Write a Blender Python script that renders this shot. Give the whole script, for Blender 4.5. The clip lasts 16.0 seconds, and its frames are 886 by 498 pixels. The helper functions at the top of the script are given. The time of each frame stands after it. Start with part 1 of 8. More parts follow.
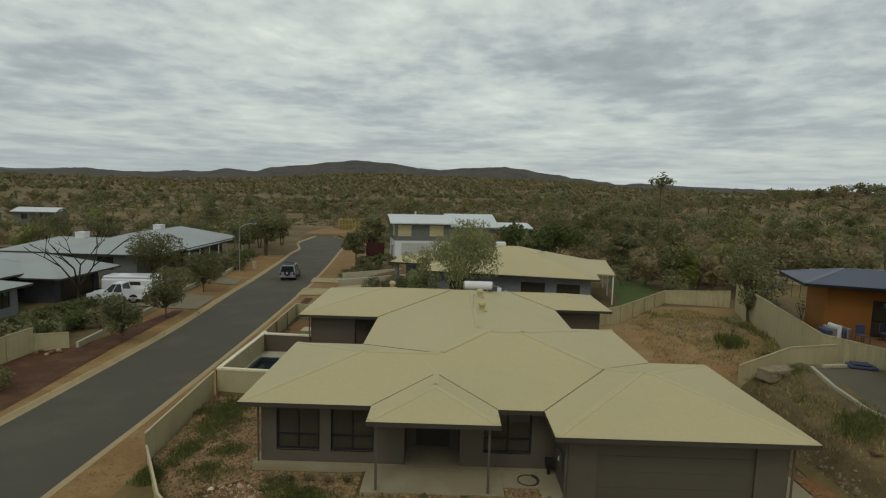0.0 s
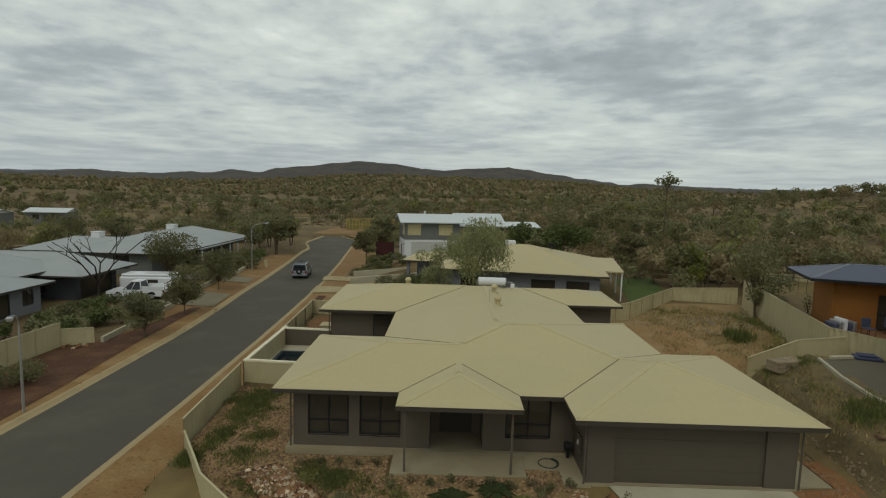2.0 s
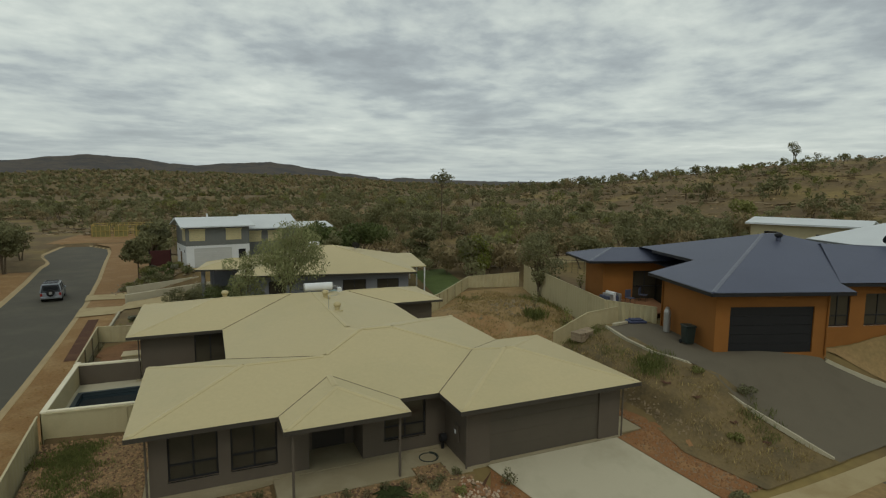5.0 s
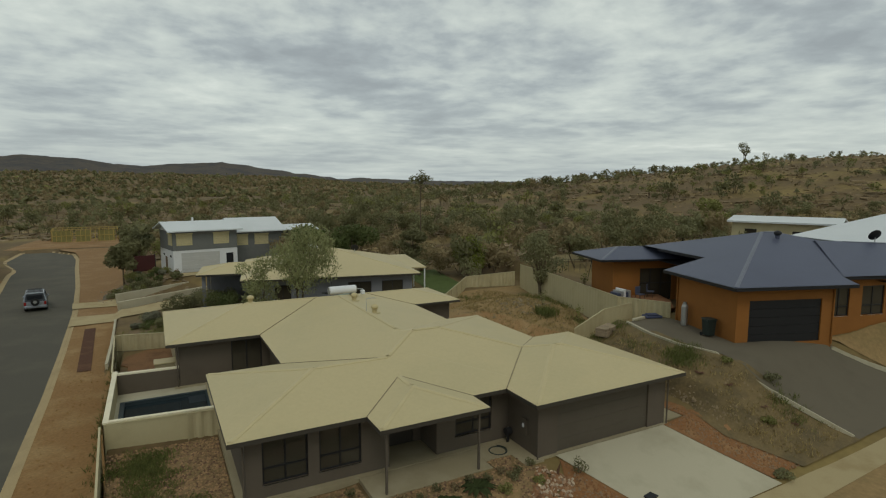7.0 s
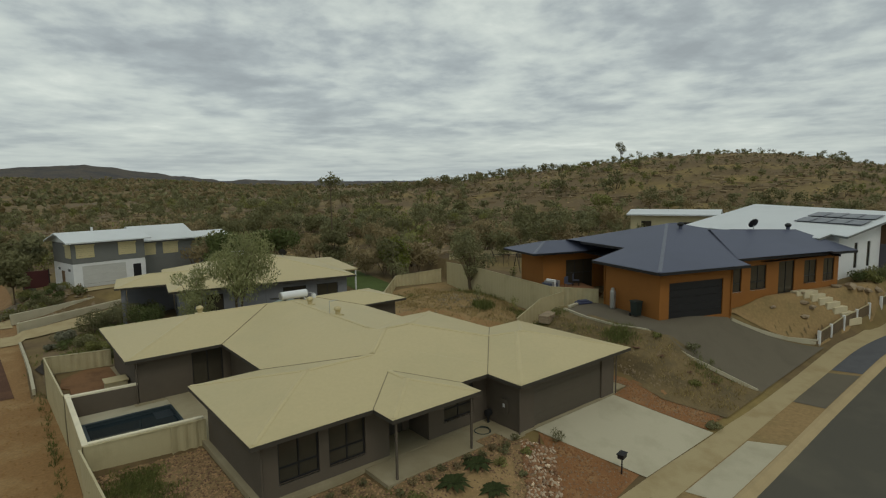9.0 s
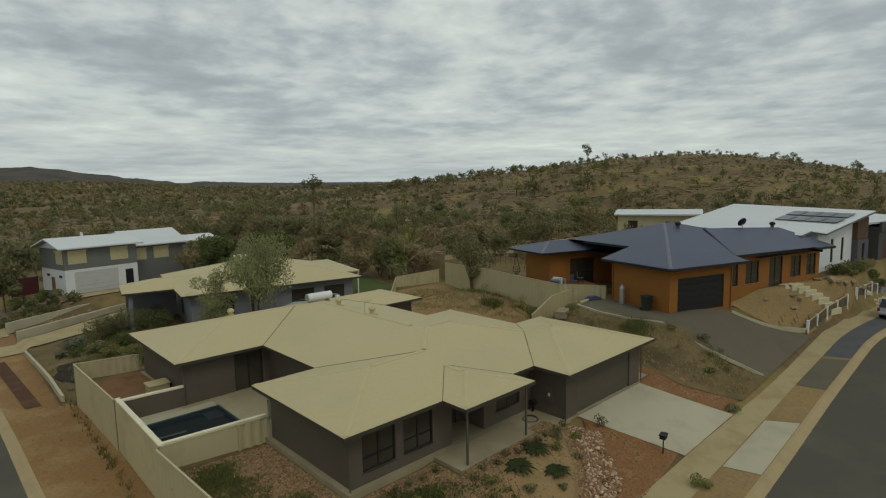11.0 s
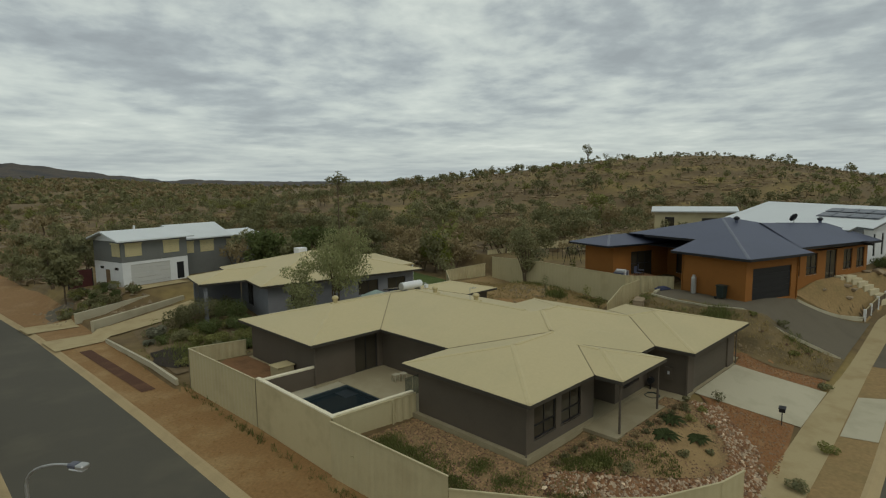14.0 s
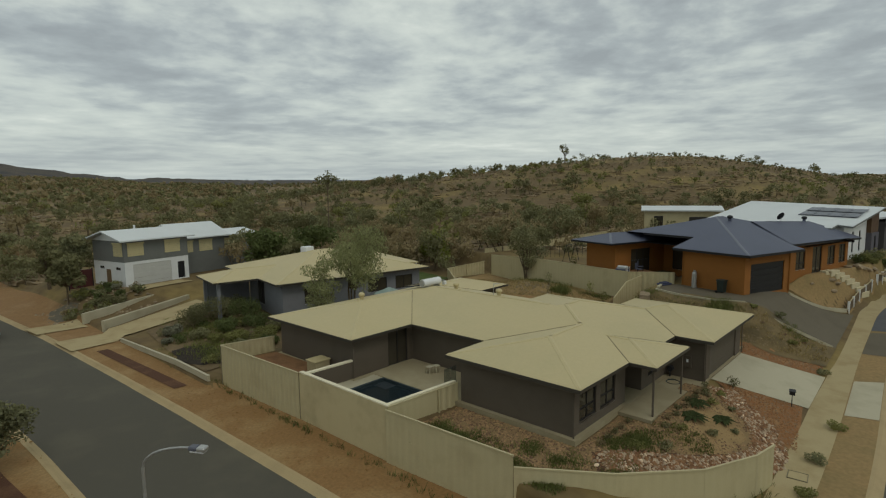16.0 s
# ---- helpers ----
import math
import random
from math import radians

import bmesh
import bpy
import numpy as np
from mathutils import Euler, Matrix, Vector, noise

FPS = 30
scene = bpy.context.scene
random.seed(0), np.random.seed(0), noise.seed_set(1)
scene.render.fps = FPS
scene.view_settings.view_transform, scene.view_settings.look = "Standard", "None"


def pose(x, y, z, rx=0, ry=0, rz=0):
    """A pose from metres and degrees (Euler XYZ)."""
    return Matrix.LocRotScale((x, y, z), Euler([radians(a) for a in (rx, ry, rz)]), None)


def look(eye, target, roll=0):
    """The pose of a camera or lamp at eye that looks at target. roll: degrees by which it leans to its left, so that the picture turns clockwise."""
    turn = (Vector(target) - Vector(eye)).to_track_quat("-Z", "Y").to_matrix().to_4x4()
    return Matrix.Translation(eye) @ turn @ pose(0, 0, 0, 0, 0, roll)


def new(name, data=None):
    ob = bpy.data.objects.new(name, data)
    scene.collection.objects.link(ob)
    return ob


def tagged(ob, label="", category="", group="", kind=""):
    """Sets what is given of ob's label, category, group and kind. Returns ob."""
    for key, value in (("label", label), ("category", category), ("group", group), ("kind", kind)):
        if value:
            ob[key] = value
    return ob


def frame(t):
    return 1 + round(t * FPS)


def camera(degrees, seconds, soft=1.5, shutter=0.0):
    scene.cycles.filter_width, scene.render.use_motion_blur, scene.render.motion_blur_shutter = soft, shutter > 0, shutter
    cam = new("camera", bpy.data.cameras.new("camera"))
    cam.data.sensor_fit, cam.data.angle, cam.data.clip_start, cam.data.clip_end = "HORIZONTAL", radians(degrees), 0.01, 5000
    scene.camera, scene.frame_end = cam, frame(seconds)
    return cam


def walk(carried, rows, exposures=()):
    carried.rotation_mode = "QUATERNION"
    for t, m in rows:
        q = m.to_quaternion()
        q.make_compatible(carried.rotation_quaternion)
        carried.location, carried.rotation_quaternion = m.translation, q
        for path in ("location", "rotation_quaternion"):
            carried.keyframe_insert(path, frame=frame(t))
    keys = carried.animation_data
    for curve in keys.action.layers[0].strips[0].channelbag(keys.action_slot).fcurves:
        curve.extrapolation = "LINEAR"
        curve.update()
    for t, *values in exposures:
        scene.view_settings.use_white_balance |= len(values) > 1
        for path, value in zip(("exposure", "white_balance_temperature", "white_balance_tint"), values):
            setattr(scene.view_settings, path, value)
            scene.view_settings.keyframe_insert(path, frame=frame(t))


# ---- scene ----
cam = camera(78.0, 16.0, 1.2)
PATH = [
    (0, (7.089, -18.11, 9.961), (7.074, -16.122, 9.743), 1.6),
    (0.5, (6.798, -18.673, 9.943), (6.723, -16.686, 9.732), 1.6),
    (1, (6.587, -19.059, 9.975), (6.479, -17.074, 9.76), 1.7),
    (1.5, (6.457, -19.25, 9.896), (6.347, -17.265, 9.683), 1.6),
    (2, (6.36, -19.107, 9.807), (6.332, -17.119, 9.591), 1.5),
    (2.5, (6.192, -18.904, 9.814), (6.232, -16.917, 9.594), 1.4),
    (3, (5.89, -18.78, 9.828), (5.979, -16.795, 9.607), 1.3),
    (3.5, (5.397, -18.629, 9.852), (5.517, -16.645, 9.632), 1.4),
    (4, (4.674, -18.448, 9.888), (5.003, -16.488, 9.667), 1.1),
    (4.5, (3.698, -18.749, 10.106), (4.374, -16.88, 9.884), 0.8),
    (7, (-1.688, -17.634, 10.512), (-0.757, -15.878, 10.291), 0.2),
    (7.5, (-2.707, -17.447, 10.596), (-1.676, -15.749, 10.372), -0.1),
    (8, (-3.71, -17.332, 10.621), (-2.598, -15.684, 10.397), -0.4),
    (8.5, (-4.696, -17.255, 10.676), (-3.497, -15.67, 10.451), -0.7),
    (11, (-9.69, -15.523, 10.997), (-8.332, -14.072, 10.772), -1.2),
    (11.5, (-10.58, -15.204, 10.973), (-9.164, -13.809, 10.746), -1.3),
    (12, (-11.632, -14.545, 10.908), (-10.201, -13.167, 10.681), -1.3),
    (12.5, (-12.757, -13.733, 10.865), (-11.367, -12.313, 10.64), -1.0),
    (13, (-13.935, -13.013, 10.801), (-12.555, -11.583, 10.575), -0.9),
    (13.5, (-14.978, -12.365, 10.715), (-13.58, -10.953, 10.49), -0.9),
    (14, (-16.07, -11.74, 10.663), (-14.673, -10.326, 10.437), -0.8),
    (14.5, (-16.698, -11.316, 10.583), (-15.243, -9.964, 10.352), -1.0),
    (15, (-17.337, -10.995, 10.581), (-15.822, -9.711, 10.347), -1.2),
    (15.5, (-18.313, -10.669, 10.627), (-16.803, -9.378, 10.395), -1.1),
    (16, (-19.491, -10.329, 10.81), (-18.024, -8.99, 10.579), -0.7),
]
walk(cam, [(t, look(eye, target, roll)) for t, eye, target, roll in PATH])

# ---- world, sun, exposure ----
SUN_EL, SUN_AZ = 52.0, 200.0
world = bpy.data.worlds.new("overcast_sky")
scene.world = world
world.use_nodes = True
wn, wl = world.node_tree.nodes, world.node_tree.links
wn.clear()


def wnode(kind, **props):
    n = wn.new(kind)
    for k, v in props.items():
        if k == "op":
            n.operation = v
        elif k == "blend":
            n.blend_type = v
    return n


def wmath(op, a, b=None):
    n = wnode("ShaderNodeMath", op=op)
    for i, v in enumerate((a, b)):
        if v is None:
            continue
        if isinstance(v, (int, float)):
            n.inputs[i].default_value = v
        else:
            wl.new(v, n.inputs[i])
    return n.outputs[0]


w_out = wnode("ShaderNodeOutputWorld")
w_bg = wnode("ShaderNodeBackground")
w_sky = wnode("ShaderNodeTexSky")
w_sky.sky_type = "NISHITA"
w_sky.sun_disc = False
w_sky.sun_elevation = radians(SUN_EL)
w_sky.sun_rotation = radians(SUN_AZ)
w_sky.dust_density = 2.0
w_tc = wnode("ShaderNodeTexCoord")
w_sep = wnode("ShaderNodeSeparateXYZ")
wl.new(w_tc.outputs["Generated"], w_sep.inputs[0])
w_up = wmath("MAXIMUM", w_sep.outputs[2], 0.0)
# cloud layers thin out and crowd together towards the horizon
w_com = wnode("ShaderNodeCombineXYZ")
wl.new(wmath("MULTIPLY", w_sep.outputs[0], 4.6), w_com.inputs[0])
wl.new(wmath("MULTIPLY", w_sep.outputs[1], 4.6), w_com.inputs[1])
wl.new(wmath("MULTIPLY", wmath("LOGARITHM", wmath("ADD", w_up, 0.035), 2.71828), 3.5), w_com.inputs[2])


def wnoise(scale, detail, rough, dist, shift):
    m = wnode("ShaderNodeMapping")
    m.inputs["Location"].default_value = shift
    m.inputs["Scale"].default_value = (scale, scale, scale)
    wl.new(w_com.outputs[0], m.inputs[0])
    n = wnode("ShaderNodeTexNoise")
    n.inputs["Scale"].default_value = 1.0
    n.inputs["Detail"].default_value = detail
    n.inputs["Roughness"].default_value = rough
    n.inputs["Distortion"].default_value = dist
    wl.new(m.outputs[0], n.inputs["Vector"])
    return n.outputs["Fac"]


w_big = wnoise(0.34, 2.0, 0.5, 0.0, (3.1, 1.7, 0.6))
w_mid = wnoise(1.1, 8.0, 0.58, 0.2, (0.4, 7.7, 0.3))
w_small = wnoise(3.6, 5.0, 0.5, 0.0, (5.0, 2.0, 0.0))
w_sum = wmath("ADD", wmath("MULTIPLY", w_big, 0.34), wmath("ADD", wmath("MULTIPLY", w_mid, 0.40), wmath("MULTIPLY", w_small, 0.26)))
# the cover is heavier towards the east and the west
w_east = wmath("MULTIPLY", wmath("MULTIPLY", wmath("MAXIMUM", wmath("SUBTRACT", w_sep.outputs[0], 0.7), 0.0), 0.4), wmath("MINIMUM", wmath("MULTIPLY", w_up, 4.0), 1.0))
w_west = wmath("MULTIPLY", wmath("MAXIMUM", wmath("SUBTRACT", 0.1, w_sep.outputs[0]), 0.0), 0.055)
w_sum = wmath("SUBTRACT", wmath("SUBTRACT", w_sum, w_east), w_west)
w_ramp = wnode("ShaderNodeValToRGB")
el = w_ramp.color_ramp.elements
el[0].position, el[0].color = 0.36, (0.325, 0.36, 0.365, 1)
el[1].position, el[1].color = 0.65, (0.82, 0.87, 0.79, 1)
for at_, col in ((0.43, (0.395, 0.44, 0.44)), (0.475, (0.48, 0.53, 0.512)), (0.505, (0.54, 0.592, 0.558)), (0.54, (0.59, 0.645, 0.598)), (0.59, (0.67, 0.722, 0.66))):
    e = el.new(at_)
    e.color = (*col, 1)
wl.new(w_sum, w_ramp.inputs[0])
# the clear sky shows faintly through thin cloud
w_skyc = wnode("ShaderNodeMix")
w_skyc.data_type = "RGBA"
w_skyc.blend_type = "MIX"
w_skyc.inputs["Factor"].default_value = 0.1
wl.new(w_ramp.outputs[0], w_skyc.inputs["A"])
w_skm = wnode("ShaderNodeMix")
w_skm.data_type = "RGBA"
w_skm.blend_type = "MULTIPLY"
w_skm.inputs["Factor"].default_value = 1.0
wl.new(w_sky.outputs[0], w_skm.inputs["A"])
w_skm.inputs["B"].default_value = (0.1, 0.1, 0.095, 1)
wl.new(w_skm.outputs["Result"], w_skyc.inputs["B"])
# pale haze towards the horizon
w_hz = wmath("POWER", wmath("SUBTRACT", 1.0, wmath("MINIMUM", w_up, 1.0)), 14.0)
w_haze = wnode("ShaderNodeMix")
w_haze.data_type = "RGBA"
wl.new(wmath("MULTIPLY", w_hz, 0.72), w_haze.inputs["Factor"])
wl.new(w_skyc.outputs["Result"], w_haze.inputs["A"])
w_haze.inputs["B"].default_value = (0.415, 0.475, 0.485, 1)
wl.new(w_haze.outputs["Result"], w_bg.inputs[0])
w_bg.inputs[1].default_value = 1.02
wl.new(w_bg.outputs[0], w_out.inputs[0])

sun_data = bpy.data.lights.new("sun", "SUN")
sun_data.energy = 0.5
sun_data.angle = radians(18)
sun_data.color = (1.0, 0.96, 0.88)
sun = new("sun", sun_data)
sun.matrix_world = pose(0, 0, 60, 90 - SUN_EL, 0, 180 - SUN_AZ)

# ---- materials ----
MATS = {}


def warm_toned(c):
    """Tints warm colours warmer: the balance of light is put into the colour."""
    return (c[0] * 1.06, c[1], c[2] * 0.81) if c[0] > c[2] * 1.12 else tuple(c)


def mat(name, base, rough=0.8, metal=0.0, var=0.15, scale=1.5, fine=25.0, bump=0.15, alt=None, altamount=0.5, spec=0.35, rnd=0.0, coat=0.0, leaf=0.0, pair=None):
    """A surface with two scales of colour variation and a fine relief."""
    if name in MATS:
        return MATS[name]
    base, alt = warm_toned(base), warm_toned(alt) if alt else None
    m = bpy.data.materials.new(name)
    m.use_nodes = True
    nt = m.node_tree
    b = nt.nodes["Principled BSDF"]
    b.inputs["Roughness"].default_value = rough
    b.inputs["Metallic"].default_value = metal
    b.inputs["Specular IOR Level"].default_value = spec
    b.inputs["Coat Weight"].default_value = coat
    tc = nt.nodes.new("ShaderNodeTexCoord")
    geo = nt.nodes.new("ShaderNodeNewGeometry")

    def noise_tex(s, d):
        n = nt.nodes.new("ShaderNodeTexNoise")
        n.inputs["Scale"].default_value = s
        n.inputs["Detail"].default_value = d
        n.inputs["Roughness"].default_value = 0.6
        nt.links.new(geo.outputs["Position"], n.inputs["Vector"])
        return n

    big, small = noise_tex(scale, 4.0), noise_tex(fine, 3.0)
    alt = alt or tuple(c * (1 - var) for c in base)
    mix = nt.nodes.new("ShaderNodeMix")
    mix.data_type = "RGBA"
    ramp = nt.nodes.new("ShaderNodeMapRange")
    ramp.inputs["From Min"].default_value = 0.62 - altamount * 0.3
    ramp.inputs["From Max"].default_value = 0.82 - altamount * 0.3
    nt.links.new(big.outputs["Fac"], ramp.inputs["Value"])
    nt.links.new(ramp.outputs["Result"], mix.inputs["Factor"])
    mix.inputs["A"].default_value = (*base, 1)
    mix.inputs["B"].default_value = (*alt, 1)
    hsv = nt.nodes.new("ShaderNodeHueSaturation")
    val = nt.nodes.new("ShaderNodeMapRange")
    val.inputs["To Min"].default_value = 1 - var * 1.2
    val.inputs["To Max"].default_value = 1 + var * 1.2
    nt.links.new(small.outputs["Fac"], val.inputs["Value"])
    nt.links.new(mix.outputs["Result"], hsv.inputs["Color"])
    last = val.outputs["Result"]
    if rnd:
        for source in (nt.nodes.new("ShaderNodeObjectInfo").outputs["Random"], geo.outputs["Random Per Island"]):
            r = nt.nodes.new("ShaderNodeMapRange")
            r.inputs["To Min"].default_value = 1 - rnd
            r.inputs["To Max"].default_value = 1 + rnd
            nt.links.new(source, r.inputs["Value"])
            mul = nt.nodes.new("ShaderNodeMath")
            mul.operation = "MULTIPLY"
            nt.links.new(last, mul.inputs[0])
            nt.links.new(r.outputs["Result"], mul.inputs[1])
            last = mul.outputs[0]
    nt.links.new(last, hsv.inputs["Value"])
    nt.links.new(hsv.outputs["Color"], b.inputs["Base Color"])
    if pair:
        # some pieces take the second colour, at random
        pick = nt.nodes.new("ShaderNodeMath")
        pick.operation = "ADD"
        nt.links.new(nt.nodes.new("ShaderNodeObjectInfo").outputs["Random"], pick.inputs[0])
        nt.links.new(geo.outputs["Random Per Island"], pick.inputs[1])
        frac = nt.nodes.new("ShaderNodeMath")
        frac.operation = "FRACT"
        nt.links.new(pick.outputs[0], frac.inputs[0])
        cut = nt.nodes.new("ShaderNodeMapRange")
        cut.inputs["From Min"].default_value = pair[3]
        cut.inputs["From Max"].default_value = pair[3] + 0.25
        nt.links.new(frac.outputs[0], cut.inputs["Value"])
        two = nt.nodes.new("ShaderNodeMix")
        two.data_type = "RGBA"
        nt.links.new(cut.outputs["Result"], two.inputs["Factor"])
        nt.links.new(mix.outputs["Result"], two.inputs["A"])
        two.inputs["B"].default_value = (*pair[:3], 1)
        nt.links.new(two.outputs["Result"], hsv.inputs["Color"])
    if leaf:
        # thin leaves let some light through
        tr = nt.nodes.new("ShaderNodeBsdfTranslucent")
        nt.links.new(hsv.outputs["Color"], tr.inputs["Color"])
        mx = nt.nodes.new("ShaderNodeMixShader")
        mx.inputs[0].default_value = leaf
        nt.links.new(b.outputs[0], mx.inputs[1])
        nt.links.new(tr.outputs[0], mx.inputs[2])
        nt.links.new(mx.outputs[0], nt.nodes["Material Output"].inputs[0])
    if bump:
        bp = nt.nodes.new("ShaderNodeBump")
        bp.inputs["Strength"].default_value = bump
        bp.inputs["Distance"].default_value = 0.02
        nt.links.new(small.outputs["Fac"], bp.inputs["Height"])
        nt.links.new(bp.outputs["Normal"], b.inputs["Normal"])
    MATS[name] = m
    return m


def glass(name="window_glass", tint=(0.05, 0.046, 0.04), rough=0.05):
    m = mat(name, tint, rough=rough, var=0.1, bump=0.0, spec=0.6)
    return m


M_CREAM = mat("cream_roof_sheet", (0.465, 0.412, 0.27), rough=0.55, var=0.06, scale=0.25, fine=6, bump=0.05, alt=(0.44, 0.395, 0.26))
M_CAP = mat("cream_ridge_cap", (0.475, 0.422, 0.277), rough=0.5, var=0.06, bump=0.05)
# darker than the cream sheets: the shade of the valley crease put into the colour
M_VALLEY = mat("shaded_valley_gutter", (0.19, 0.165, 0.115), rough=0.7, var=0.15)
M_GUTTER = mat("dark_grey_gutter", (0.055, 0.05, 0.047), rough=0.5, var=0.1)
M_RENDER = mat("grey_brown_render", (0.105, 0.09, 0.08), rough=0.85, var=0.1, scale=0.8, fine=60, bump=0.2)
M_FENCE = mat("cream_steel_fence", (0.455, 0.42, 0.30), rough=0.55, var=0.08, scale=0.6, bump=0.05, alt=(0.40, 0.36, 0.255))
M_POST = mat("grey_green_fence_post", (0.20, 0.185, 0.14), rough=0.6)
M_CAPW = mat("white_wall_cap", (0.70, 0.68, 0.60), rough=0.7, var=0.08)
M_CONC = mat("pale_concrete", (0.42, 0.405, 0.35), rough=0.85, var=0.07, scale=0.5, fine=30, alt=(0.36, 0.345, 0.29))
M_PATH = mat("buff_concrete_footpath", (0.37, 0.315, 0.205), rough=0.9, var=0.1, scale=0.6, fine=30, alt=(0.31, 0.25, 0.15))
M_KERB = mat("kerb_concrete", (0.36, 0.29, 0.185), rough=0.9, var=0.12, scale=0.8, fine=20)
M_ASPH = mat("grey_asphalt", (0.078, 0.075, 0.068), rough=0.9, var=0.15, scale=0.25, fine=30, bump=0.3, alt=(0.098, 0.093, 0.081))
M_DRIVE2 = mat("dark_paved_drive", (0.12, 0.108, 0.09), rough=0.9, var=0.12, scale=0.5, fine=30)
M_BLACK = mat("black_metal", (0.015, 0.015, 0.016), rough=0.45)
M_GLASS = glass()
M_WHITE = mat("white_paint", (0.72, 0.73, 0.71), rough=0.6, var=0.05)
M_WROOF = mat("pale_steel_roof", (0.60, 0.63, 0.62), rough=0.45, var=0.06, scale=0.3, bump=0.05)
M_GROOF = mat("grey_steel_roof", (0.35, 0.37, 0.36), rough=0.5, var=0.07, scale=0.3, bump=0.05)
M_BLUE = mat("blue_grey_roof", (0.075, 0.085, 0.125), rough=0.5, var=0.08, scale=0.3, fine=8, bump=0.05)
M_ORANGE = mat("orange_render", (0.258, 0.110, 0.027), rough=0.85, var=0.1, scale=0.7, fine=50, bump=0.2)
M_GREY = mat("mid_grey_cladding", (0.16, 0.165, 0.15), rough=0.75, var=0.08)
M_LGREY = mat("blue_grey_wall", (0.20, 0.205, 0.215), rough=0.8, var=0.08)
M_TRUNK = mat("grey_bark", (0.13, 0.105, 0.08), rough=0.95, var=0.3, scale=6, fine=40, bump=0.5)


# ---- building helpers ----
def part(name, bm, material, parent=None, label=""):
    me = bpy.data.meshes.new(name)
    bm.normal_update()
    bm.to_mesh(me)
    bm.free()
    me.materials.append(material)
    ob = new(name, me)
    if parent is not None:
        ob.parent = parent
    if label:
        ob["label"] = label
    return ob


def raw(name, verts, faces, material, parent=None, label="", smooth=False):
    me = bpy.data.meshes.new(name)
    me.from_pydata(verts, [], faces)
    if smooth:
        me.polygons.foreach_set("use_smooth", [True] * len(me.polygons))
    me.materials.append(material)
    me.update()
    ob = new(name, me)
    if parent is not None:
        ob.parent = parent
    if label:
        ob["label"] = label
    return ob


def thing(name, label, category, at=(0, 0, 0), turn=0.0, group="", kind=""):
    ob = new(name)
    ob.matrix_basis = pose(*at, 0, 0, turn)
    return tagged(ob, label, category, group, kind)


def add_box(bm, x0, y0, z0, x1, y1, z1, bevel=0.0):
    """An upright box between two corners, with rounded edges if asked."""
    made = bmesh.ops.create_cube(bm, size=1.0, matrix=Matrix.Translation(((x0 + x1) / 2, (y0 + y1) / 2, (z0 + z1) / 2)) @ Matrix.Diagonal((abs(x1 - x0), abs(y1 - y0), abs(z1 - z0), 1)))
    if bevel:
        edges = list({ed for v in made["verts"] for ed in v.link_edges})
        bmesh.ops.bevel(bm, geom=edges, offset=bevel, segments=1, affect="EDGES")
    return bm


def box(x0, y0, z0, x1, y1, z1, bevel=0.0):
    return add_box(bmesh.new(), x0, y0, z0, x1, y1, z1, bevel)


def add_bar(bm, a, b, r, sides=8, r2=None):
    """A round bar from a to b."""
    a, b = Vector(a), Vector(b)
    d = b - a
    m = Matrix.Translation((a + b) / 2) @ d.to_track_quat("Z", "Y").to_matrix().to_4x4()
    bmesh.ops.create_cone(bm, cap_ends=True, segments=sides, radius1=r, radius2=r if r2 is None else r2, depth=d.length, matrix=m)
    return bm


def bar(a, b, r, sides=8, r2=None):
    return add_bar(bmesh.new(), a, b, r, sides, r2)


def add_beam(bm, a, b, w, h):
    """A square bar from a to b, its width level."""
    a, b = Vector(a), Vector(b)
    d = (b - a).normalized()
    side = Vector((-d.y, d.x, 0))
    side = side.normalized() * w / 2 if side.length > 1e-6 else Vector((w / 2, 0, 0))
    up = d.cross(side).normalized() * h / 2 if side.length else Vector((0, 0, h / 2))
    vs = [bm.verts.new(p + s * side + u * up) for p in (a, b) for s, u in ((-1, -1), (1, -1), (1, 1), (-1, 1))]
    for f in ((3, 2, 1, 0), (4, 5, 6, 7), (0, 1, 5, 4), (1, 2, 6, 5), (2, 3, 7, 6), (3, 0, 4, 7)):
        bm.faces.new([vs[i] for i in f])
    return bm


def beam(a, b, w, h):
    return add_beam(bmesh.new(), a, b, w, h)


def step(a, b, v):
    t = min(1.0, max(0.0, (v - a) / (b - a)))
    return t * t * (3 - 2 * t)


def ramp(a, b, v):
    return min(1.0, max(0.0, (v - a) / (b - a)))


def mixf(a, b, f):
    return a + (b - a) * f


# ---- lie of the land ----
ROAD_Z = -1.6


def road_right(y):
    """The right-hand edge of the side street."""
    pts = ((-60, -7.0), (8, -7.4), (20, -7.7), (30, -8.1), (45, -8.85), (62, -10.3), (80, -12.2), (92, -13.3), (100, -14.6), (106, -18.2))
    for (ya, xa), (yb, xb) in zip(pts, pts[1:]):
        if y <= yb:
            return mixf(xa, xb, max(0.0, (y - ya) / (yb - ya)))
    return pts[-1][1]


def road_left(y):
    return road_right(min(y, 76)) - 6.5 - 0.9 * step(20, 45, y) - 0.4 * step(45, 76, y) - 3.6 * step(78, 94, y)


def street_y(x):
    """The near kerb of the front street, which bends away to the right."""
    return -9.2 + 0.5 * step(6, 28, x) - 1.5 * step(36, 52, x) - 2.5 * step(50, 75, x)


def street_z(x):
    return -1.55 + 0.35 * step(-4, 10, x) + 1.0 * step(18, 46, x) + 1.1 * step(45, 80, x)


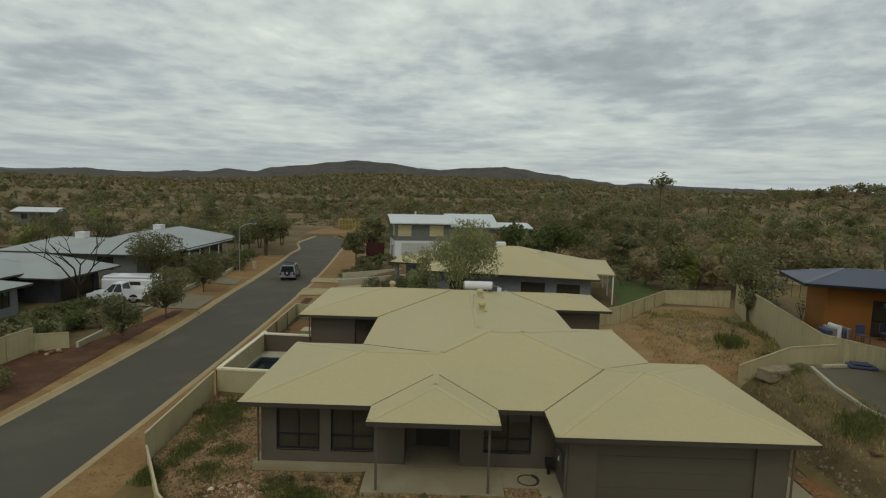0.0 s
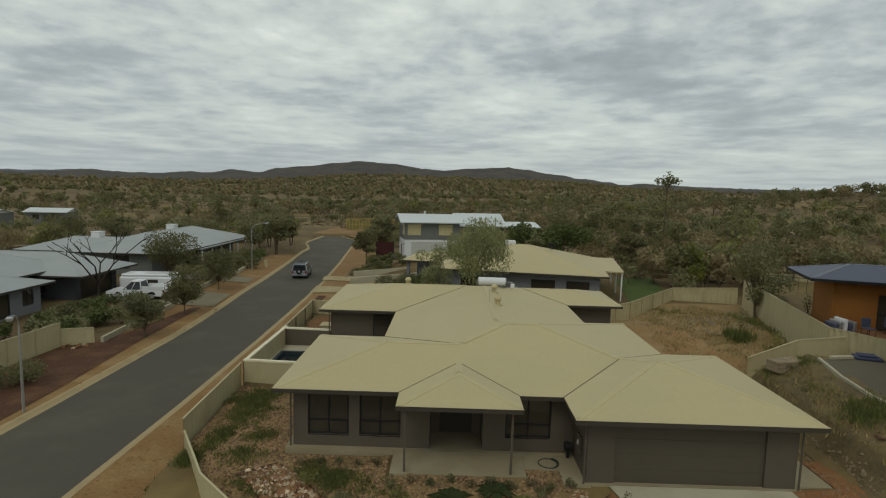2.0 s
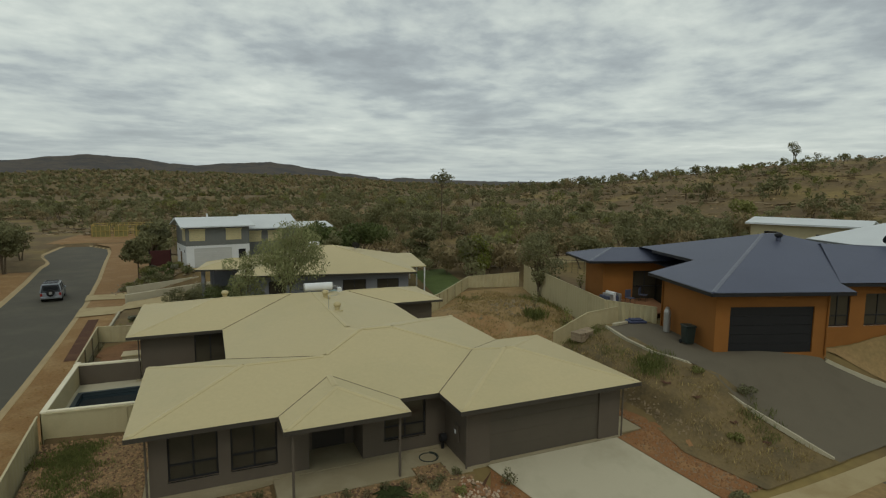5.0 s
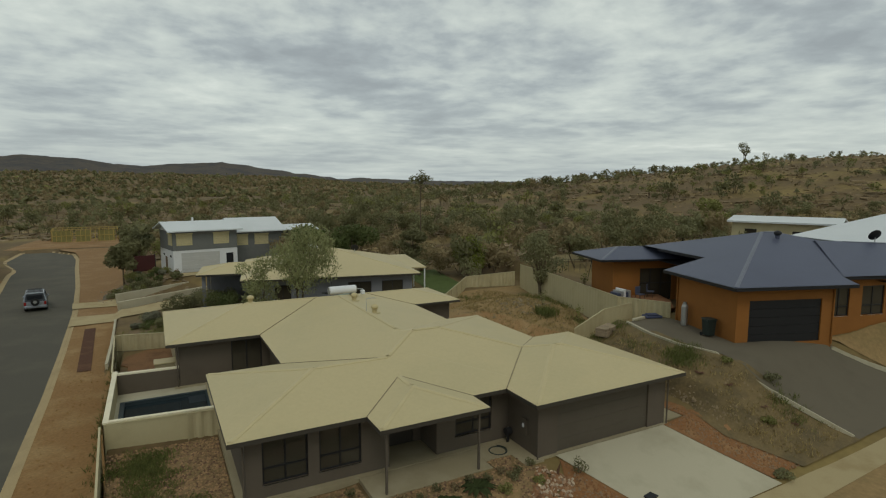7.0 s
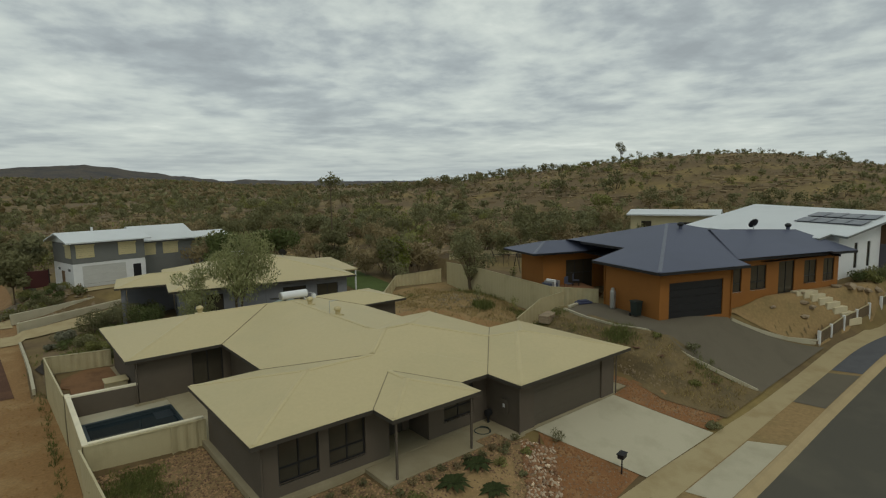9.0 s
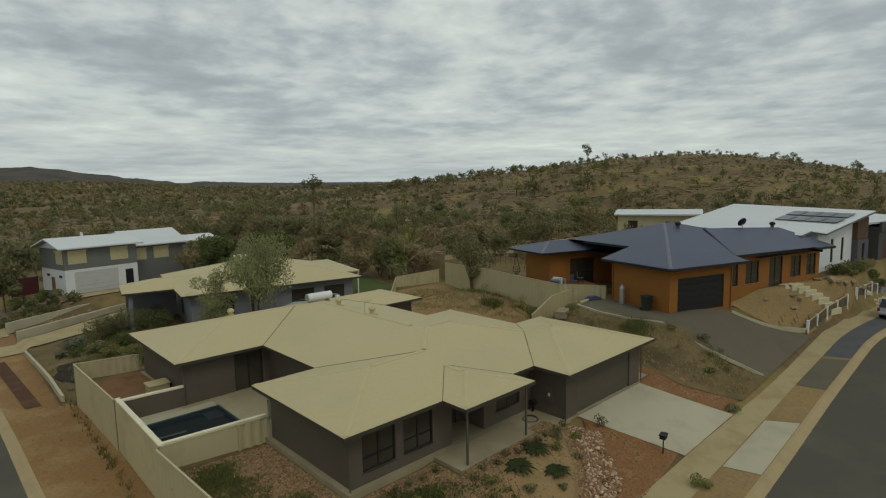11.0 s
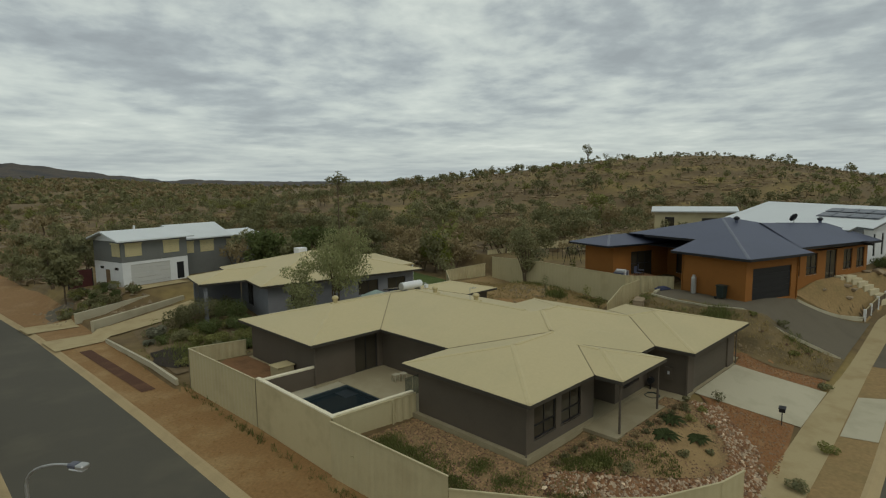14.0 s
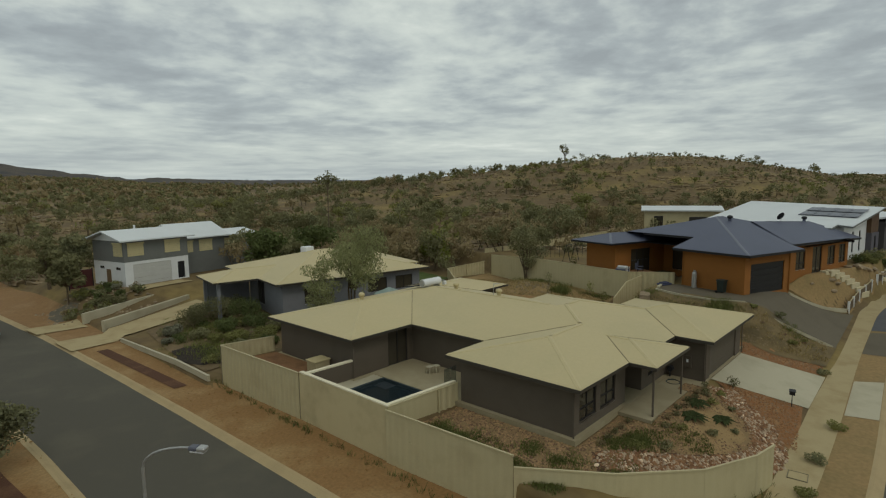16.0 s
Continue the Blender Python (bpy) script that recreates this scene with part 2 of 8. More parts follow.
def land(x, y):
    """Height of the natural ground."""
    d = math.hypot(x - 5, y - 10)
    z = ROAD_Z
    lip = 0.28 * ramp(7.4, 0.3, y)
    pad = mixf(step(-3.9 + lip, -3.8 + lip, x), 0.2 * step(-5.05, -4.85, x) + 0.5 * ramp(-4, 8, x), step(22.3, 23.3, y))
    z = mixf(z, 0.0, pad)
    if x < 6 and -5 < y < 7.6:
        # the front yard lies a step below the slab
        z -= 0.2 * pad * step(5.5, 3.6, x) * step(7.6, 7.2, y) * step(-4.5, -2.0, y)
    if y > 46 and -8 < x < 32:
        z = mixf(z, 0.4, step(47.5, 51.0, y) * step(76, 66, y) * step(-7.0, -2.5, x) * step(31, 22, x))
    if x > 18:
        east_x = 27.0 + 0.36 * max(0.0, y - 10.4)
        foot = 20.35 + 1.4 * ramp(-2.0, -5.5, y)
        crest_x = 22.8 + 1.0 * ramp(0.5, 4.5, y) + 3.8 * ramp(-0.5, -4.5, y)
        u = (x - foot) / (crest_x - foot)
        bank = (0.5 * step(0, 0.35, u) + 0.5 * ramp(0.2, 1.0, u)) * ramp(-7.0, -0.6, y) * step(8.6, 7.0, y)
        yard = 0.55 * ramp(20, 27, x) * step(6, 9, y) + 0.7 * math.exp(-((x - 24) / 4) ** 2 - ((y - 19) / 5) ** 2)
        beyond = step(east_x - 0.2, east_x + 0.4, x) * step(6.5, 8.5, y) * (1 - 0.5 * step(28, 50, y))
        z = z + yard * (1 - beyond) * step(-1, 3, y)
        z = mixf(z, 2.25, max(bank, beyond))
    if y < 0:
        z = mixf(street_z(x), z, ramp(-5.9, -1.5, y)) if x > -4.5 else mixf(z, street_z(x), step(-9, -4.5, x) * step(0, -8, y))
    if 30 < x < 52 and y < 0.5:
        # terraced garden rising from the front fence to the orange house
        drive_x = 30.6 - (y + 1.4) * 1.583
        low, high = street_y(x) + 3.4, 1.2 - (x - 24.6) * 0.325
        lift_up = mixf(street_z(x) + 0.15, 2.25 + 0.5 * step(32, 36, x), ramp(low, max(high, low + 0.6), y))
        z = mixf(z, lift_up, step(drive_x + 0.4, drive_x + 4.2, x) * step(low - 0.3, low, y))
    if 44 < x < 68 and y < 14:
        # steep planted bank up to the white house
        low = street_y(x) + 3.7
        front = max(-4.3 - (x - 46.8) * 0.19, low + 0.5)
        z = mixf(z, max(z, mixf(street_z(x) + 0.8, 2.95, ramp(low, front, y))), step(44.5, 47.5, x) * step(68, 62, x) * step(low - 0.3, low, y) * step(14, 9, y))
    z += 0.12 * step(-17, -20, x) * step(0, 12, y)
    far = step(70, 1300, d)
    z += 17.0 * far
    away = step(55, 120, d)
    if -3.65 < x < 3.2 and 8.3 < y < 13.3:
        z -= 1.9
    z += away * 20.0 * math.exp(-((x - 232) / 100) ** 2 - ((y - 74) / (130 if y > 74 else 60)) ** 2)
    z += away * 4.5 * math.exp(-((x - 170) / 70) ** 2 - ((y - 160) / 70) ** 2)
    if d > 400 and y > 0:
        # scrub-covered foothills rising towards the range
        b = math.degrees(math.atan2(x - 5, y - 10))
        z += 16.0 * step(420, 980, d) * (math.exp(-((b + 7) / 11) ** 2) + 0.75 * math.exp(-((b - 9) / 9) ** 2)) * (1 + 0.35 * noise.noise((x / 150, y / 150, 7.7)))
    rough = step(60, 160, d)
    if rough > 0:
        z += rough * (2.2 * noise.noise((x / 75, y / 75, 0.3)) + 5.0 * far * noise.noise((x / 260, y / 260, 4.2)))
    return z


def ground(x, y):
    z = land(x, y)
    if -62 < y < 108:
        inside = min(x - road_left(y) + 0.05, road_right(y) + 0.05 - x, y + 61, 107 - y)
        if inside > -0.5:
            z = mixf(z, ROAD_Z - 0.16, step(-0.5, 0.0, inside))
    if -22 < x < 120:
        inside = street_y(x) + 0.05 - y
        if inside > -0.4 and y > street_y(x) - 9:
            z = mixf(z, street_z(x) - 0.16, step(-0.4, 0.0, inside))
    return z


# ---- ground, roads, kerbs ----
M_SOIL = mat("red_brown_soil_and_dry_grass", (0.125, 0.091, 0.05), rough=0.95, var=0.38, scale=0.06, fine=0.9, bump=0.5, alt=(0.205, 0.158, 0.066), altamount=0.55)
M_VERGE = mat("orange_dirt_verge", (0.225, 0.134, 0.06), rough=0.95, var=0.35, scale=0.45, fine=7.0, bump=0.6, alt=(0.28, 0.19, 0.098), altamount=0.5)
M_REDBED = mat("dark_red_mulch", (0.078, 0.036, 0.021), rough=0.95, var=0.25, scale=0.8, fine=12.0, bump=0.6, alt=(0.12, 0.062, 0.036))
M_GRAVEL = mat("red_gravel", (0.22, 0.11, 0.052), rough=0.95, var=0.3, scale=1.2, fine=22.0, bump=0.8, alt=(0.27, 0.16, 0.085))
M_GPEB = mat("red_and_buff_gravel_stones", (0.22, 0.11, 0.052), rough=0.95, var=0.3, scale=1.2, fine=22.0, bump=0.0, rnd=0.2, pair=(0.25, 0.18, 0.11, 0.6))
M_YARD = mat("pinkish_gravel_and_soil", (0.215, 0.15, 0.085), rough=0.95, var=0.3, scale=1.0, fine=16.0, bump=0.8, alt=(0.20, 0.15, 0.08), altamount=0.6)
M_LAWN = mat("green_lawn", (0.075, 0.112, 0.032), rough=0.95, var=0.2, scale=0.7, fine=20.0, bump=0.6)
M_GRASS = mat("olive_grass_blades", (0.135, 0.158, 0.056), rough=0.9, var=0.25, scale=1.0, fine=6.0, bump=0.0, rnd=0.25, leaf=0.3)
M_STRAW = mat("straw_grass_blades", (0.30, 0.24, 0.12), rough=0.9, var=0.2, scale=1.0, fine=6.0, bump=0.0, rnd=0.25)


def axis(points):
    out = []
    for a, b, s in points:
        n = max(1, round((b - a) / s))
        out += [a + (b - a) * i / n for i in range(n)]
    return out + [points[-1][1]]


gx = axis(((-4800, -1600, 400), (-1600, -400, 50), (-400, -90, 16), (-90, -30, 4), (-30, -5.06, 0.55), (-5.06, -4.84, 0.11), (-4.84, -4.37, 0.47), (-4.37, -4.25, 0.06), (-4.25, -3.95, 0.1), (-3.95, -3.45, 0.05), (-3.45, 64, 0.55), (64, 130, 4), (130, 420, 12), (420, 1600, 60), (1600, 4800, 400)))
gy = axis(((-2400, -400, 250), (-400, -60, 25), (-60, -16, 4), (-16, 34, 0.55), (34, 120, 1.4), (120, 420, 9), (420, 1600, 35), (1600, 4800, 400)))
verts = [(x, y, ground(x, y)) for y in gy for x in gx]
nx = len(gx)
faces = [(j * nx + i, j * nx + i + 1, (j + 1) * nx + i + 1, (j + 1) * nx + i) for j in range(len(gy) - 1) for i in range(nx - 1)]
g = raw("ground", verts, faces, M_SOIL, smooth=True)
tagged(g, "red-brown desert soil with patches of dry grass", "ground", kind="structure")


def sheet(name, left, right, material, lift, n=40, across=4, label="", category="", parent=None, level=None, kind="structure"):
    """A sheet between two lines given as functions of 0 to 1, lying on the land."""
    vs, fs = [], []
    for i in range(n + 1):
        a, b = left(i / n), right(i / n)
        for k in range(across + 1):
            x, y = mixf(a[0], b[0], k / across), mixf(a[1], b[1], k / across)
            vs.append((x, y, (land(x, y) if level is None else level(x, y)) + lift))
    w = across + 1
    for i in range(n):
        for k in range(across):
            fs.append((i * w + k, i * w + k + 1, (i + 1) * w + k + 1, (i + 1) * w + k))
    ob = raw(name, vs, fs, material, parent, smooth=True)
    m = ob.data
    if m.polygons[0].normal.z < 0:
        m.flip_normals()
    if label:
        tagged(ob, label, category, kind=kind)
    return ob


def line(*pts):
    """A broken line as a function of 0 to 1."""
    seg = [math.dist(a, b) for a, b in zip(pts, pts[1:])]
    whole = sum(seg)

    def at(t):
        d = t * whole
        for (a, b), s in zip(zip(pts, pts[1:]), seg):
            if d <= s or b is pts[-1]:
                f = min(1.0, d / s)
                return tuple(mixf(p, q, f) for p, q in zip(a, b))
            d -= s
    return at


side_left = lambda t: (road_left(-58 + 164 * t), -58 + 164 * t)
side_right = lambda t: (road_right(-58 + 164 * t), -58 + 164 * t)
sheet("road", side_left, side_right, M_ASPH, 0.0, 120, 6, "grey asphalt side street ending in a bulb", "road", level=lambda x, y: ROAD_Z - 0.1)
sheet("road", lambda t: (-7.3 + 120 * t, street_y(-7.3 + 120 * t)), lambda t: (-7.3 + 120 * t, street_y(-7.3 + 120 * t) - 8.0), M_ASPH, 0.0, 90, 4,
      "grey asphalt front street curving uphill", "road", level=lambda x, y: street_z(x) - 0.1)


def kerb(name, edge, zf, n, side, label):
    """A rolled concrete kerb along a line; side: +1 if the verge lies to the left of the line's way."""
    vs, fs = [], []
    prof = ((-0.30, -0.12), (-0.05, -0.06), (0.12, 0.03), (0.28, 0.04), (0.30, -0.1))
    for i in range(n + 1):
        p = Vector((*edge(i / n), 0))
        d = Vector((*edge(min(1, (i + 0.5) / n)), 0)) - Vector((*edge(max(0, (i - 0.5) / n)), 0))
        d.normalize()
        nrm = Vector((-d.y, d.x, 0)) * side
        z = zf(p.x, p.y)
        vs += [tuple(p + nrm * a + Vector((0, 0, z + b))) for a, b in prof]
    w = len(prof)
    for i in range(n):
        for k in range(w - 1):
            f = (i * w + k, i * w + k + 1, (i + 1) * w + k + 1, (i + 1) * w + k)
            fs.append(f if side < 0 else f[::-1])
    ob = raw(name, vs, fs, M_KERB)
    return tagged(ob, label, "kerb", kind="structure")


kerb("kerb", lambda t: (road_right(-2 + 108 * t), -2 + 108 * t), lambda x, y: ROAD_Z, 130, -1, "pale concrete kerb along the verge of the side street")
kerb("kerb", lambda t: (road_left(-40 + 146 * t), -40 + 146 * t), lambda x, y: ROAD_Z, 140, 1, "pale concrete kerb on the far side of the side street")
kerb("kerb", lambda t: (road_left(106) + (road_right(106) - road_left(106)) * t, 106 + 1.2 * math.sin(3.1416 * t)), lambda x, y: ROAD_Z, 20, 1, "pale concrete kerb closing the end of the street")
kerb("kerb", lambda t: (-3.5 + 110 * t, street_y(-3.5 + 110 * t)), lambda x, y: street_z(x), 110, 1, "pale concrete kerb along the front street")

# verges and beds
sheet("verge", lambda t: (road_right(-4 + 44 * t) + 0.28, -4 + 44 * t), lambda t: (-3.93 + 0.28 * ramp(7.4, 0.3, -4 + 44 * t) - 1.08 * step(22.0, 23.4, -4 + 44 * t), -4 + 44 * t), M_VERGE, 0.03, 90, 5,
      "bare orange dirt verge between kerb and fence", "verge")
sheet("verge", lambda t: (road_left(-20 + 90 * t) - 0.28, -20 + 90 * t), lambda t: (road_left(-20 + 90 * t) - 4.2, -20 + 90 * t), M_VERGE, 0.03, 120, 4,
      "bare dirt verge with red mulch patches", "verge")
footpath = sheet("footpath", lambda t: (3.0 + 72 * t, street_y(3.0 + 72 * t) + 1.75), lambda t: (3.0 + 72 * t, street_y(3.0 + 72 * t) + 3.2), M_PATH, 0.05, 80, 2,
                 "buff concrete footpath beside the front street", "footpath", level=lambda x, y: street_z(x))

M_EARTH = mat("brown_bare_earth", (0.225, 0.135, 0.065), rough=0.95, var=0.25, scale=0.25, fine=4.0, bump=0.5, alt=(0.27, 0.18, 0.10), altamount=0.5)
M_BANK = mat("brown_eroded_bank", (0.155, 0.118, 0.064), rough=0.95, var=0.35, scale=0.8, fine=7.0, bump=0.8, alt=(0.105, 0.085, 0.05), altamount=0.6)
M_DIRT = mat("buff_dirt_with_dry_weeds", (0.27, 0.19, 0.10), rough=0.95, var=0.28, scale=0.35, fine=5.0, bump=0.5, alt=(0.22, 0.165, 0.085), altamount=0.6)
sheet("back_yard", lambda t: (18.0, 6 + 24 * t), lambda t: (26.2 + 0.34 * (24 * t - 4.4) if t > 0.19 else 23.0, 6 + 24 * t), M_DIRT, 0.04, 44, 18, "bare buff dirt and dry weeds of the back yard", "yard")
sheet("dirt_bank", lambda t: (20.2 + 1.6 * ramp(0.2, 0, t), -5.55 + 12.55 * t), lambda t: (22.85 + 1.0 * ramp(0.5, 4.5, -5.55 + 12.55 * t) + 3.8 * ramp(-0.5, -4.5, -5.55 + 12.55 * t), -5.55 + 12.55 * t), M_BANK, 0.09, 60, 22, "bare eroded dirt bank between the lots", "bank")
sheet("verge", lambda t: (4 + 60 * t, street_y(4 + 60 * t) + 0.28), lambda t: (4 + 60 * t, street_y(4 + 60 * t) + 1.76), M_DIRT, 0.035, 60, 2, "dusty dirt verge between kerb and footpath", "verge", level=lambda x, y: street_z(x))
sheet("front_bank", lambda t: (31.5 + 14 * t, -1.0 - 3.4 * t), lambda t: (36.5 + 12 * t, street_y(36.5 + 12 * t) + 3.45), M_DIRT, 0.07, 24, 8, "bare orange earth in front of the orange house", "yard")
sheet("bare_earth", lambda t: (road_right(40 + 66 * t) + 0.3, 40 + 66 * t), lambda t: (road_right(40 + 66 * t) + 3.4 + 5 * t, 40 + 66 * t), M_EARTH, 0.04, 50, 6, "bare orange earth along the end of the street", "verge")
sheet("bare_earth", lambda t: (-26 + 28 * t, 106.3 + 1.0 * math.sin(3.1416 * t)), lambda t: (-24 + 30 * t, 126.0), M_EARTH, 0.06, 20, 12, "bare orange earth beyond the end of the street", "verge", level=lambda x, y: ground(x, y))

# ---- rooms of roof and wall ----
PITCH = 0.217


def hip(bm_top, bm_edge, x0, y0, x1, y1, z, pitch=PITCH, drop=0.16, lift=0.0, caps=None):
    """One hipped roof over a rectangle: the sheeting, and the fascia and soffit below it."""
    w, d = x1 - x0, y1 - y0
    h = min(w, d) / 2
    z += lift
    if w >= d:
        r0, r1 = (x0 + h, (y0 + y1) / 2, z + h * pitch), (x1 - h, (y0 + y1) / 2, z + h * pitch)
    else:
        r0, r1 = ((x0 + x1) / 2, y0 + h, z + h * pitch), ((x0 + x1) / 2, y1 - h, z + h * pitch)
    c = [(x0, y0, z), (x1, y0, z), (x1, y1, z), (x0, y1, z)]
    v = [bm_top.verts.new(p) for p in c]
    a, b = bm_top.verts.new(r0), bm_top.verts.new(r1)
    if w >= d:
        for f in ((v[0], v[1], b, a), (v[1], v[2], b), (v[2], v[3], a, b), (v[3], v[0], a)):
            bm_top.faces.new(f)
        near = {0: r0, 3: r0, 1: r1, 2: r1}
    else:
        for f in ((v[0], v[1], a), (v[1], v[2], b, a), (v[2], v[3], b), (v[3], v[0], a, b)):
            bm_top.faces.new(f)
        near = {0: r0, 1: r0, 2: r1, 3: r1}
    t = 0.012
    lo = [bm_edge.verts.new((p[0], p[1], z - drop)) for p in c]
    hi = [bm_edge.verts.new((p[0], p[1], z - t)) for p in c]
    for i in range(4):
        j = (i + 1) % 4
        bm_edge.faces.new((lo[i], lo[j], hi[j], hi[i]))
    bm_edge.faces.new(lo[::-1])
    if caps is not None:
        for i in range(4):
            caps.append((c[i], near[i]))
        if math.dist(r0, r1) > 0.3:
            caps.append((r0, r1))


def ridge_cap(a, b, parent, material=None, name="ridge_cap"):
    """A folded metal cap laid over a hip or a ridge."""
    a, b = Vector(a), Vector(b)
    d = (b - a).normalized()
    a = a + d * 0.14
    s = Vector((-d.y, d.x, 0)).normalized()
    bm = bmesh.new()
    rows = []
    for p in (a, b):
        rows.append([bm.verts.new(p + s * o + Vector((0, 0, h))) for o, h in ((-0.117, -0.03), (-0.11, -0.002), (-0.03, 0.016), (0, 0.026), (0.03, 0.016), (0.11, -0.002), (0.117, -0.03))])
    for k in range(6):
        bm.faces.new((rows[0][k], rows[1][k], rows[1][k + 1], rows[0][k + 1]))
    return part(name, bm, material or M_CAP, parent)


def wall(parent, a, b, z0, z1, material, holes=(), thick=0.2, name="wall", label=""):
    """A wall from a to b (its outer face on the right of the way), with rectangular holes (from, to, sill, head) through it."""
    a, b = Vector((*a, 0)), Vector((*b, 0))
    d = b - a
    length = d.length
    d.normalize()
    inn = Vector((-d.y, d.x, 0)) * thick
    us = sorted({0.0, length, *(h[0] for h in holes), *(h[1] for h in holes)})
    ws = sorted({z0, z1, *(h[2] for h in holes), *(h[3] for h in holes)})
    bm = bmesh.new()
    solid = {}
    for i in range(len(us) - 1):
        for k in range(len(ws) - 1):
            mu, mw = (us[i] + us[i + 1]) / 2, (ws[k] + ws[k + 1]) / 2
            solid[i, k] = not any(h[0] < mu < h[1] and h[2] < mw < h[3] for h in holes)
    vert = {}

    def vtx(i, k, o):
        if (i, k, o) not in vert:
            vert[i, k, o] = bm.verts.new(a + d * us[i] + inn * o + Vector((0, 0, ws[k])))
        return vert[i, k, o]

    for (i, k), full in solid.items():
        if not full:
            continue
        bm.faces.new((vtx(i, k, 0), vtx(i + 1, k, 0), vtx(i + 1, k + 1, 0), vtx(i, k + 1, 0)))
        bm.faces.new((vtx(i, k, 1), vtx(i, k + 1, 1), vtx(i + 1, k + 1, 1), vtx(i + 1, k, 1)))
        for (di, dk), (p, q) in {(-1, 0): ((0, 0), (0, 1)), (1, 0): ((1, 1), (1, 0)), (0, -1): ((1, 0), (0, 0)), (0, 1): ((0, 1), (1, 1))}.items():
            if 0 <= i + di < len(us) - 1 and not solid.get((i + di, k + dk), False):
                bm.faces.new((vtx(i + p[0], k + p[1], 0), vtx(i + p[0], k + p[1], 1), vtx(i + q[0], k + q[1], 1), vtx(i + q[0], k + q[1], 0))[::-1])
    bmesh.ops.recalc_face_normals(bm, faces=bm.faces)
    return part(name, bm, material, parent, label)


def window(parent, a, b, u0, u1, z0, z1, cols=2, rail=None, name="window", frame_mat=None, glass_mat=None, label="", inset=0.06, fw=0.06):
    """A glazed window in the wall from a to b: frame bars and panes."""
    a, b = Vector((*a, 0)), Vector((*b, 0))
    d = (b - a).normalized()
    inn = Vector((-d.y, d.x, 0))
    o = new(name)
    o.parent = parent
    if label:
        o["label"] = label

    def bx(ua, ub, za, zb, depth, off):
        bm = bmesh.new()
        vs = [bm.verts.new(a + d * u + inn * (inset + off + w) + Vector((0, 0, z))) for w in (0, depth) for u, z in ((ua, za), (ub, za), (ub, zb), (ua, zb))]
        for f in ((0, 1, 2, 3), (7, 6, 5, 4), (4, 5, 1, 0), (5, 6, 2, 1), (6, 7, 3, 2), (7, 4, 0, 3)):
            bm.faces.new([vs[i] for i in f])
        return bm

    fr = bmesh.new()
    bars = [(u0, u1, z0, z0 + fw), (u0, u1, z1 - fw, z1), (u0, u0 + fw, z0 + fw, z1 - fw), (u1 - fw, u1, z0 + fw, z1 - fw)]
    w = (u1 - u0) / cols
    for c in range(1, cols):
        bars.append((u0 + w * c - fw / 2, u0 + w * c + fw / 2, z0 + fw, z1 - fw))
    for bar_ in bars:
        t = bx(*bar_, 0.06, 0)
        me = bpy.data.meshes.new("t")
        t.to_mesh(me)
        fr.from_mesh(me)
        t.free()
        bpy.data.meshes.remove(me)
    part("window_frame", fr, frame_mat or M_BLACK, o)
    if rail is not None:
        part("window_rail", bx(u0 + fw, u1 - fw, rail - fw / 2, rail + fw / 2, 0.05, -0.004), frame_mat or M_BLACK, o)
    if frame_mat is None:
        part("window_sill", bx(u0, u1, z0 - 0.035, z0 - 0.002, 0.1, -0.06), M_WHITE, o)
    for c in range(cols):
        part("pane", bx(u0 + w * c + fw / 2, u0 + w * (c + 1) - fw / 2, z0 + fw / 2, z1 - fw / 2, 0.008, 0.03), glass_mat or M_GLASS, o)
    return o


# ---- the grey house under the cream roof ----
house = thing("house", "single-storey grey rendered house with a cream hipped metal roof", "house")
EZ = 2.47
HIPS = ((-0.01, 0.0, 12.0, 7.4, 0.0), (3.24, 0.04, 16.3, 11.6, -0.006), (3.19, 1.2, 14.1, 21.6, -0.012), (-1.45, 13.02, 13.0, 21.67, 0.004),
        (8.5, 16.3, 17.75, 21.63, 0.008), (10.59, -2.0, 18.77, 5.77, 0.006), (4.64, -1.31, 8.99, 6.2, 0.01))
for x0, y0, x1, y1, lift in HIPS:
    roof_bm, edge_bm = bmesh.new(), bmesh.new()
    hip(roof_bm, edge_bm, x0, y0, x1, y1, EZ, lift=lift)
    part("roof", roof_bm, M_CREAM, house, "cream metal roof sheeting")
    part("gutter", edge_bm, M_GUTTER, house, "dark grey gutter and fascia")
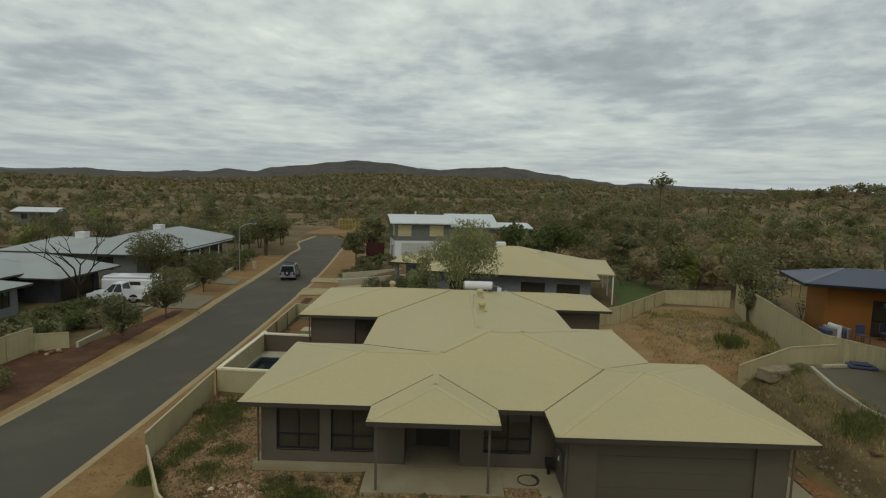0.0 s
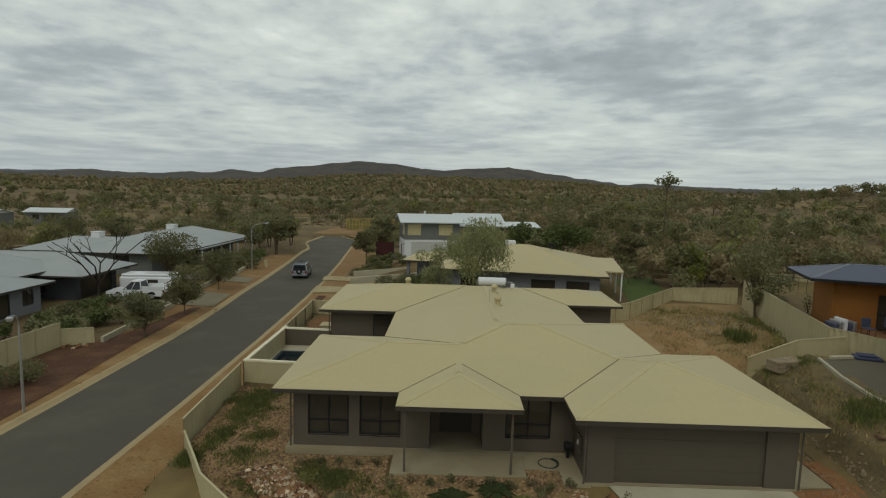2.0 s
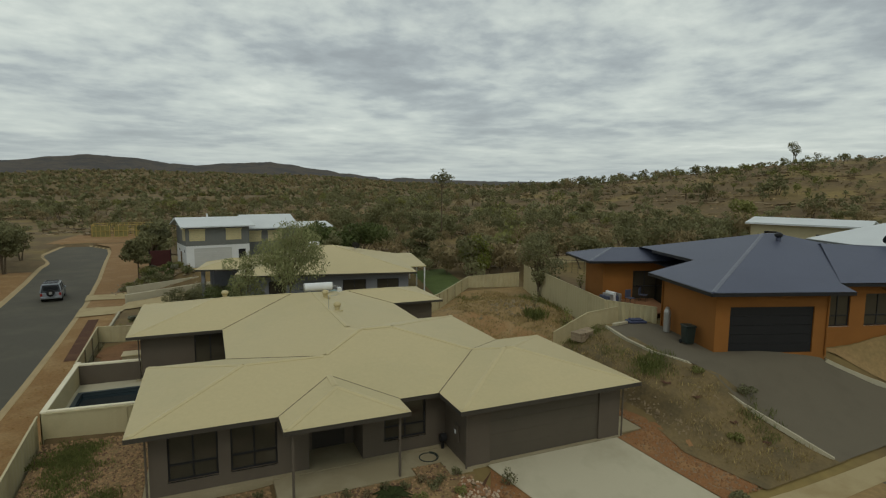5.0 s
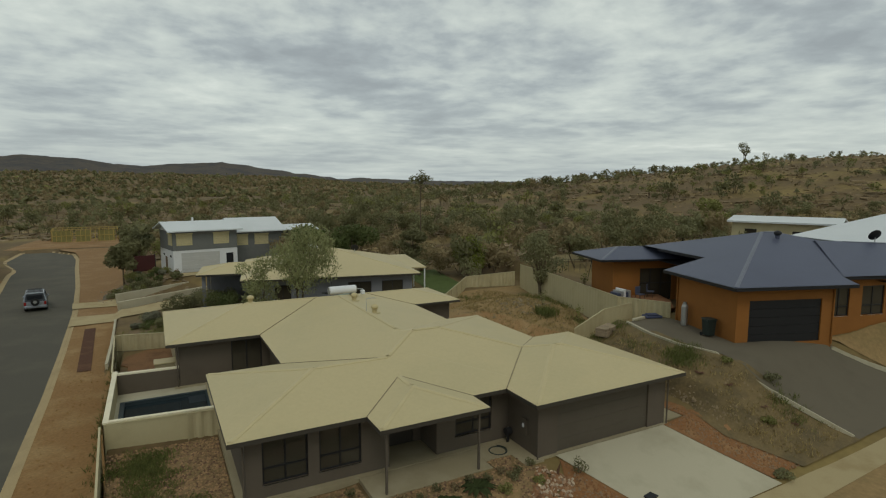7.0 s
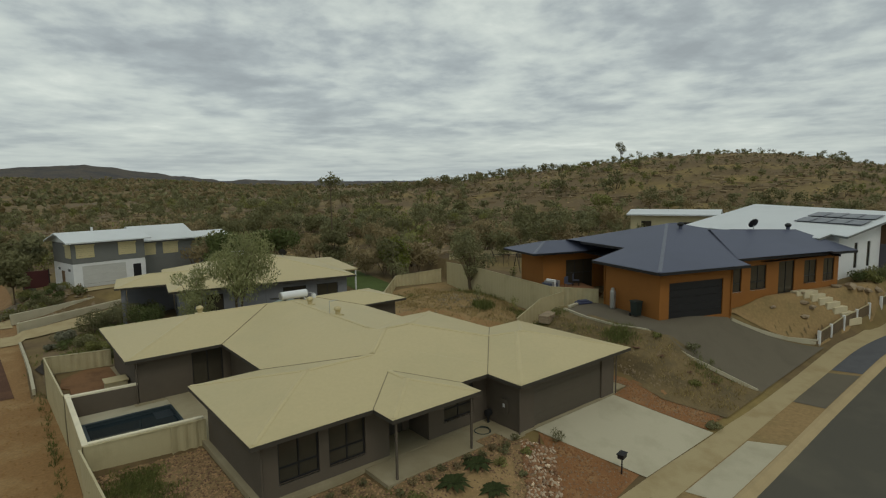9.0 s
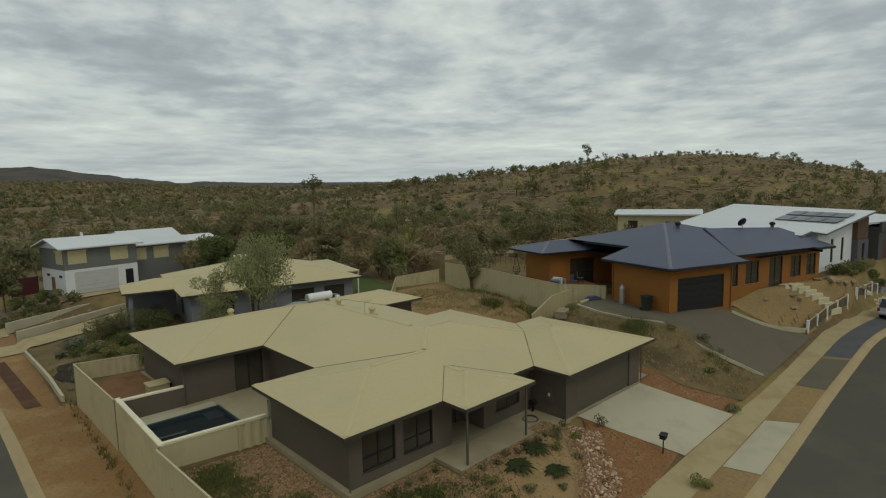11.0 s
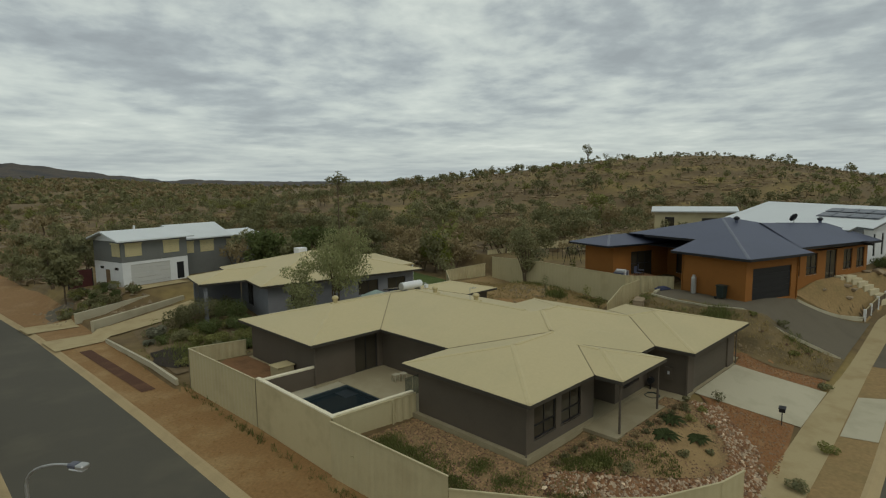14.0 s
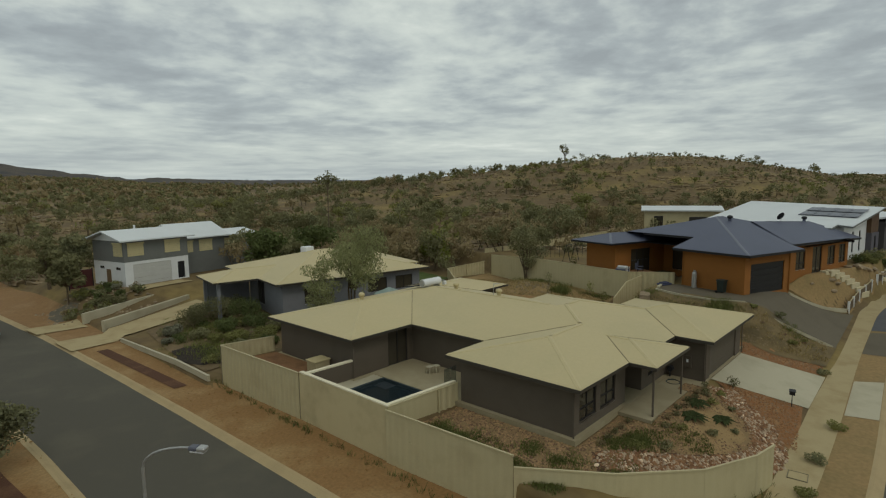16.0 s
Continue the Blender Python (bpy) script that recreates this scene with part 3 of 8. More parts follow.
for a, b in (((0, 0, EZ), (3.7, 3.72, EZ + 0.81)), ((0, 7.45, EZ), (3.7, 3.72, EZ + 0.81)), ((3.7, 3.72, EZ + 0.81), (6.9, 3.72, EZ + 0.81)), ((6.9, 3.72, EZ + 0.81), (8.99, 5.8, EZ + 1.255)),
             ((8.99, 5.8, EZ + 1.255), (10.5, 5.8, EZ + 1.255)), ((10.5, 5.8, EZ + 1.255), (13.4, 2.9, EZ + 0.63)), ((10.5, 5.8, EZ + 1.255), (16.3, 11.6, EZ)),
             ((-1.45, 13.02, EZ), (2.87, 17.34, EZ + 0.94)), ((-1.45, 21.67, EZ), (2.87, 17.34, EZ + 0.94)), ((2.87, 17.34, EZ + 0.94), (7.5, 17.34, EZ + 0.94)), ((17.75, 16.3, EZ), (15.07, 18.98, EZ + 0.585)),
             ((15.07, 18.98, EZ + 0.585), (17.75, 21.67, EZ)), ((15.07, 18.98, EZ + 0.585), (11.4, 18.98, EZ + 0.585)), ((10.59, -2.0, EZ), (14.475, 1.885, EZ + 0.85)), ((18.77, -2.0, EZ), (14.885, 1.885, EZ + 0.85)),
             ((14.475, 1.885, EZ + 0.85), (14.885, 1.885, EZ + 0.85)), ((18.77, 5.77, EZ), (14.885, 1.885, EZ + 0.85)), ((14.475, 1.885, EZ + 0.85), (13.0, 3.36, EZ + 0.53)), ((4.64, -1.31, EZ + 0.01), (6.81, 0.865, EZ + 0.48)),
             ((8.99, -1.31, EZ + 0.01), (6.81, 0.865, EZ + 0.48)), ((6.81, 0.865, EZ + 0.48), (6.81, 2.2, EZ + 0.48)), ((8.645, 6.6, EZ + 1.178), (8.645, 16.0, EZ + 1.178))):
    ridge_cap(a, b, house)
for a, b in (((10.59, 0.0), (13.45, 2.87)), ((16.3, 5.77), (13.45, 2.87)), ((4.64, 0.0), (6.81, 2.18)), ((8.99, 0.0), (6.81, 2.18)), ((3.19, 7.4), (6.85, 3.73)), ((3.19, 13.02), (7.5, 17.33)), ((14.1, 16.3), (11.45, 18.95))):
    rise = PITCH * min(abs(a[0] - b[0]), abs(a[1] - b[1]))
    part("valley", beam((*a, EZ + 0.012), (*b, EZ + rise + 0.012), 0.035, 0.02), M_VALLEY, house, "valley gutter, dull brown for the shade in the crease")
WT = EZ - 0.2
OUT = [(0.6, 0.65), (5.75, 0.65), (5.75, 2.1), (7.75, 2.1), (7.75, 0.65), (11.15, 0.65), (11.15, -1.4), (18.2, -1.4), (18.2, 5.2), (15.7, 5.2), (15.7, 11.0), (13.5, 11.0), (13.5, 16.9), (17.15, 16.9), (17.15, 21.1),
       (-0.85, 21.1), (-0.85, 13.6), (3.78, 13.6), (3.78, 6.9), (0.6, 6.9)]
HOLES = {0: ((0.55, 2.1, 0.5, 2.2), (2.5, 4.05, 0.5, 2.2)), 2: ((0.35, 1.65, 0.0, 2.1),), 4: ((0.85, 2.55, 0.6, 2.2),), 6: ((0.95, 6.0, 0.0, 2.15),), 16: ((2.6, 4.2, 0.02, 2.15),)}
for i, a in enumerate(OUT):
    b = OUT[(i + 1) % len(OUT)]
    wall(house, a, b, -0.55, WT, M_RENDER, HOLES.get(i, ()))
for i, u0, u1, z0, z1, cols, rail in ((0, 0.55, 2.1, 0.5, 2.2, 2, 1.05), (0, 2.5, 4.05, 0.5, 2.2, 2, 1.05), (4, 0.85, 2.55, 0.6, 2.2, 2, 1.1), (16, 2.6, 4.2, 0.02, 2.15, 2, None)):
    window(house, OUT[i], OUT[(i + 1) % len(OUT)], u0, u1, z0, z1, cols, rail)
part("front_door", box(6.1, 2.14, 0.0, 7.4, 2.2, 2.1, 0.01), mat("dark_door", (0.04, 0.036, 0.034), rough=0.5), house, "dark front door in the porch recess")
garage_door = new("garage_door")
garage_door.parent = house
for k in range(4):
    part("door_panel", box(12.1, -1.32, 0.535 * k + 0.002, 17.15, -1.26, 0.535 * (k + 1) - 0.002, 0.003), mat("taupe_sectional_door", (0.085, 0.075, 0.066), rough=0.6, var=0.06), garage_door)
for x in (4.95, 8.65):
    part("porch_post", box(x - 0.038, -1.09, -0.2, x + 0.038, -1.014, EZ - 0.15), M_RENDER, house)
slab = thing("house_slab", "pale concrete slab and porch floor round the grey house", "slab", kind="structure")
bm = bmesh.new()
add_box(bm, 0.35, 0.4, -0.7, 11.3, 21.3, 0.05)
add_box(bm, 11.31, -1.5, -0.7, 18.4, 21.3, 0.046)
add_box(bm, 18.41, -1.25, -0.7, 19.6, 5.0, 0.043)
add_box(bm, -1.1, 13.3, -0.7, 0.34, 21.35, 0.042)
add_box(bm, 4.45, -1.2, -0.7, 9.2, 0.39, 0.038)
add_box(bm, 9.21, -0.65, -0.7, 11.3, 0.39, 0.034)
add_box(bm, 10.4, -1.6, -0.7, 11.3, -0.66, 0.036)
part("slab", bm, mat("worn_buff_slab", (0.29, 0.26, 0.19), rough=0.85, var=0.1, scale=0.6, fine=25, alt=(0.34, 0.31, 0.24)), slab)
sheet("driveway", line((11.9, -1.55), (12.8, -3.5), (13.9, -5.84)), line((18.0, -1.55), (18.8, -3.4), (19.9, -5.78)), M_CONC, 0.06, 20, 10, "pale concrete driveway in front of the double garage", "driveway")
sheet("driveway", lambda t: (14.1 + 6.2 * t, street_y(14.1 + 6.2 * t) + 1.7), lambda t: (14.5 + 6.6 * t, street_y(14.5 + 6.6 * t) + 0.3), M_CONC, 0.055, 14, 3, "pale concrete driveway crossover at the kerb", "driveway", level=lambda x, y: street_z(x))


# ---- foliage ----
GREENS = (mat("grey_olive_leaves", (0.225, 0.23, 0.134), rough=0.8, var=0.2, scale=0.35, fine=2.5, bump=0.0, rnd=0.11, leaf=0.35, alt=(0.17, 0.182, 0.118)),
          mat("dark_olive_leaves", (0.168, 0.172, 0.096), rough=0.8, var=0.2, scale=0.35, fine=2.5, bump=0.0, rnd=0.11, leaf=0.35),
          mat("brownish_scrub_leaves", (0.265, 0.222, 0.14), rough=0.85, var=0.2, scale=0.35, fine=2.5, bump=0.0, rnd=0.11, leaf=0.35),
          mat("fresh_green_leaves", (0.215, 0.228, 0.088), rough=0.75, var=0.2, scale=0.35, fine=2.5, bump=0.0, rnd=0.11, leaf=0.35),
          mat("deep_green_leaves", (0.105, 0.136, 0.052), rough=0.75, var=0.2, scale=0.35, fine=2.5, bump=0.0, rnd=0.13, leaf=0.35))
RNG = np.random.default_rng(7)


def leaf_quads(rng, blobs, n, size, droop=0.0, stretch=1.6):
    """n leaf sprays scattered over ellipsoid clumps: points (4n, 3)."""
    blobs = np.array(blobs, float)
    weight = blobs[:, 3] * blobs[:, 4] * blobs[:, 5]
    pick = rng.choice(len(blobs), n, p=weight / weight.sum())
    d = rng.normal(size=(n, 3))
    d /= np.linalg.norm(d, axis=1)[:, None]
    r = rng.uniform(0.35, 1.0, n) ** 0.55
    c = blobs[pick, :3] + d * r[:, None] * blobs[pick, 3:6]
    a = rng.normal(size=(n, 3))
    a[:, 2] = a[:, 2] * (1 - 0.4 * droop) - droop * 1.6
    a /= np.linalg.norm(a, axis=1)[:, None]
    b = np.cross(a, d + 0.4 * rng.normal(size=(n, 3)))
    b /= np.linalg.norm(b, axis=1)[:, None] + 1e-9
    s = size * rng.uniform(0.6, 1.35, n)[:, None]
    a, b = a * s * stretch, b * s
    return np.stack([c - a * 0.5 - b * 0.18, c - b * 0.5, c + a * 0.5 + b * 0.1, c + b * 0.5], axis=1).reshape(-1, 3)


def mesh_from(name, pts, faces_n, materials, index=None, extra=None):
    """A mesh of quads, four points each, with a material index for each quad; extra: triangles as (points, index)."""
    n = len(pts) // 4
    me = bpy.data.meshes.new(name)
    loops = np.arange(4 * n, dtype=np.int32)
    starts, totals = np.arange(0, 4 * n, 4, dtype=np.int32), np.full(n, 4, np.int32)
    idx = np.zeros(n, np.int32) if index is None else np.asarray(index, np.int32)
    me.vertices.add(len(pts))
    me.vertices.foreach_set("co", np.asarray(pts, np.float32).ravel())
    me.loops.add(4 * n)
    me.loops.foreach_set("vertex_index", loops)
    me.polygons.add(n)
    me.polygons.foreach_set("loop_start", starts)
    me.polygons.foreach_set("loop_total", totals)
    me.polygons.foreach_set("material_index", idx)
    for m in materials:
        me.materials.append(m)
    me.update(calc_edges=True)
    return me


def crown_blobs(rng, w, h0, h1, n, spread=0.62):
    out = []
    for _ in range(n):
        ang, rad = rng.uniform(0, 6.283), w * spread * rng.uniform(0.1, 1.0) ** 0.6
        z = rng.uniform(h0, h1)
        k = w * rng.uniform(0.26, 0.46)
        out.append((rad * math.cos(ang), rad * math.sin(ang), z, k, k, k * rng.uniform(0.6, 0.9)))
    return out


def tree(name, label, at, height, width, material, leaves=1400, seed=1, size=0.16, droop=0.0, trunk=0.1, clear=0.35, clumps=14, stems=1, lean=(0, 0), category="tree", stretch=1.6):
    """A tree: forked tapering trunk and limbs, and a loose crown of leaf sprays in clumps."""
    rng = np.random.default_rng(seed)
    t = thing(name, label, category, at, rng.uniform(0, 360))
    blobs = crown_blobs(rng, width, height * (clear + 0.12), height * 0.86, clumps)
    blobs.append((lean[0], lean[1], height * 0.86, width * 0.3, width * 0.3, height * 0.13))
    bm = bmesh.new()
    for s in range(stems):
        ang = 6.283 * s / stems
        foot = Vector((0.12 * math.cos(ang), 0.12 * math.sin(ang), -0.15)) if stems > 1 else Vector((0, 0, -0.15))
        mid = Vector((lean[0] * 0.4 + 0.3 * math.cos(ang) * (stems > 1), lean[1] * 0.4 + 0.3 * math.sin(ang) * (stems > 1), height * clear))
        add_bar(bm, foot, mid, trunk, 7, trunk * 0.72)
        for b in blobs[s::stems]:
            tip = Vector(b[:3])
            bend = mid.lerp(tip, 0.5) + Vector((0, 0, 0.12 * height * rng.uniform(-0.3, 0.6)))
            add_bar(bm, mid, bend, trunk * 0.5, 5, trunk * 0.32)
            add_bar(bm, bend, tip, trunk * 0.32, 5, trunk * 0.1)
    part("trunk", bm, M_TRUNK, t)
    pts = leaf_quads(rng, blobs, leaves, size, droop, stretch)
    crown = new("crown", mesh_from("crown", pts, 4, [material]))
    crown.parent = t
    return t


# prototypes for the scrub, at three grades of fineness
def scrub_proto(rng, n, size, clumps, tall):
    blobs = crown_blobs(rng, 1.0, 0.55 * tall, 1.15 * tall, clumps, 0.6)
    pts = leaf_quads(rng, blobs, n, size)
    trunk = []
    for _ in range(2):
        tip = blobs[rng.integers(len(blobs))][:3]
        f = np.array([0.06 * rng.normal(), 0.06 * rng.normal(), -0.1])
        w = np.array([0.035, 0.02, 0])
        trunk += [f - w, f + w, np.array(tip) + w * 0.4, np.array(tip) - w * 0.4]
    return np.concatenate([pts, np.array(trunk)])


FINE = [scrub_proto(RNG, 430, 0.095, 12, RNG.uniform(0.8, 1.35)) for _ in range(7)]
SMALL = [scrub_proto(RNG, 40, 0.3, 5, RNG.uniform(0.6, 1.0)) for _ in range(7)]
MID = [scrub_proto(RNG, 120, 0.165, 9, RNG.uniform(0.75, 1.25)) for _ in range(7)]
COARSE = [scrub_proto(RNG, 24, 0.42, 4, RNG.uniform(0.6, 1.0)) for _ in range(6)]


def treelet_proto(rng):
    """A small tree seen far off: bare stems below a loose crown."""
    blobs = [(0.3 * rng.normal(), 0.3 * rng.normal(), rng.uniform(0.75, 1.55), 0.36, 0.36, 0.34) for _ in range(7)]
    pts = leaf_quads(rng, blobs, 110, 0.14)
    stems = []
    for b in blobs[:2]:
        w = np.array([0.045, 0.03, 0])
        f = np.array([0.03, 0.0, -0.1])
        stems += [f - w, f + w, np.array(b[:3]) + w * 0.3, np.array(b[:3]) - w * 0.3]
    return np.concatenate([pts, np.array(stems)])


TREELET = [treelet_proto(RNG) for _ in range(7)]


def scatter(name, label, protos, spots, seed):
    """Scrub at the given spots (x, y, scale, green)."""
    rng = np.random.default_rng(seed)
    allp, alli = [], []
    for x, y, s, gi in spots:
        p = protos[rng.integers(len(protos))]
        a = rng.uniform(0, 6.283)
        c, sn = math.cos(a), math.sin(a)
        z = ground(x, y)
        q = p * s
        allp.append(np.stack([q[:, 0] * c - q[:, 1] * sn + x, q[:, 0] * sn + q[:, 1] * c + y, q[:, 2] * rng.uniform(0.85, 1.2) + z], 1))
        k = np.full(len(p) // 4, gi)
        k[-2:] = len(GREENS)
        alli.append(k)
    ob = new(name, mesh_from(name, np.concatenate(allp), 4, [*GREENS, M_TRUNK], np.concatenate(alli)))
    return tagged(ob, label, "bushland", kind="stuff")


def built_up(x, y):
    """Where houses, yards and roads keep the scrub away."""
    if -46 < x < 12 and -200 < y < 74:
        return True
    if 12 <= x < 26 and y < 50:
        return True
    if x < 74 and y < 13 + 9 * step(60, 40, x):
        return True
    if 26 <= x < 37 and y < 33:
        return True
    if -33 < x < 4 and y < 124 and not (-6 < x and y > 72):
        return True
    return False


def choose_spots(rng, n, dmin, dmax, smin, smax, a0=-46, a1=100, thin=0.0):
    """Random spots in a wedge of the land, in patches, with gaps where rock shows."""
    out = []
    while len(out) < n:
        d = math.sqrt(rng.uniform(dmin ** 2, dmax ** 2))
        a = radians(rng.uniform(a0, a1))
        x, y = -2 + d * math.sin(a), -12 + d * math.cos(a)
        if built_up(x, y):
            continue
        patch = noise.noise((x / 24, y / 24, 1.0)) + 0.6 * noise.noise((x / 9, y / 9, 3.0))
        hill = math.exp(-((x - 232) / 105) ** 2 - ((y - 74) / 90) ** 2)
        open_plain = 0.42 * step(-10, -24, math.degrees(a)) * step(75, 110, d)
        if rng.uniform(-0.75, 0.55) > patch - 0.4 * hill + 0.24 + thin - open_plain:
            continue
        s = mixf(smin, smax, rng.uniform() ** 1.4) * (1 - 0.6 * hill) * (1.15 if patch > 0.3 else 0.9)
        # far spots lean to the paler brownish leaves, standing in for haze
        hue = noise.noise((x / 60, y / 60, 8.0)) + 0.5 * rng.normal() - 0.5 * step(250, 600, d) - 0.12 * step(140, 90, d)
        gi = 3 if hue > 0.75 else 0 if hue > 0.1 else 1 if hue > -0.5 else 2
        out.append((x, y, s, gi))
    return out


scatter("scrub", "grey-green desert scrub behind the houses", FINE, choose_spots(RNG, 780, 42, 128, 1.1, 3.1), 11)
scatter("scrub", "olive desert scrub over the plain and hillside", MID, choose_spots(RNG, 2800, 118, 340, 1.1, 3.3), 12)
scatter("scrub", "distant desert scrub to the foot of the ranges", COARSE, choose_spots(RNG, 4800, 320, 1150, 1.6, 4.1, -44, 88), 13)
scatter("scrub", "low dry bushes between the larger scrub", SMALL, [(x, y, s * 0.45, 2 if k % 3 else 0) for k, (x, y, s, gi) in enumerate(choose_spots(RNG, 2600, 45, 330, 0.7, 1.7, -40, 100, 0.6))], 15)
TINY = [scrub_proto(RNG, 11, 0.6, 3, RNG.uniform(0.5, 0.8)) for _ in range(5)]
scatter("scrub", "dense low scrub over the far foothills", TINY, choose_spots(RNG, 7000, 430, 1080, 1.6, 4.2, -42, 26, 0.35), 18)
# trees standing up along the crest of the hill and over the plain
crest = []
for k in range(58):
    f = RNG.uniform()
    x, y = mixf(163, 228, min(1, f * 1.6)) + 12 * RNG.normal(), mixf(178, 2, f) + 12 * RNG.normal()
    crest.append((x, y, RNG.uniform(1.0, 2.1), (1, 1, 0)[k % 3]))
dots = []
for k in range(1500):
    x, y = 225 + 70 * RNG.normal(), 85 + 65 * RNG.normal()
    if x > 100 and not built_up(x, y):
        dots.append((x, y, 0.35 + 0.75 * RNG.uniform() ** 2, (1, 0, 2)[k % 3]))
scatter("scrub", "low shrubs dotted over the rocky hill", SMALL, dots, 17)
scatter("scrub", "small dark trees on the rocky hill", TREELET, crest, 14)
scatter("scrub", "taller open trees among the desert scrub", TREELET, [(x, y, s, (0, 1, 3, 0)[k % 4]) for k, (x, y, s, gi) in enumerate(choose_spots(RNG, 170, 60, 330, 2.0, 3.4, -40, 80))], 16)

# ---- the ranges ----
M_RANGE = mat("far_red_brown_range", (0.078, 0.068, 0.064), rough=1.0, var=0.5, scale=0.03, fine=0.22, bump=0.0, alt=(0.048, 0.046, 0.045), altamount=0.6)
# haze over the farther range is put into this blue-grey base colour
M_RANGE2 = mat("hazed_blue_grey_range", (0.115, 0.12, 0.14), rough=1.0, var=0.2, scale=0.01, fine=0.07, bump=0.0, alt=(0.095, 0.1, 0.12), altamount=0.6)


def mountain(name, label, dist, crest_pts, material, foot, depth, seed):
    """A range of hills on an arc round the plain; crest: degrees from north and degrees of height seen from the town."""
    vs, fs = [], []
    n, rows = 420, 9
    a0, a1 = crest_pts[0][0], crest_pts[-1][0]
    for i in range(n + 1):
        a = mixf(a0, a1, i / n)
        for (p, hp), (q, hq) in zip(crest_pts, crest_pts[1:]):
            if p <= a <= q:
                h = mixf(hp, hq, step(0, 1, (a - p) / (q - p)))
        top = 10.3 + dist * math.tan(radians(h)) + dist * 0.0012 * noise.noise((a * 0.9, seed, 0.0)) + dist * 0.0009 * noise.noise((a * 3.1, seed, 2.0))
        for k in range(rows + 1):
            f = k / rows
            d = dist - depth * (1 - f)
            z = foot + (top - foot) * f ** 1.25 * (1 + 0.16 * noise.noise((a * 0.8, f * 3, seed)) * (1 - f))
            vs.append((3 + d * math.sin(radians(a)), -14 + d * math.cos(radians(a)), z))
    for i in range(n):
        for k in range(rows):
            w = rows + 1
            fs.append((i * w + k, (i + 1) * w + k, (i + 1) * w + k + 1, i * w + k + 1))
    ob = raw(name, vs, fs, material, smooth=True)
    return tagged(ob, label, "hills", kind="structure")


mountain("backdrop", "dark range on the horizon, haze painted in as blue-grey", 2300, ((-60, 0.7), (-44, 0.55), (-38, 0.75), (-34, 0.95), (-30, 0.8), (-25, 1.0), (-21, 1.2), (-17, 1.2), (20, 0.9), (30, 0.75), (45, 0.6), (70, 0.5)), M_RANGE2, 10, 500, 5.0)
mountain("backdrop", "dark red-brown range beyond the plain", 1250, ((-60, 0.5), (-38, 0.6), (-36, 0.75), (-33.6, 1.0), (-32.4, 0.85), (-28, 0.82), (-25.8, 1.1), (-24, 1.0), (-22, 1.4), (-19.4, 1.22), (-17.6, 1.7), (-14.6, 2.0), (-11.8, 2.4), (-9.6, 2.65), (-6.2, 2.5), (-2.7, 2.05), (-0.9, 1.95),
         (2, 2.2), (5.5, 2.4), (7.5, 2.25), (10, 1.85), (13.6, 1.4), (16, 1.1), (17.4, 0.85), (19, 1.05), (21.5, 0.95), (25, 0.8), (30, 0.7), (45, 0.4), (70, 0.2)), M_RANGE, 8, 430, 9.0)

# ---- roof and yard fittings of the grey house ----
M_STEEL = mat("galvanised_steel", (0.42, 0.42, 0.40), rough=0.4, metal=0.6, var=0.1)
M_TANK = mat("white_enamel_tank", (0.70, 0.71, 0.70), rough=0.35, var=0.04)
M_SOLAR = mat("dark_solar_glass", (0.02, 0.024, 0.035), rough=0.12, var=0.05, bump=0.0, spec=0.6)
M_TIMBER = mat("pale_new_timber", (0.38, 0.30, 0.12), rough=0.85, var=0.15, fine=15)
M_DTIMBER = mat("weathered_timber", (0.17, 0.12, 0.075), rough=0.9, var=0.2, fine=15)
M_PLASTIC = mat("dark_green_plastic", (0.02, 0.03, 0.025), rough=0.5)
M_RUBBER = mat("black_rubber", (0.014, 0.014, 0.014), rough=0.8)
M_ROCK = mat("pink_and_white_quartz_rock", (0.21, 0.115, 0.066), rough=0.9, var=0.2, scale=3.0, fine=14, bump=0.4, rnd=0.28, alt=(0.13, 0.07, 0.042), pair=(0.47, 0.37, 0.25, 0.55))
M_GROCK = mat("grey_brown_boulder", (0.27, 0.22, 0.17), rough=0.95, var=0.25, scale=1.5, fine=10, bump=0.5, rnd=0.12)


def add_lathe(bm, prof, at=(0, 0, 0), sides=14):
    """A turned form about the upright through at: (radius, height) pairs."""
    rings = []
    for r, z in prof:
        rings.append([bm.verts.new((at[0] + r * math.cos(6.28318 * k / sides), at[1] + r * math.sin(6.28318 * k / sides), at[2] + z)) for k in range(sides)])
    for a, b in zip(rings, rings[1:]):
        for k in range(sides):
            bm.faces.new((a[k], a[(k + 1) % sides], b[(k + 1) % sides], b[k]))
    bm.faces.new(rings[0][::-1])
    bm.faces.new(rings[-1])
    return bm


def roof_z(x, y):
    """Top of the cream roof over a place."""
    best = EZ
    for x0, y0, x1, y1, lift in HIPS:
        if x0 <= x <= x1 and y0 <= y <= y1:
            best = max(best, EZ + lift + PITCH * min(x - x0, x1 - x, y - y0, y1 - y))
    return best


def roof_vent(x, y, label="cream whirling roof ventilator on a short stack"):
    v = thing("roof_ventilator", label, "roof ventilator", (x, y, roof_z(x, y)), group="roof ventilators")
    part("stack", add_lathe(bmesh.new(), ((0.14, -0.1), (0.14, 0.16), (0.16, 0.17), (0.16, 0.2))), M_CREAM, v)
    bm = bmesh.new()
    add_lathe(bm, ((0.13, 0.2), (0.2, 0.27), (0.22, 0.34), (0.19, 0.42), (0.1, 0.48), (0.02, 0.5)), sides=16)
    part("cowl", bm, M_CAP, v)
    part("flashing", box(-0.26, -0.26, -0.02, 0.26, 0.26, 0.03, 0.01), M_CREAM, v)
    return v


roof_vent(9.05, 10.8)
roof_vent(9.15, 14.6)
roof_vent(3.5, 18.1)
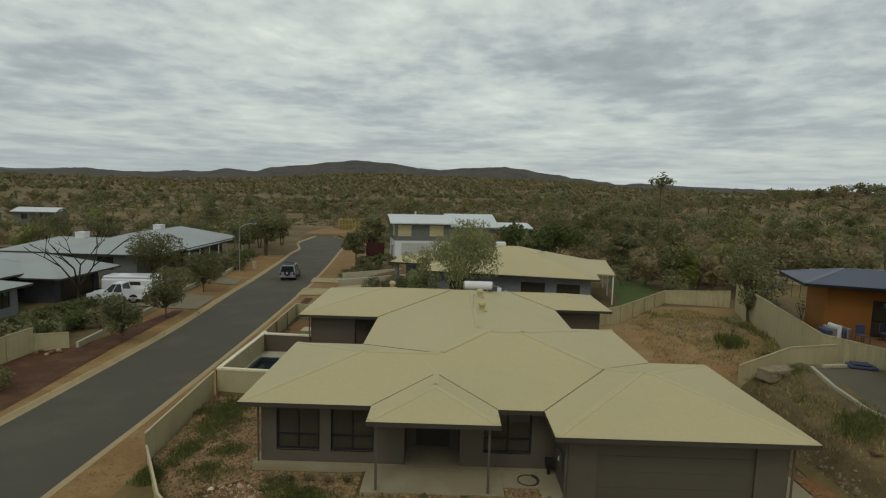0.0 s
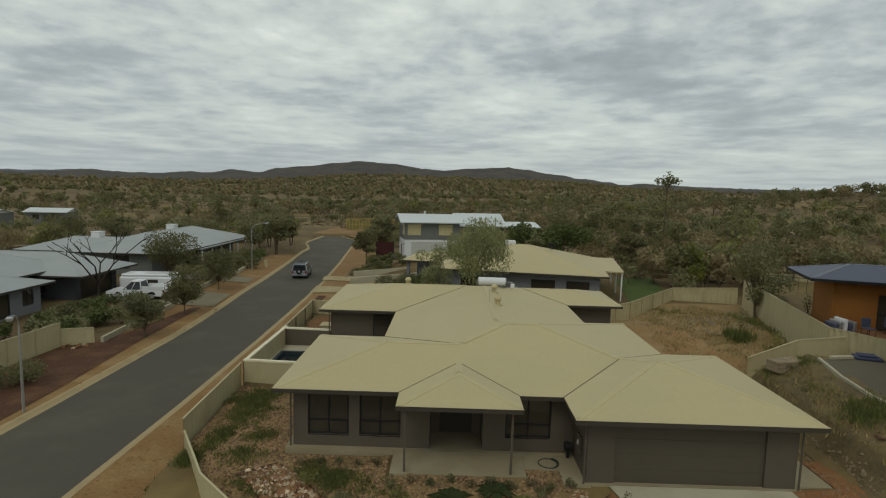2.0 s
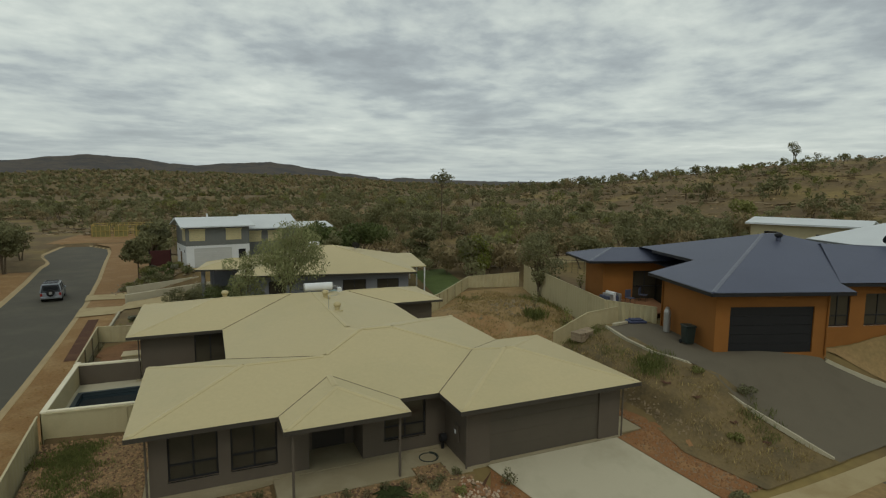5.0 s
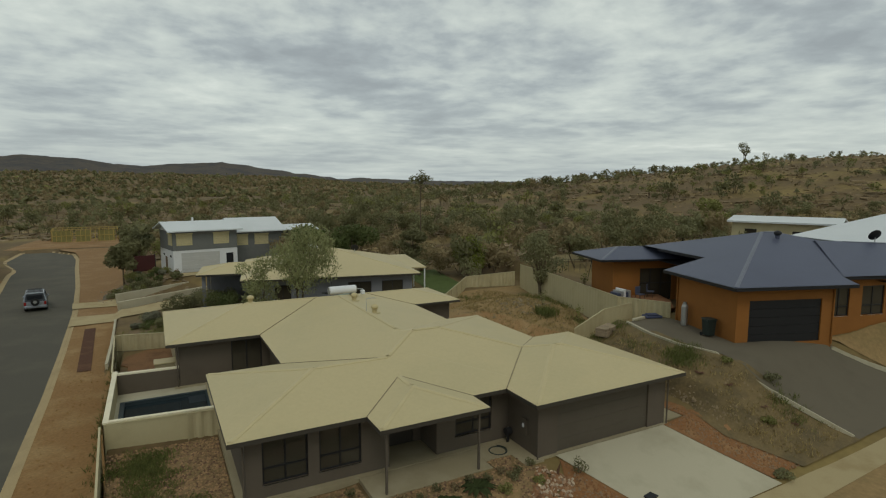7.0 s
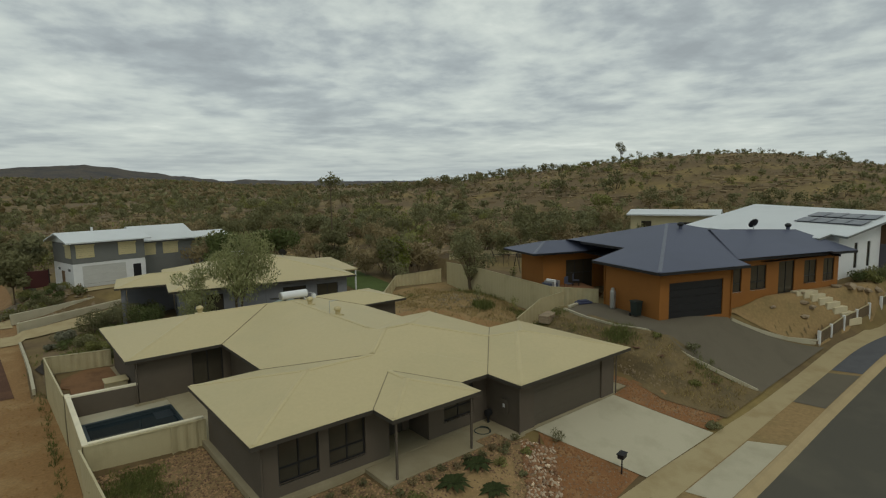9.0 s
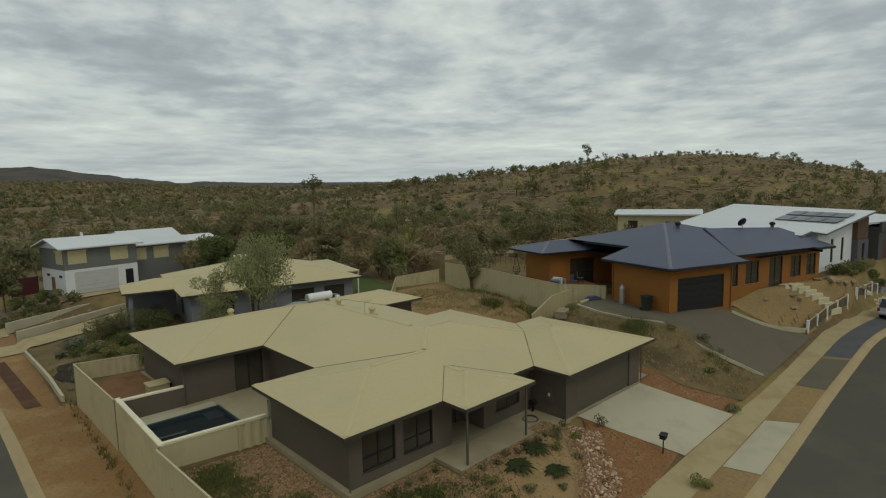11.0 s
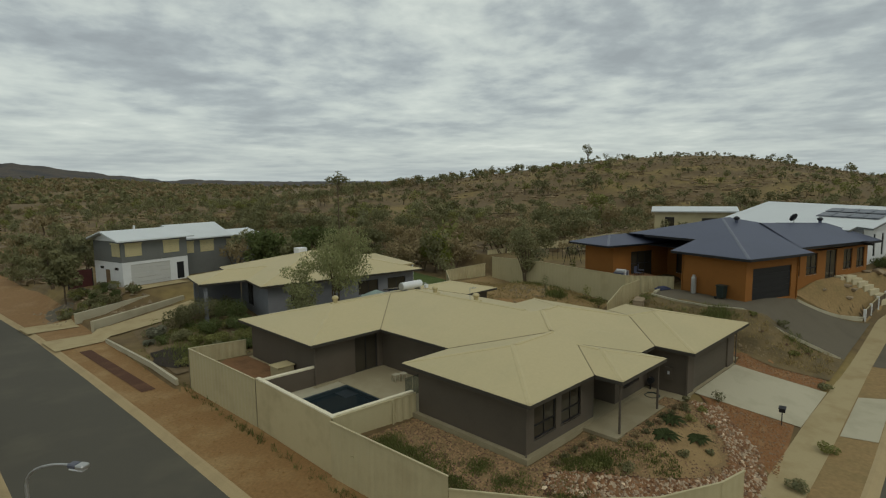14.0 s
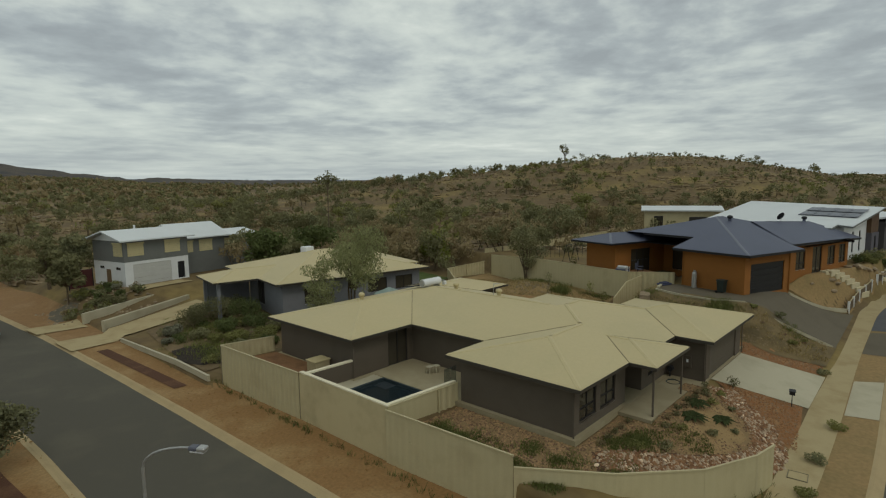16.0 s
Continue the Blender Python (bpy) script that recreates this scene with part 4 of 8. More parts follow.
# solar hot water unit on the back ridge
hws = thing("solar_hot_water_unit", "white solar hot water tank with dark collectors on the roof", "water heater", (9.3, 17.0, roof_z(9.3, 17.0)))
part("tank", bar((-1.0, 0.1, 0.33), (0.75, 0.1, 0.33), 0.27, 18), M_TANK, hws)
for x in (-1.03, 0.78):
    part("end_cap", bar((x - 0.03, 0.1, 0.33), (x + 0.03, 0.1, 0.33), 0.24, 18), M_STEEL, hws)
for x in (-0.7, 0.5):
    part("cradle", box(x - 0.04, -0.2, -0.12, x + 0.04, 0.4, 0.1), M_STEEL, hws)
for x in (-0.95, 0.05):
    part("collector", add_beam(bmesh.new(), (x + 0.45, 0.4, 0.12), (x + 0.45, 2.2, -0.18), 0.9, 0.08), M_SOLAR, hws)
part("pipe", bar((0.75, 0.1, 0.33), (1.25, 0.0, 0.3), 0.02), M_STEEL, hws)
part("pipe", bar((1.25, 0.0, 0.3), (1.25, 0.0, -0.1), 0.02), M_STEEL, hws)
part("valve_box", box(1.12, -0.12, -0.05, 1.38, 0.12, 0.22, 0.02), M_TANK, hws)
antenna = thing("roof_antenna", "thin metal television aerial on the cream roof", "antenna", (8.6, 10.9, roof_z(8.6, 10.9)))
part("mast", bar((0, 0, -0.05), (0, 0, 0.75), 0.015), M_STEEL, antenna)
part("boom", bar((-0.05, 0, 0.72), (0.55, 0.05, 0.75), 0.012), M_STEEL, antenna)
for k in range(4):
    part("element", bar((0.1 + 0.13 * k, -0.2, 0.74), (0.1 + 0.13 * k, 0.24, 0.74), 0.007, 5), M_STEEL, antenna)
for x, y in ((0.52, 0.57), (11.07, -1.48), (18.28, -1.48), (3.7, 6.82), (-0.93, 13.52)):
    part("downpipe", bar((x, y, -0.3), (x, y, WT), 0.035, 8), M_RENDER, house)
part("meter_box", box(11.05, -0.75, 0.7, 11.14, -0.35, 1.35, 0.01), M_RENDER, house)
part("meter_dial", box(11.02, -0.6, 1.0, 11.06, -0.5, 1.15), M_TANK, house)
part("hose_tap", bar((10.95, 0.35, 0.05), (10.95, 0.35, 0.65), 0.03), M_STEEL, house)
reel = thing("hose_reel", "dark garden hose reel beside the tap", "hose reel", (10.9, 0.3, 0.0))
part("drum", bar((-0.12, 0, 0.5), (0.12, 0, 0.5), 0.16, 14), M_RUBBER, reel)
part("stand", box(-0.06, -0.02, -0.02, 0.06, 0.02, 0.5), M_BLACK, reel)
hose = thing("garden_hose", "coiled dark green garden hose on the porch", "garden hose", (10.1, -0.15, -0.03))
cu = bpy.data.curves.new("coil", "CURVE")
cu.dimensions = "3D"
cu.bevel_depth = 0.022
sp = cu.splines.new("POLY")
sp.points.add(95)
for i in range(96):
    a = i * 0.21
    r = 0.36 + 0.03 * math.sin(a * 0.37)
    sp.points[i].co = (r * math.cos(a), r * math.sin(a), 0.03 + 0.02 * (i // 30), 1)
cu.materials.append(M_PLASTIC)
coil = new("coil", cu)
coil.parent = hose
# air-conditioner housing beside the back wing
acu = thing("cream_utility_box", "cream metal air-conditioner box against the grey wall", "air conditioner", (-1.5, 16.1, 0.0))
part("body", box(-0.5, -0.45, -0.02, 0.5, 0.45, 0.75, 0.03), M_FENCE, acu)
part("lid", box(-0.56, -0.5, 0.75, 0.56, 0.5, 0.82, 0.02), M_CAP, acu)
part("base_slab", box(-0.7, -0.6, -0.12, 0.7, 0.6, -0.02), M_CONC, acu)

# ---- pool yard ----
M_WATER = mat("dark_teal_pool_water", (0.016, 0.026, 0.03), rough=0.04, var=0.1, fine=3, bump=0.02, spec=0.5)
M_POOLW = mat("dark_pool_shell", (0.03, 0.045, 0.05), rough=0.5, var=0.1)
PX0, PX1, PY0, PY1 = -3.35, 0.25, 9.0, 12.3
deck = thing("pool_deck", "pale concrete paving round the pool", "paving", kind="structure")
for x0, y0, x1, y1 in ((-3.72, 7.9, 3.75, PY0 - 0.2), (-3.72, PY1 + 0.2, 3.75, 13.7), (-3.72, PY0 - 0.2, PX0 - 0.2, PY1 + 0.2), (PX1 + 0.2, PY0 - 0.2, 3.75, PY1 + 0.2)):
    part("paving", box(x0, y0, -0.2, x1, y1, 0.012), M_CONC, deck)
part("paving", box(0.62, 6.95, -0.2, 3.74, 7.88, 0.010), M_CONC, deck)
pool = thing("swimming_pool", "dark rectangular swimming pool with still teal water", "swimming pool")
bm = bmesh.new()
for x0, y0, x1, y1 in ((PX0 - 0.2, PY0 - 0.2, PX1 + 0.2, PY0), (PX0 - 0.2, PY1, PX1 + 0.2, PY1 + 0.2), (PX0 - 0.2, PY0, PX0, PY1), (PX1, PY0, PX1 + 0.2, PY1)):
    add_box(bm, x0, y0, -1.5, x1, y1, 0.03)
add_box(bm, PX0, PY0, -1.5, PX1, PY1, -1.3)
part("shell", bm, M_POOLW, pool)
part("water", box(PX0, PY0, -1.29, PX1, PY1, -0.14), M_WATER, pool)
part("entry_step", box(PX1 - 0.8, PY1 - 1.0, -0.4, PX1 - 0.01, PY1 - 0.01, -0.13), mat("pool_step", (0.03, 0.04, 0.045), rough=0.5), pool)
chlor = thing("pool_skimmer_float", "small white float on the pool water", "pool float", (-2.2, 9.6, -0.14))
part("float", add_lathe(bmesh.new(), ((0.02, -0.03), (0.12, 0.0), (0.12, 0.05), (0.04, 0.09))), M_TANK, chlor)
M_PWALL = mat("cream_rendered_wall", (0.49, 0.44, 0.305), rough=0.85, var=0.08, scale=0.5, fine=40, bump=0.15, alt=(0.40, 0.35, 0.24))
pw = thing("pool_wall", "cream rendered pool wall with a white capping", "wall", kind="structure")
PWT = 1.0
wall(pw, (-3.91, 14.46), (-3.91, 7.42), -2.4, PWT, M_PWALL, thick=0.2)
wall(pw, (-3.89, 7.5), (0.45, 7.17), -0.7, PWT, M_PWALL, thick=0.16)
wall(pw, (-3.7, 13.78), (-0.9, 13.62), -0.2, PWT, M_RENDER, thick=0.2)
part("capping", beam((-3.8, 14.35, PWT + 0.04), (-3.8, 7.4, PWT + 0.03), 0.21, 0.06), M_CAPW, pw)
part("capping", beam((-3.89, 7.57, PWT + 0.028), (0.5, 7.24, PWT + 0.028), 0.18, 0.06), M_CAPW, pw)
part("capping", beam((-3.93, 13.9, PWT + 0.044), (-0.86, 13.74, PWT + 0.044), 0.25, 0.08), M_CAPW, pw)
gate = thing("pool_gate", "low glass and metal pool gate on the deck", "gate", (1.2, 8.6, 0.01))
for k in range(3):
    part("spigot", bar((0.5 * k, 0, 0), (0.5 * k, 0, 0.16), 0.025), M_STEEL, gate)
for k in range(2):
    pane = part("pane", box(0.02 + 0.5 * k, -0.006, 0.1, 0.48 + 0.5 * k, 0.006, 1.1), mat("clear_pool_glass", (0.5, 0.55, 0.53), rough=0.03, bump=0.0, spec=0.5), gate)
for m in ("clear_pool_glass",):
    MATS[m].node_tree.nodes["Principled BSDF"].inputs["Transmission Weight"].default_value = 0.95
for x, y in ((2.5, 10.9), (2.9, 10.75)):
    st = thing("pool_stool", "small pale plastic stool on the deck", "stool", (x, y, 0.01), group="stools by the wall")
    part("seat", box(-0.18, -0.18, 0.4, 0.18, 0.18, 0.45, 0.02), M_CONC, st)
    for dx in (-0.14, 0.14):
        for dy in (-0.14, 0.14):
            part("leg", box(dx - 0.02, dy - 0.02, 0, dx + 0.02, dy + 0.02, 0.4), M_CONC, st)


# ---- neighbouring houses ----
M_SHUT = mat("cream_roller_shutter", (0.50, 0.46, 0.31), rough=0.6, var=0.06)
M_WGAR = mat("pale_garage_door", (0.52, 0.52, 0.48), rough=0.6, var=0.05)


def outline_walls(h, pts, base, top, material, holes=None, windows=(), name="wall"):
    """Walls round a plan; windows: (side, from, to, sill, head, columns, rail)."""
    cut = {}
    for s, u0, u1, z0, z1, *_ in windows:
        cut.setdefault(s, []).append((u0, u1, z0, z1))
    for s, hs in (holes or {}).items():
        cut.setdefault(s, []).extend(hs)
    for i, a in enumerate(pts):
        wall(h, a, pts[(i + 1) % len(pts)], base, top, material, cut.get(i, ()), name=name)
    for s, u0, u1, z0, z1, cols, rail in windows:
        window(h, pts[s], pts[(s + 1) % len(pts)], u0, u1, z0, z1, cols, rail)


def hip_roofs(h, hips, ez, mroof, pitch, mcap=None, mgut=None):
    for n, (x0, y0, x1, y1) in enumerate(hips):
        rb, eb, caps = bmesh.new(), bmesh.new(), []
        hip(rb, eb, x0, y0, x1, y1, ez, pitch=pitch, lift=0.006 * n, caps=caps)
        part("roof", rb, mroof, h)
        part("gutter", eb, mgut or M_GUTTER, h)
        for a, b in caps:
            m = Vector(a).lerp(Vector(b), 0.5)
            hidden = any(k != n and X0 < m.x < X1 and Y0 < m.y < Y1 and ez + pitch * min(m.x - X0, X1 - m.x, m.y - Y0, Y1 - m.y) > m.z for k, (X0, Y0, X1, Y1) in enumerate(hips))
            if not hidden:
                ridge_cap(a, b, h, mcap or mroof)


def shutter(h, a, b, u0, u1, z0, z1):
    """A closed roller shutter proud of the wall from a to b: box, guides and slats."""
    a, b = Vector((*a, 0)), Vector((*b, 0))
    d = (b - a).normalized()
    out = Vector((d.y, -d.x, 0))
    o = new("roller_shutter")
    o.parent = h

    def slab(ua, ub, za, zb, t):
        p, q = a + d * ua + out * t / 2, a + d * ub + out * t / 2
        return beam((p.x, p.y, (za + zb) / 2), (q.x, q.y, (za + zb) / 2), t, zb - za)

    part("shutter_box", slab(u0 - 0.05, u1 + 0.05, z1, z1 + 0.18, 0.16), M_SHUT, o)
    n = max(3, int((z1 - z0) / 0.22))
    for k in range(n):
        part("slat", slab(u0, u1, z0 + (z1 - z0) * k / n + 0.008, z0 + (z1 - z0) * (k + 1) / n - 0.008, 0.05), M_SHUT, o)
    return o


def sat_dish(parent_at, label="dark satellite dish on the roof"):
    s = thing("satellite_dish", label, "satellite dish", parent_at, 150)
    part("mast", bar((0, 0, -0.3), (0, 0, 0.5), 0.03), M_STEEL, s)
    bm = bmesh.new()
    add_lathe(bm, ((0.03, 0.0), (0.22, 0.03), (0.38, 0.1), (0.4, 0.12), (0.38, 0.12), (0.2, 0.05)), sides=18)
    bmesh.ops.rotate(bm, verts=bm.verts, cent=(0, 0, 0), matrix=Matrix.Rotation(radians(60), 3, "X"))
    bmesh.ops.translate(bm, verts=bm.verts, vec=(0, 0.05, 0.6))
    part("dish", bm, M_BLACK, s)
    part("feed_arm", bar((0, 0.05, 0.45), (0, -0.4, 0.75), 0.015), M_STEEL, s)
    return s


# cream-roofed neighbour with a carport and a patio
h2 = thing("house", "blue-grey rendered house with a cream hipped metal roof and carport", "house", (4.5, 30.6, 0.0), -10)
hip_roofs(h2, ((0.0, 0.0, 15.9, 14.6), (-3.9, 4.4, 6.5, 10.0)), 2.65, M_CREAM, 0.25, M_CAP)
outline_walls(h2, [(0.8, 0.75), (7.7, 0.75), (7.71, 0.7), (15.2, 0.7), (15.2, 13.8), (3.7, 13.8), (3.7, 9.2), (0.8, 9.2)], -1.3, 2.45, M_LGREY,
              windows=((0, 2.0, 3.4, 0.5, 2.0, 2, None), (2, 1.5, 3.6, 0.7, 2.0, 2, None), (2, 4.6, 6.6, 0.7, 2.0, 2, None), (3, 3.0, 5.6, 0.0, 2.1, 3, None), (6, 0.6, 2.0, 0.4, 1.9, 2, None), (7, 2.2, 4.0, 0.0, 2.1, 2, None)))
for x, y in ((-3.3, 5.0), (-3.3, 9.4)):
    part("carport_post", box(x - 0.15, y - 0.15, -1.4, x + 0.15, y + 0.15, 2.46), M_LGREY, h2)
part("carport_wall", box(-3.1, 9.25, -1.4, 0.75, 9.45, 2.44), M_LGREY, h2)
pat = thing("patio_roof", "cream flat patio roof on white posts above a lawn", "patio roof", (18.3, 32.6, 0.0), -10)
part("sheet", beam((2.2, 0.0, 2.5), (2.2, 9.0, 2.75), 4.4, 0.12), M_CREAM, pat)
for y in (0.2, 4.5, 8.8):
    part("post", box(4.2, y - 0.06, -1.2, 4.32, y + 0.06, 2.5 + 0.027 * y), M_WHITE, pat)
sat_dish((16.6, 36.4, 3.7), "dark satellite dish on the cream neighbour roof")
rv = thing("roof_vent_box", "pale square air-conditioning unit on the cream neighbour roof", "air conditioner", (12.6, 38.0, 4.25))
part("body", box(-0.5, -0.5, -0.2, 0.5, 0.5, 0.45, 0.05), M_TANK, rv)
sheet("lawn", line((23.0, 30.5), (25.5, 44.0)), line((27.3, 31.5), (30.0, 44.5)), M_LAWN, 0.06, 20, 8, "bright green mown lawn behind the cream neighbour house", "lawn")

# two-storey house with pale gable roofs
h3 = thing("house", "two-storey grey and white house with pale steel gable roofs", "house", (0.2, 53.4, 1.3), 12)
h3.scale = (0.98, 0.92, 0.87)


def gable(h, x0, y0, x1, y1, ze, rise, over=0.0, lift=0.0, mroof=None, ridge_at=0.5):
    """A gabled roof with its ridge along x."""
    yr = mixf(y0, y1, ridge_at)
    bm = bmesh.new()
    t = 0.16
    p = [[(x, y0, ze), (x, yr, ze + rise), (x, y1, ze)] for x in (x0, x1)]
    up = [[bm.verts.new((a, b, c + lift)) for a, b, c in row] for row in p]
    dn = [[bm.verts.new((a, b, c + lift - t)) for a, b, c in row] for row in p]
    for k in range(2):
        bm.faces.new((up[0][k], up[1][k], up[1][k + 1], up[0][k + 1]))
        bm.faces.new((dn[0][k + 1], dn[1][k + 1], dn[1][k], dn[0][k]))
        for r in range(2):
            bm.faces.new((up[r][k], up[r][k + 1], dn[r][k + 1], dn[r][k]))
    for k in (0, 2):
        bm.faces.new((up[0][k], dn[0][k], dn[1][k], up[1][k]))
    bmesh.ops.recalc_face_normals(bm, faces=bm.faces)
    part("roof", bm, mroof or M_WROOF, h)
    for x in (x0 + 0.62, x1 - 0.62):
        bm = bmesh.new()
        v = [bm.verts.new(q) for q in ((x, y0 + 0.5, ze - 0.15), (x, y1 - 0.5, ze - 0.15), (x, yr, ze + rise - 0.2))]
        bm.faces.new(v)
        part("gable_wall", bm, M_WHITE, h)


gable(h3, -0.7, -0.7, 8.2, 7.2, 4.75, 1.1)
gable(h3, 7.7, 1.6, 15.0, 9.6, 4.1, 1.85, lift=0.01)
gable(h3, 14.4, 3.0, 20.6, 9.0, 3.9, 0.7, lift=0.02)
P3 = [(0, 0), (7.6, 0), (7.6, 6.5), (0, 6.5)]
outline_walls(h3, P3, 2.1, 4.65, M_GREY, windows=((3, 4.6, 5.6, 3.7, 4.0, 2, None),))
outline_walls(h3, P3, -1.2, 2.1, M_WHITE, holes={0: ((0.9, 5.4, -1.2, 1.65), (6.2, 7.1, -0.9, 1.3))}, windows=((3, 1.2, 2.2, 1.0, 1.35, 1, None), (3, 4.6, 5.6, 1.0, 1.35, 1, None)))
part("band", box(-0.03, -0.03, 2.02, 7.63, 6.53, 2.12), M_GREY, h3)
gd = new("garage_door")
gd.parent = h3
for k in range(5):
    part("door_panel", box(0.9, 0.06, -1.2 + 0.57 * k + 0.01, 5.4, 0.1, -1.2 + 0.57 * (k + 1) - 0.01), M_WGAR, gd)
part("door", box(6.2, 0.08, -0.9, 7.1, 0.12, 1.3), M_BLACK, h3)
part("side_door", box(-0.05, 2.9, -1.0, -0.01, 3.8, 1.0), M_DTIMBER, h3)
for u0, u1 in ((0.4, 2.2), (4.7, 6.6)):
    shutter(h3, (0, 0), (7.6, 0), u0, u1, 2.7, 4.2)
shutter(h3, (0, 6.5), (0, 0), 4.4, 6.2, 2.7, 4.2)
outline_walls(h3, [(7.61, 2.3), (14.5, 2.3), (14.5, 8.8), (7.61, 8.8)], -1.0, 3.95, M_GREY)
outline_walls(h3, [(14.52, 3.6), (20.0, 3.6), (20.0, 8.4), (14.52, 8.4)], -1.0, 3.8, M_GREY)
for u0, u1 in ((0.4, 2.2), (3.1, 5.0)):
    shutter(h3, (7.61, 2.3), (14.5, 2.3), u0, u1, 2.0, 3.5)
shutter(h3, (14.52, 3.6), (20.0, 3.6), 0.5, 2.7, 1.8, 3.2)
part("flue", bar((3.2, 3.4, 5.4), (3.2, 3.4, 6.3), 0.12, 10), M_TANK, h3)
ret = thing("retaining_wall", "grey rendered retaining walls in front of the two-storey house", "wall", kind="structure")
part("wall_run", beam((-5.1, 43.0, -1.05), (4.2, 47.6, -0.75), 0.3, 1.0), M_CONC, ret)
part("wall_run", beam((-5.5, 47.4, -1.0), (1.5, 49.6, -0.55), 0.25, 1.0), M_CONC, ret)
sheet("driveway", lambda t: (1.2 + 5.4 * t, 50.6 + 1.2 * t), lambda t: (0.5 + 5.4 * t, 52.7 + 1.15 * t), M_PATH, 0.08, 8, 4, "pale concrete apron before the garage", "driveway")
sheet("driveway", line((-8.6, 38.3), (-5.2, 38.8), (4.6, 41.4)), line((-8.85, 42.4), (-5.3, 42.3), (4.4, 46.2)), M_PATH, 0.1, 24, 6, "pale concrete driveway to the carport", "driveway")
sheet("driveway", line((-9.2, 46.4), (-5.4, 46.2)), line((-9.5, 49.6), (-5.5, 49.2)), M_PATH, 0.1, 8, 4, "pale concrete strip across the dirt verge", "driveway")

# orange house under the blue-grey roof
h4 = thing("house", "orange rendered house with a blue-grey hipped metal roof", "house", (24.6, -0.2, 2.25), -18)
E4 = 3.2
M_BRIDGE = mat("blue_grey_ridge", (0.13, 0.14, 0.17), rough=0.45)
P4 = 0.262
top_bm, edge_bm, caps4 = bmesh.new(), bmesh.new(), []
hip(top_bm, edge_bm, 0, 0, 17.6, 16.6, E4, pitch=P4, caps=caps4)
edge_bm.free()
# the roof is cut back over the terrace and along the front
for co, no in (((2.8, 0, 0), (1, 0, 0)), ((0, 6.5, 0), (0, 1, 0)), ((7.4, 0, 0), (1, 0, 0)), ((0, 1.0, 0), (0, 1, 0))):
    bmesh.ops.bisect_plane(top_bm, geom=top_bm.verts[:] + top_bm.edges[:] + top_bm.faces[:], plane_co=co, plane_no=no)
gone = []
for f in top_bm.faces:
    c = f.calc_center_median()
    if (c.x < 2.8 and c.y > 6.5) or (c.x > 7.4 and c.y < 1.0):
        gone.append(f)
bmesh.ops.delete(top_bm, geom=gone, context="FACES")
part("roof", top_bm, M_BLUE, h4)
for a, b in caps4:
    if b[0] > 8.0 and a[0] > 17 or a[0] < 1 and a[1] > 10:
        continue
    ridge_cap(a, b, h4, M_BRIDGE)
ridge_cap(caps4[2][0], caps4[2][1], h4, M_BRIDGE)
for a, b in (((0, 0), (0, 6.5)), ((0, 6.5), (2.8, 6.5)), ((2.8, 6.5), (2.8, 11.8)), ((2.8, 16.6), (17.6, 16.6)), ((0, 0), (7.4, 0)), ((7.4, 0), (7.4, 1.0)), ((17.6, 1.0), (17.6, 16.6))):
    za, zb = [E4 - 0.1 + P4 * max(0.0, min(p[0], p[1], 17.6 - p[0], 16.6 - p[1])) for p in (a, b)]
    part("gutter", beam((*a, za), (*b, zb), 0.1, 0.17), M_BLACK, h4)
part("soffit", box(0.05, 0.05, E4 - 0.2, 7.35, 6.45, E4 - 0.17), M_BLACK, h4)
part("soffit", box(2.85, 2.3, E4 - 0.19, 17.55, 16.55, E4 - 0.165), M_BLACK, h4)
wall(h4, (6.62, 1.6), (16.7, 2.08), E4 - 0.2, E4 + 0.24, M_ORANGE, name="wall_top")
bm = bmesh.new()
v = [bm.verts.new(p) for p in ((7.45, 1.02, E4 + 0.275), (20.9, 1.9, E4 + 0.01), (20.9, 9.6, E4 + 0.01), (10.5, 11.0, E4 + 0.01), (10.5, 6.2, 4.95), (19.2, 5.7, 4.6))]
for f in ((0, 1, 5, 4), (1, 2, 5), (2, 3, 4, 5)):
    bm.faces.new([v[i] for i in f])
part("roof", bm, M_BLUE, h4)
for a, b in (((20.9, 1.9, E4 + 0.01), (19.2, 5.7, 4.6)), ((20.9, 9.6, E4 + 0.01), (19.2, 5.7, 4.6)), ((19.2, 5.7, 4.6), (12.5, 6.08, 4.87))):
    ridge_cap(a, b, h4, M_BRIDGE)
for a, b in (((7.4, 0.99, E4 + 0.17), (20.9, 1.9, E4 - 0.09)), ((20.9, 1.9, E4 - 0.09), (20.9, 9.6, E4 - 0.09))):
    part("gutter", beam(a, b, 0.1, 0.17), M_BLACK, h4)
bm = bmesh.new()
bm.faces.new([bm.verts.new(p) for p in ((10.5, 1.3, E4 - 0.18), (10.5, 10.8, E4 - 0.18), (20.8, 9.5, E4 - 0.18), (20.8, 2.0, E4 - 0.18))])
part("soffit", bm, M_BLACK, h4)
hip_roofs(h4, ((-1.8, 11.5, 9.0, 16.62),), E4 - 0.01, M_BLUE, P4, M_BRIDGE, M_BLACK)
W4 = [(0.65, 0.65), (6.6, 0.65), (6.6, 1.6), (19.3, 2.2), (19.3, 11.4), (17.0, 11.4), (17.0, 15.9), (-0.4, 15.9), (-0.4, 12.3), (6.3, 12.3), (6.3, 5.9), (0.65, 5.9)]
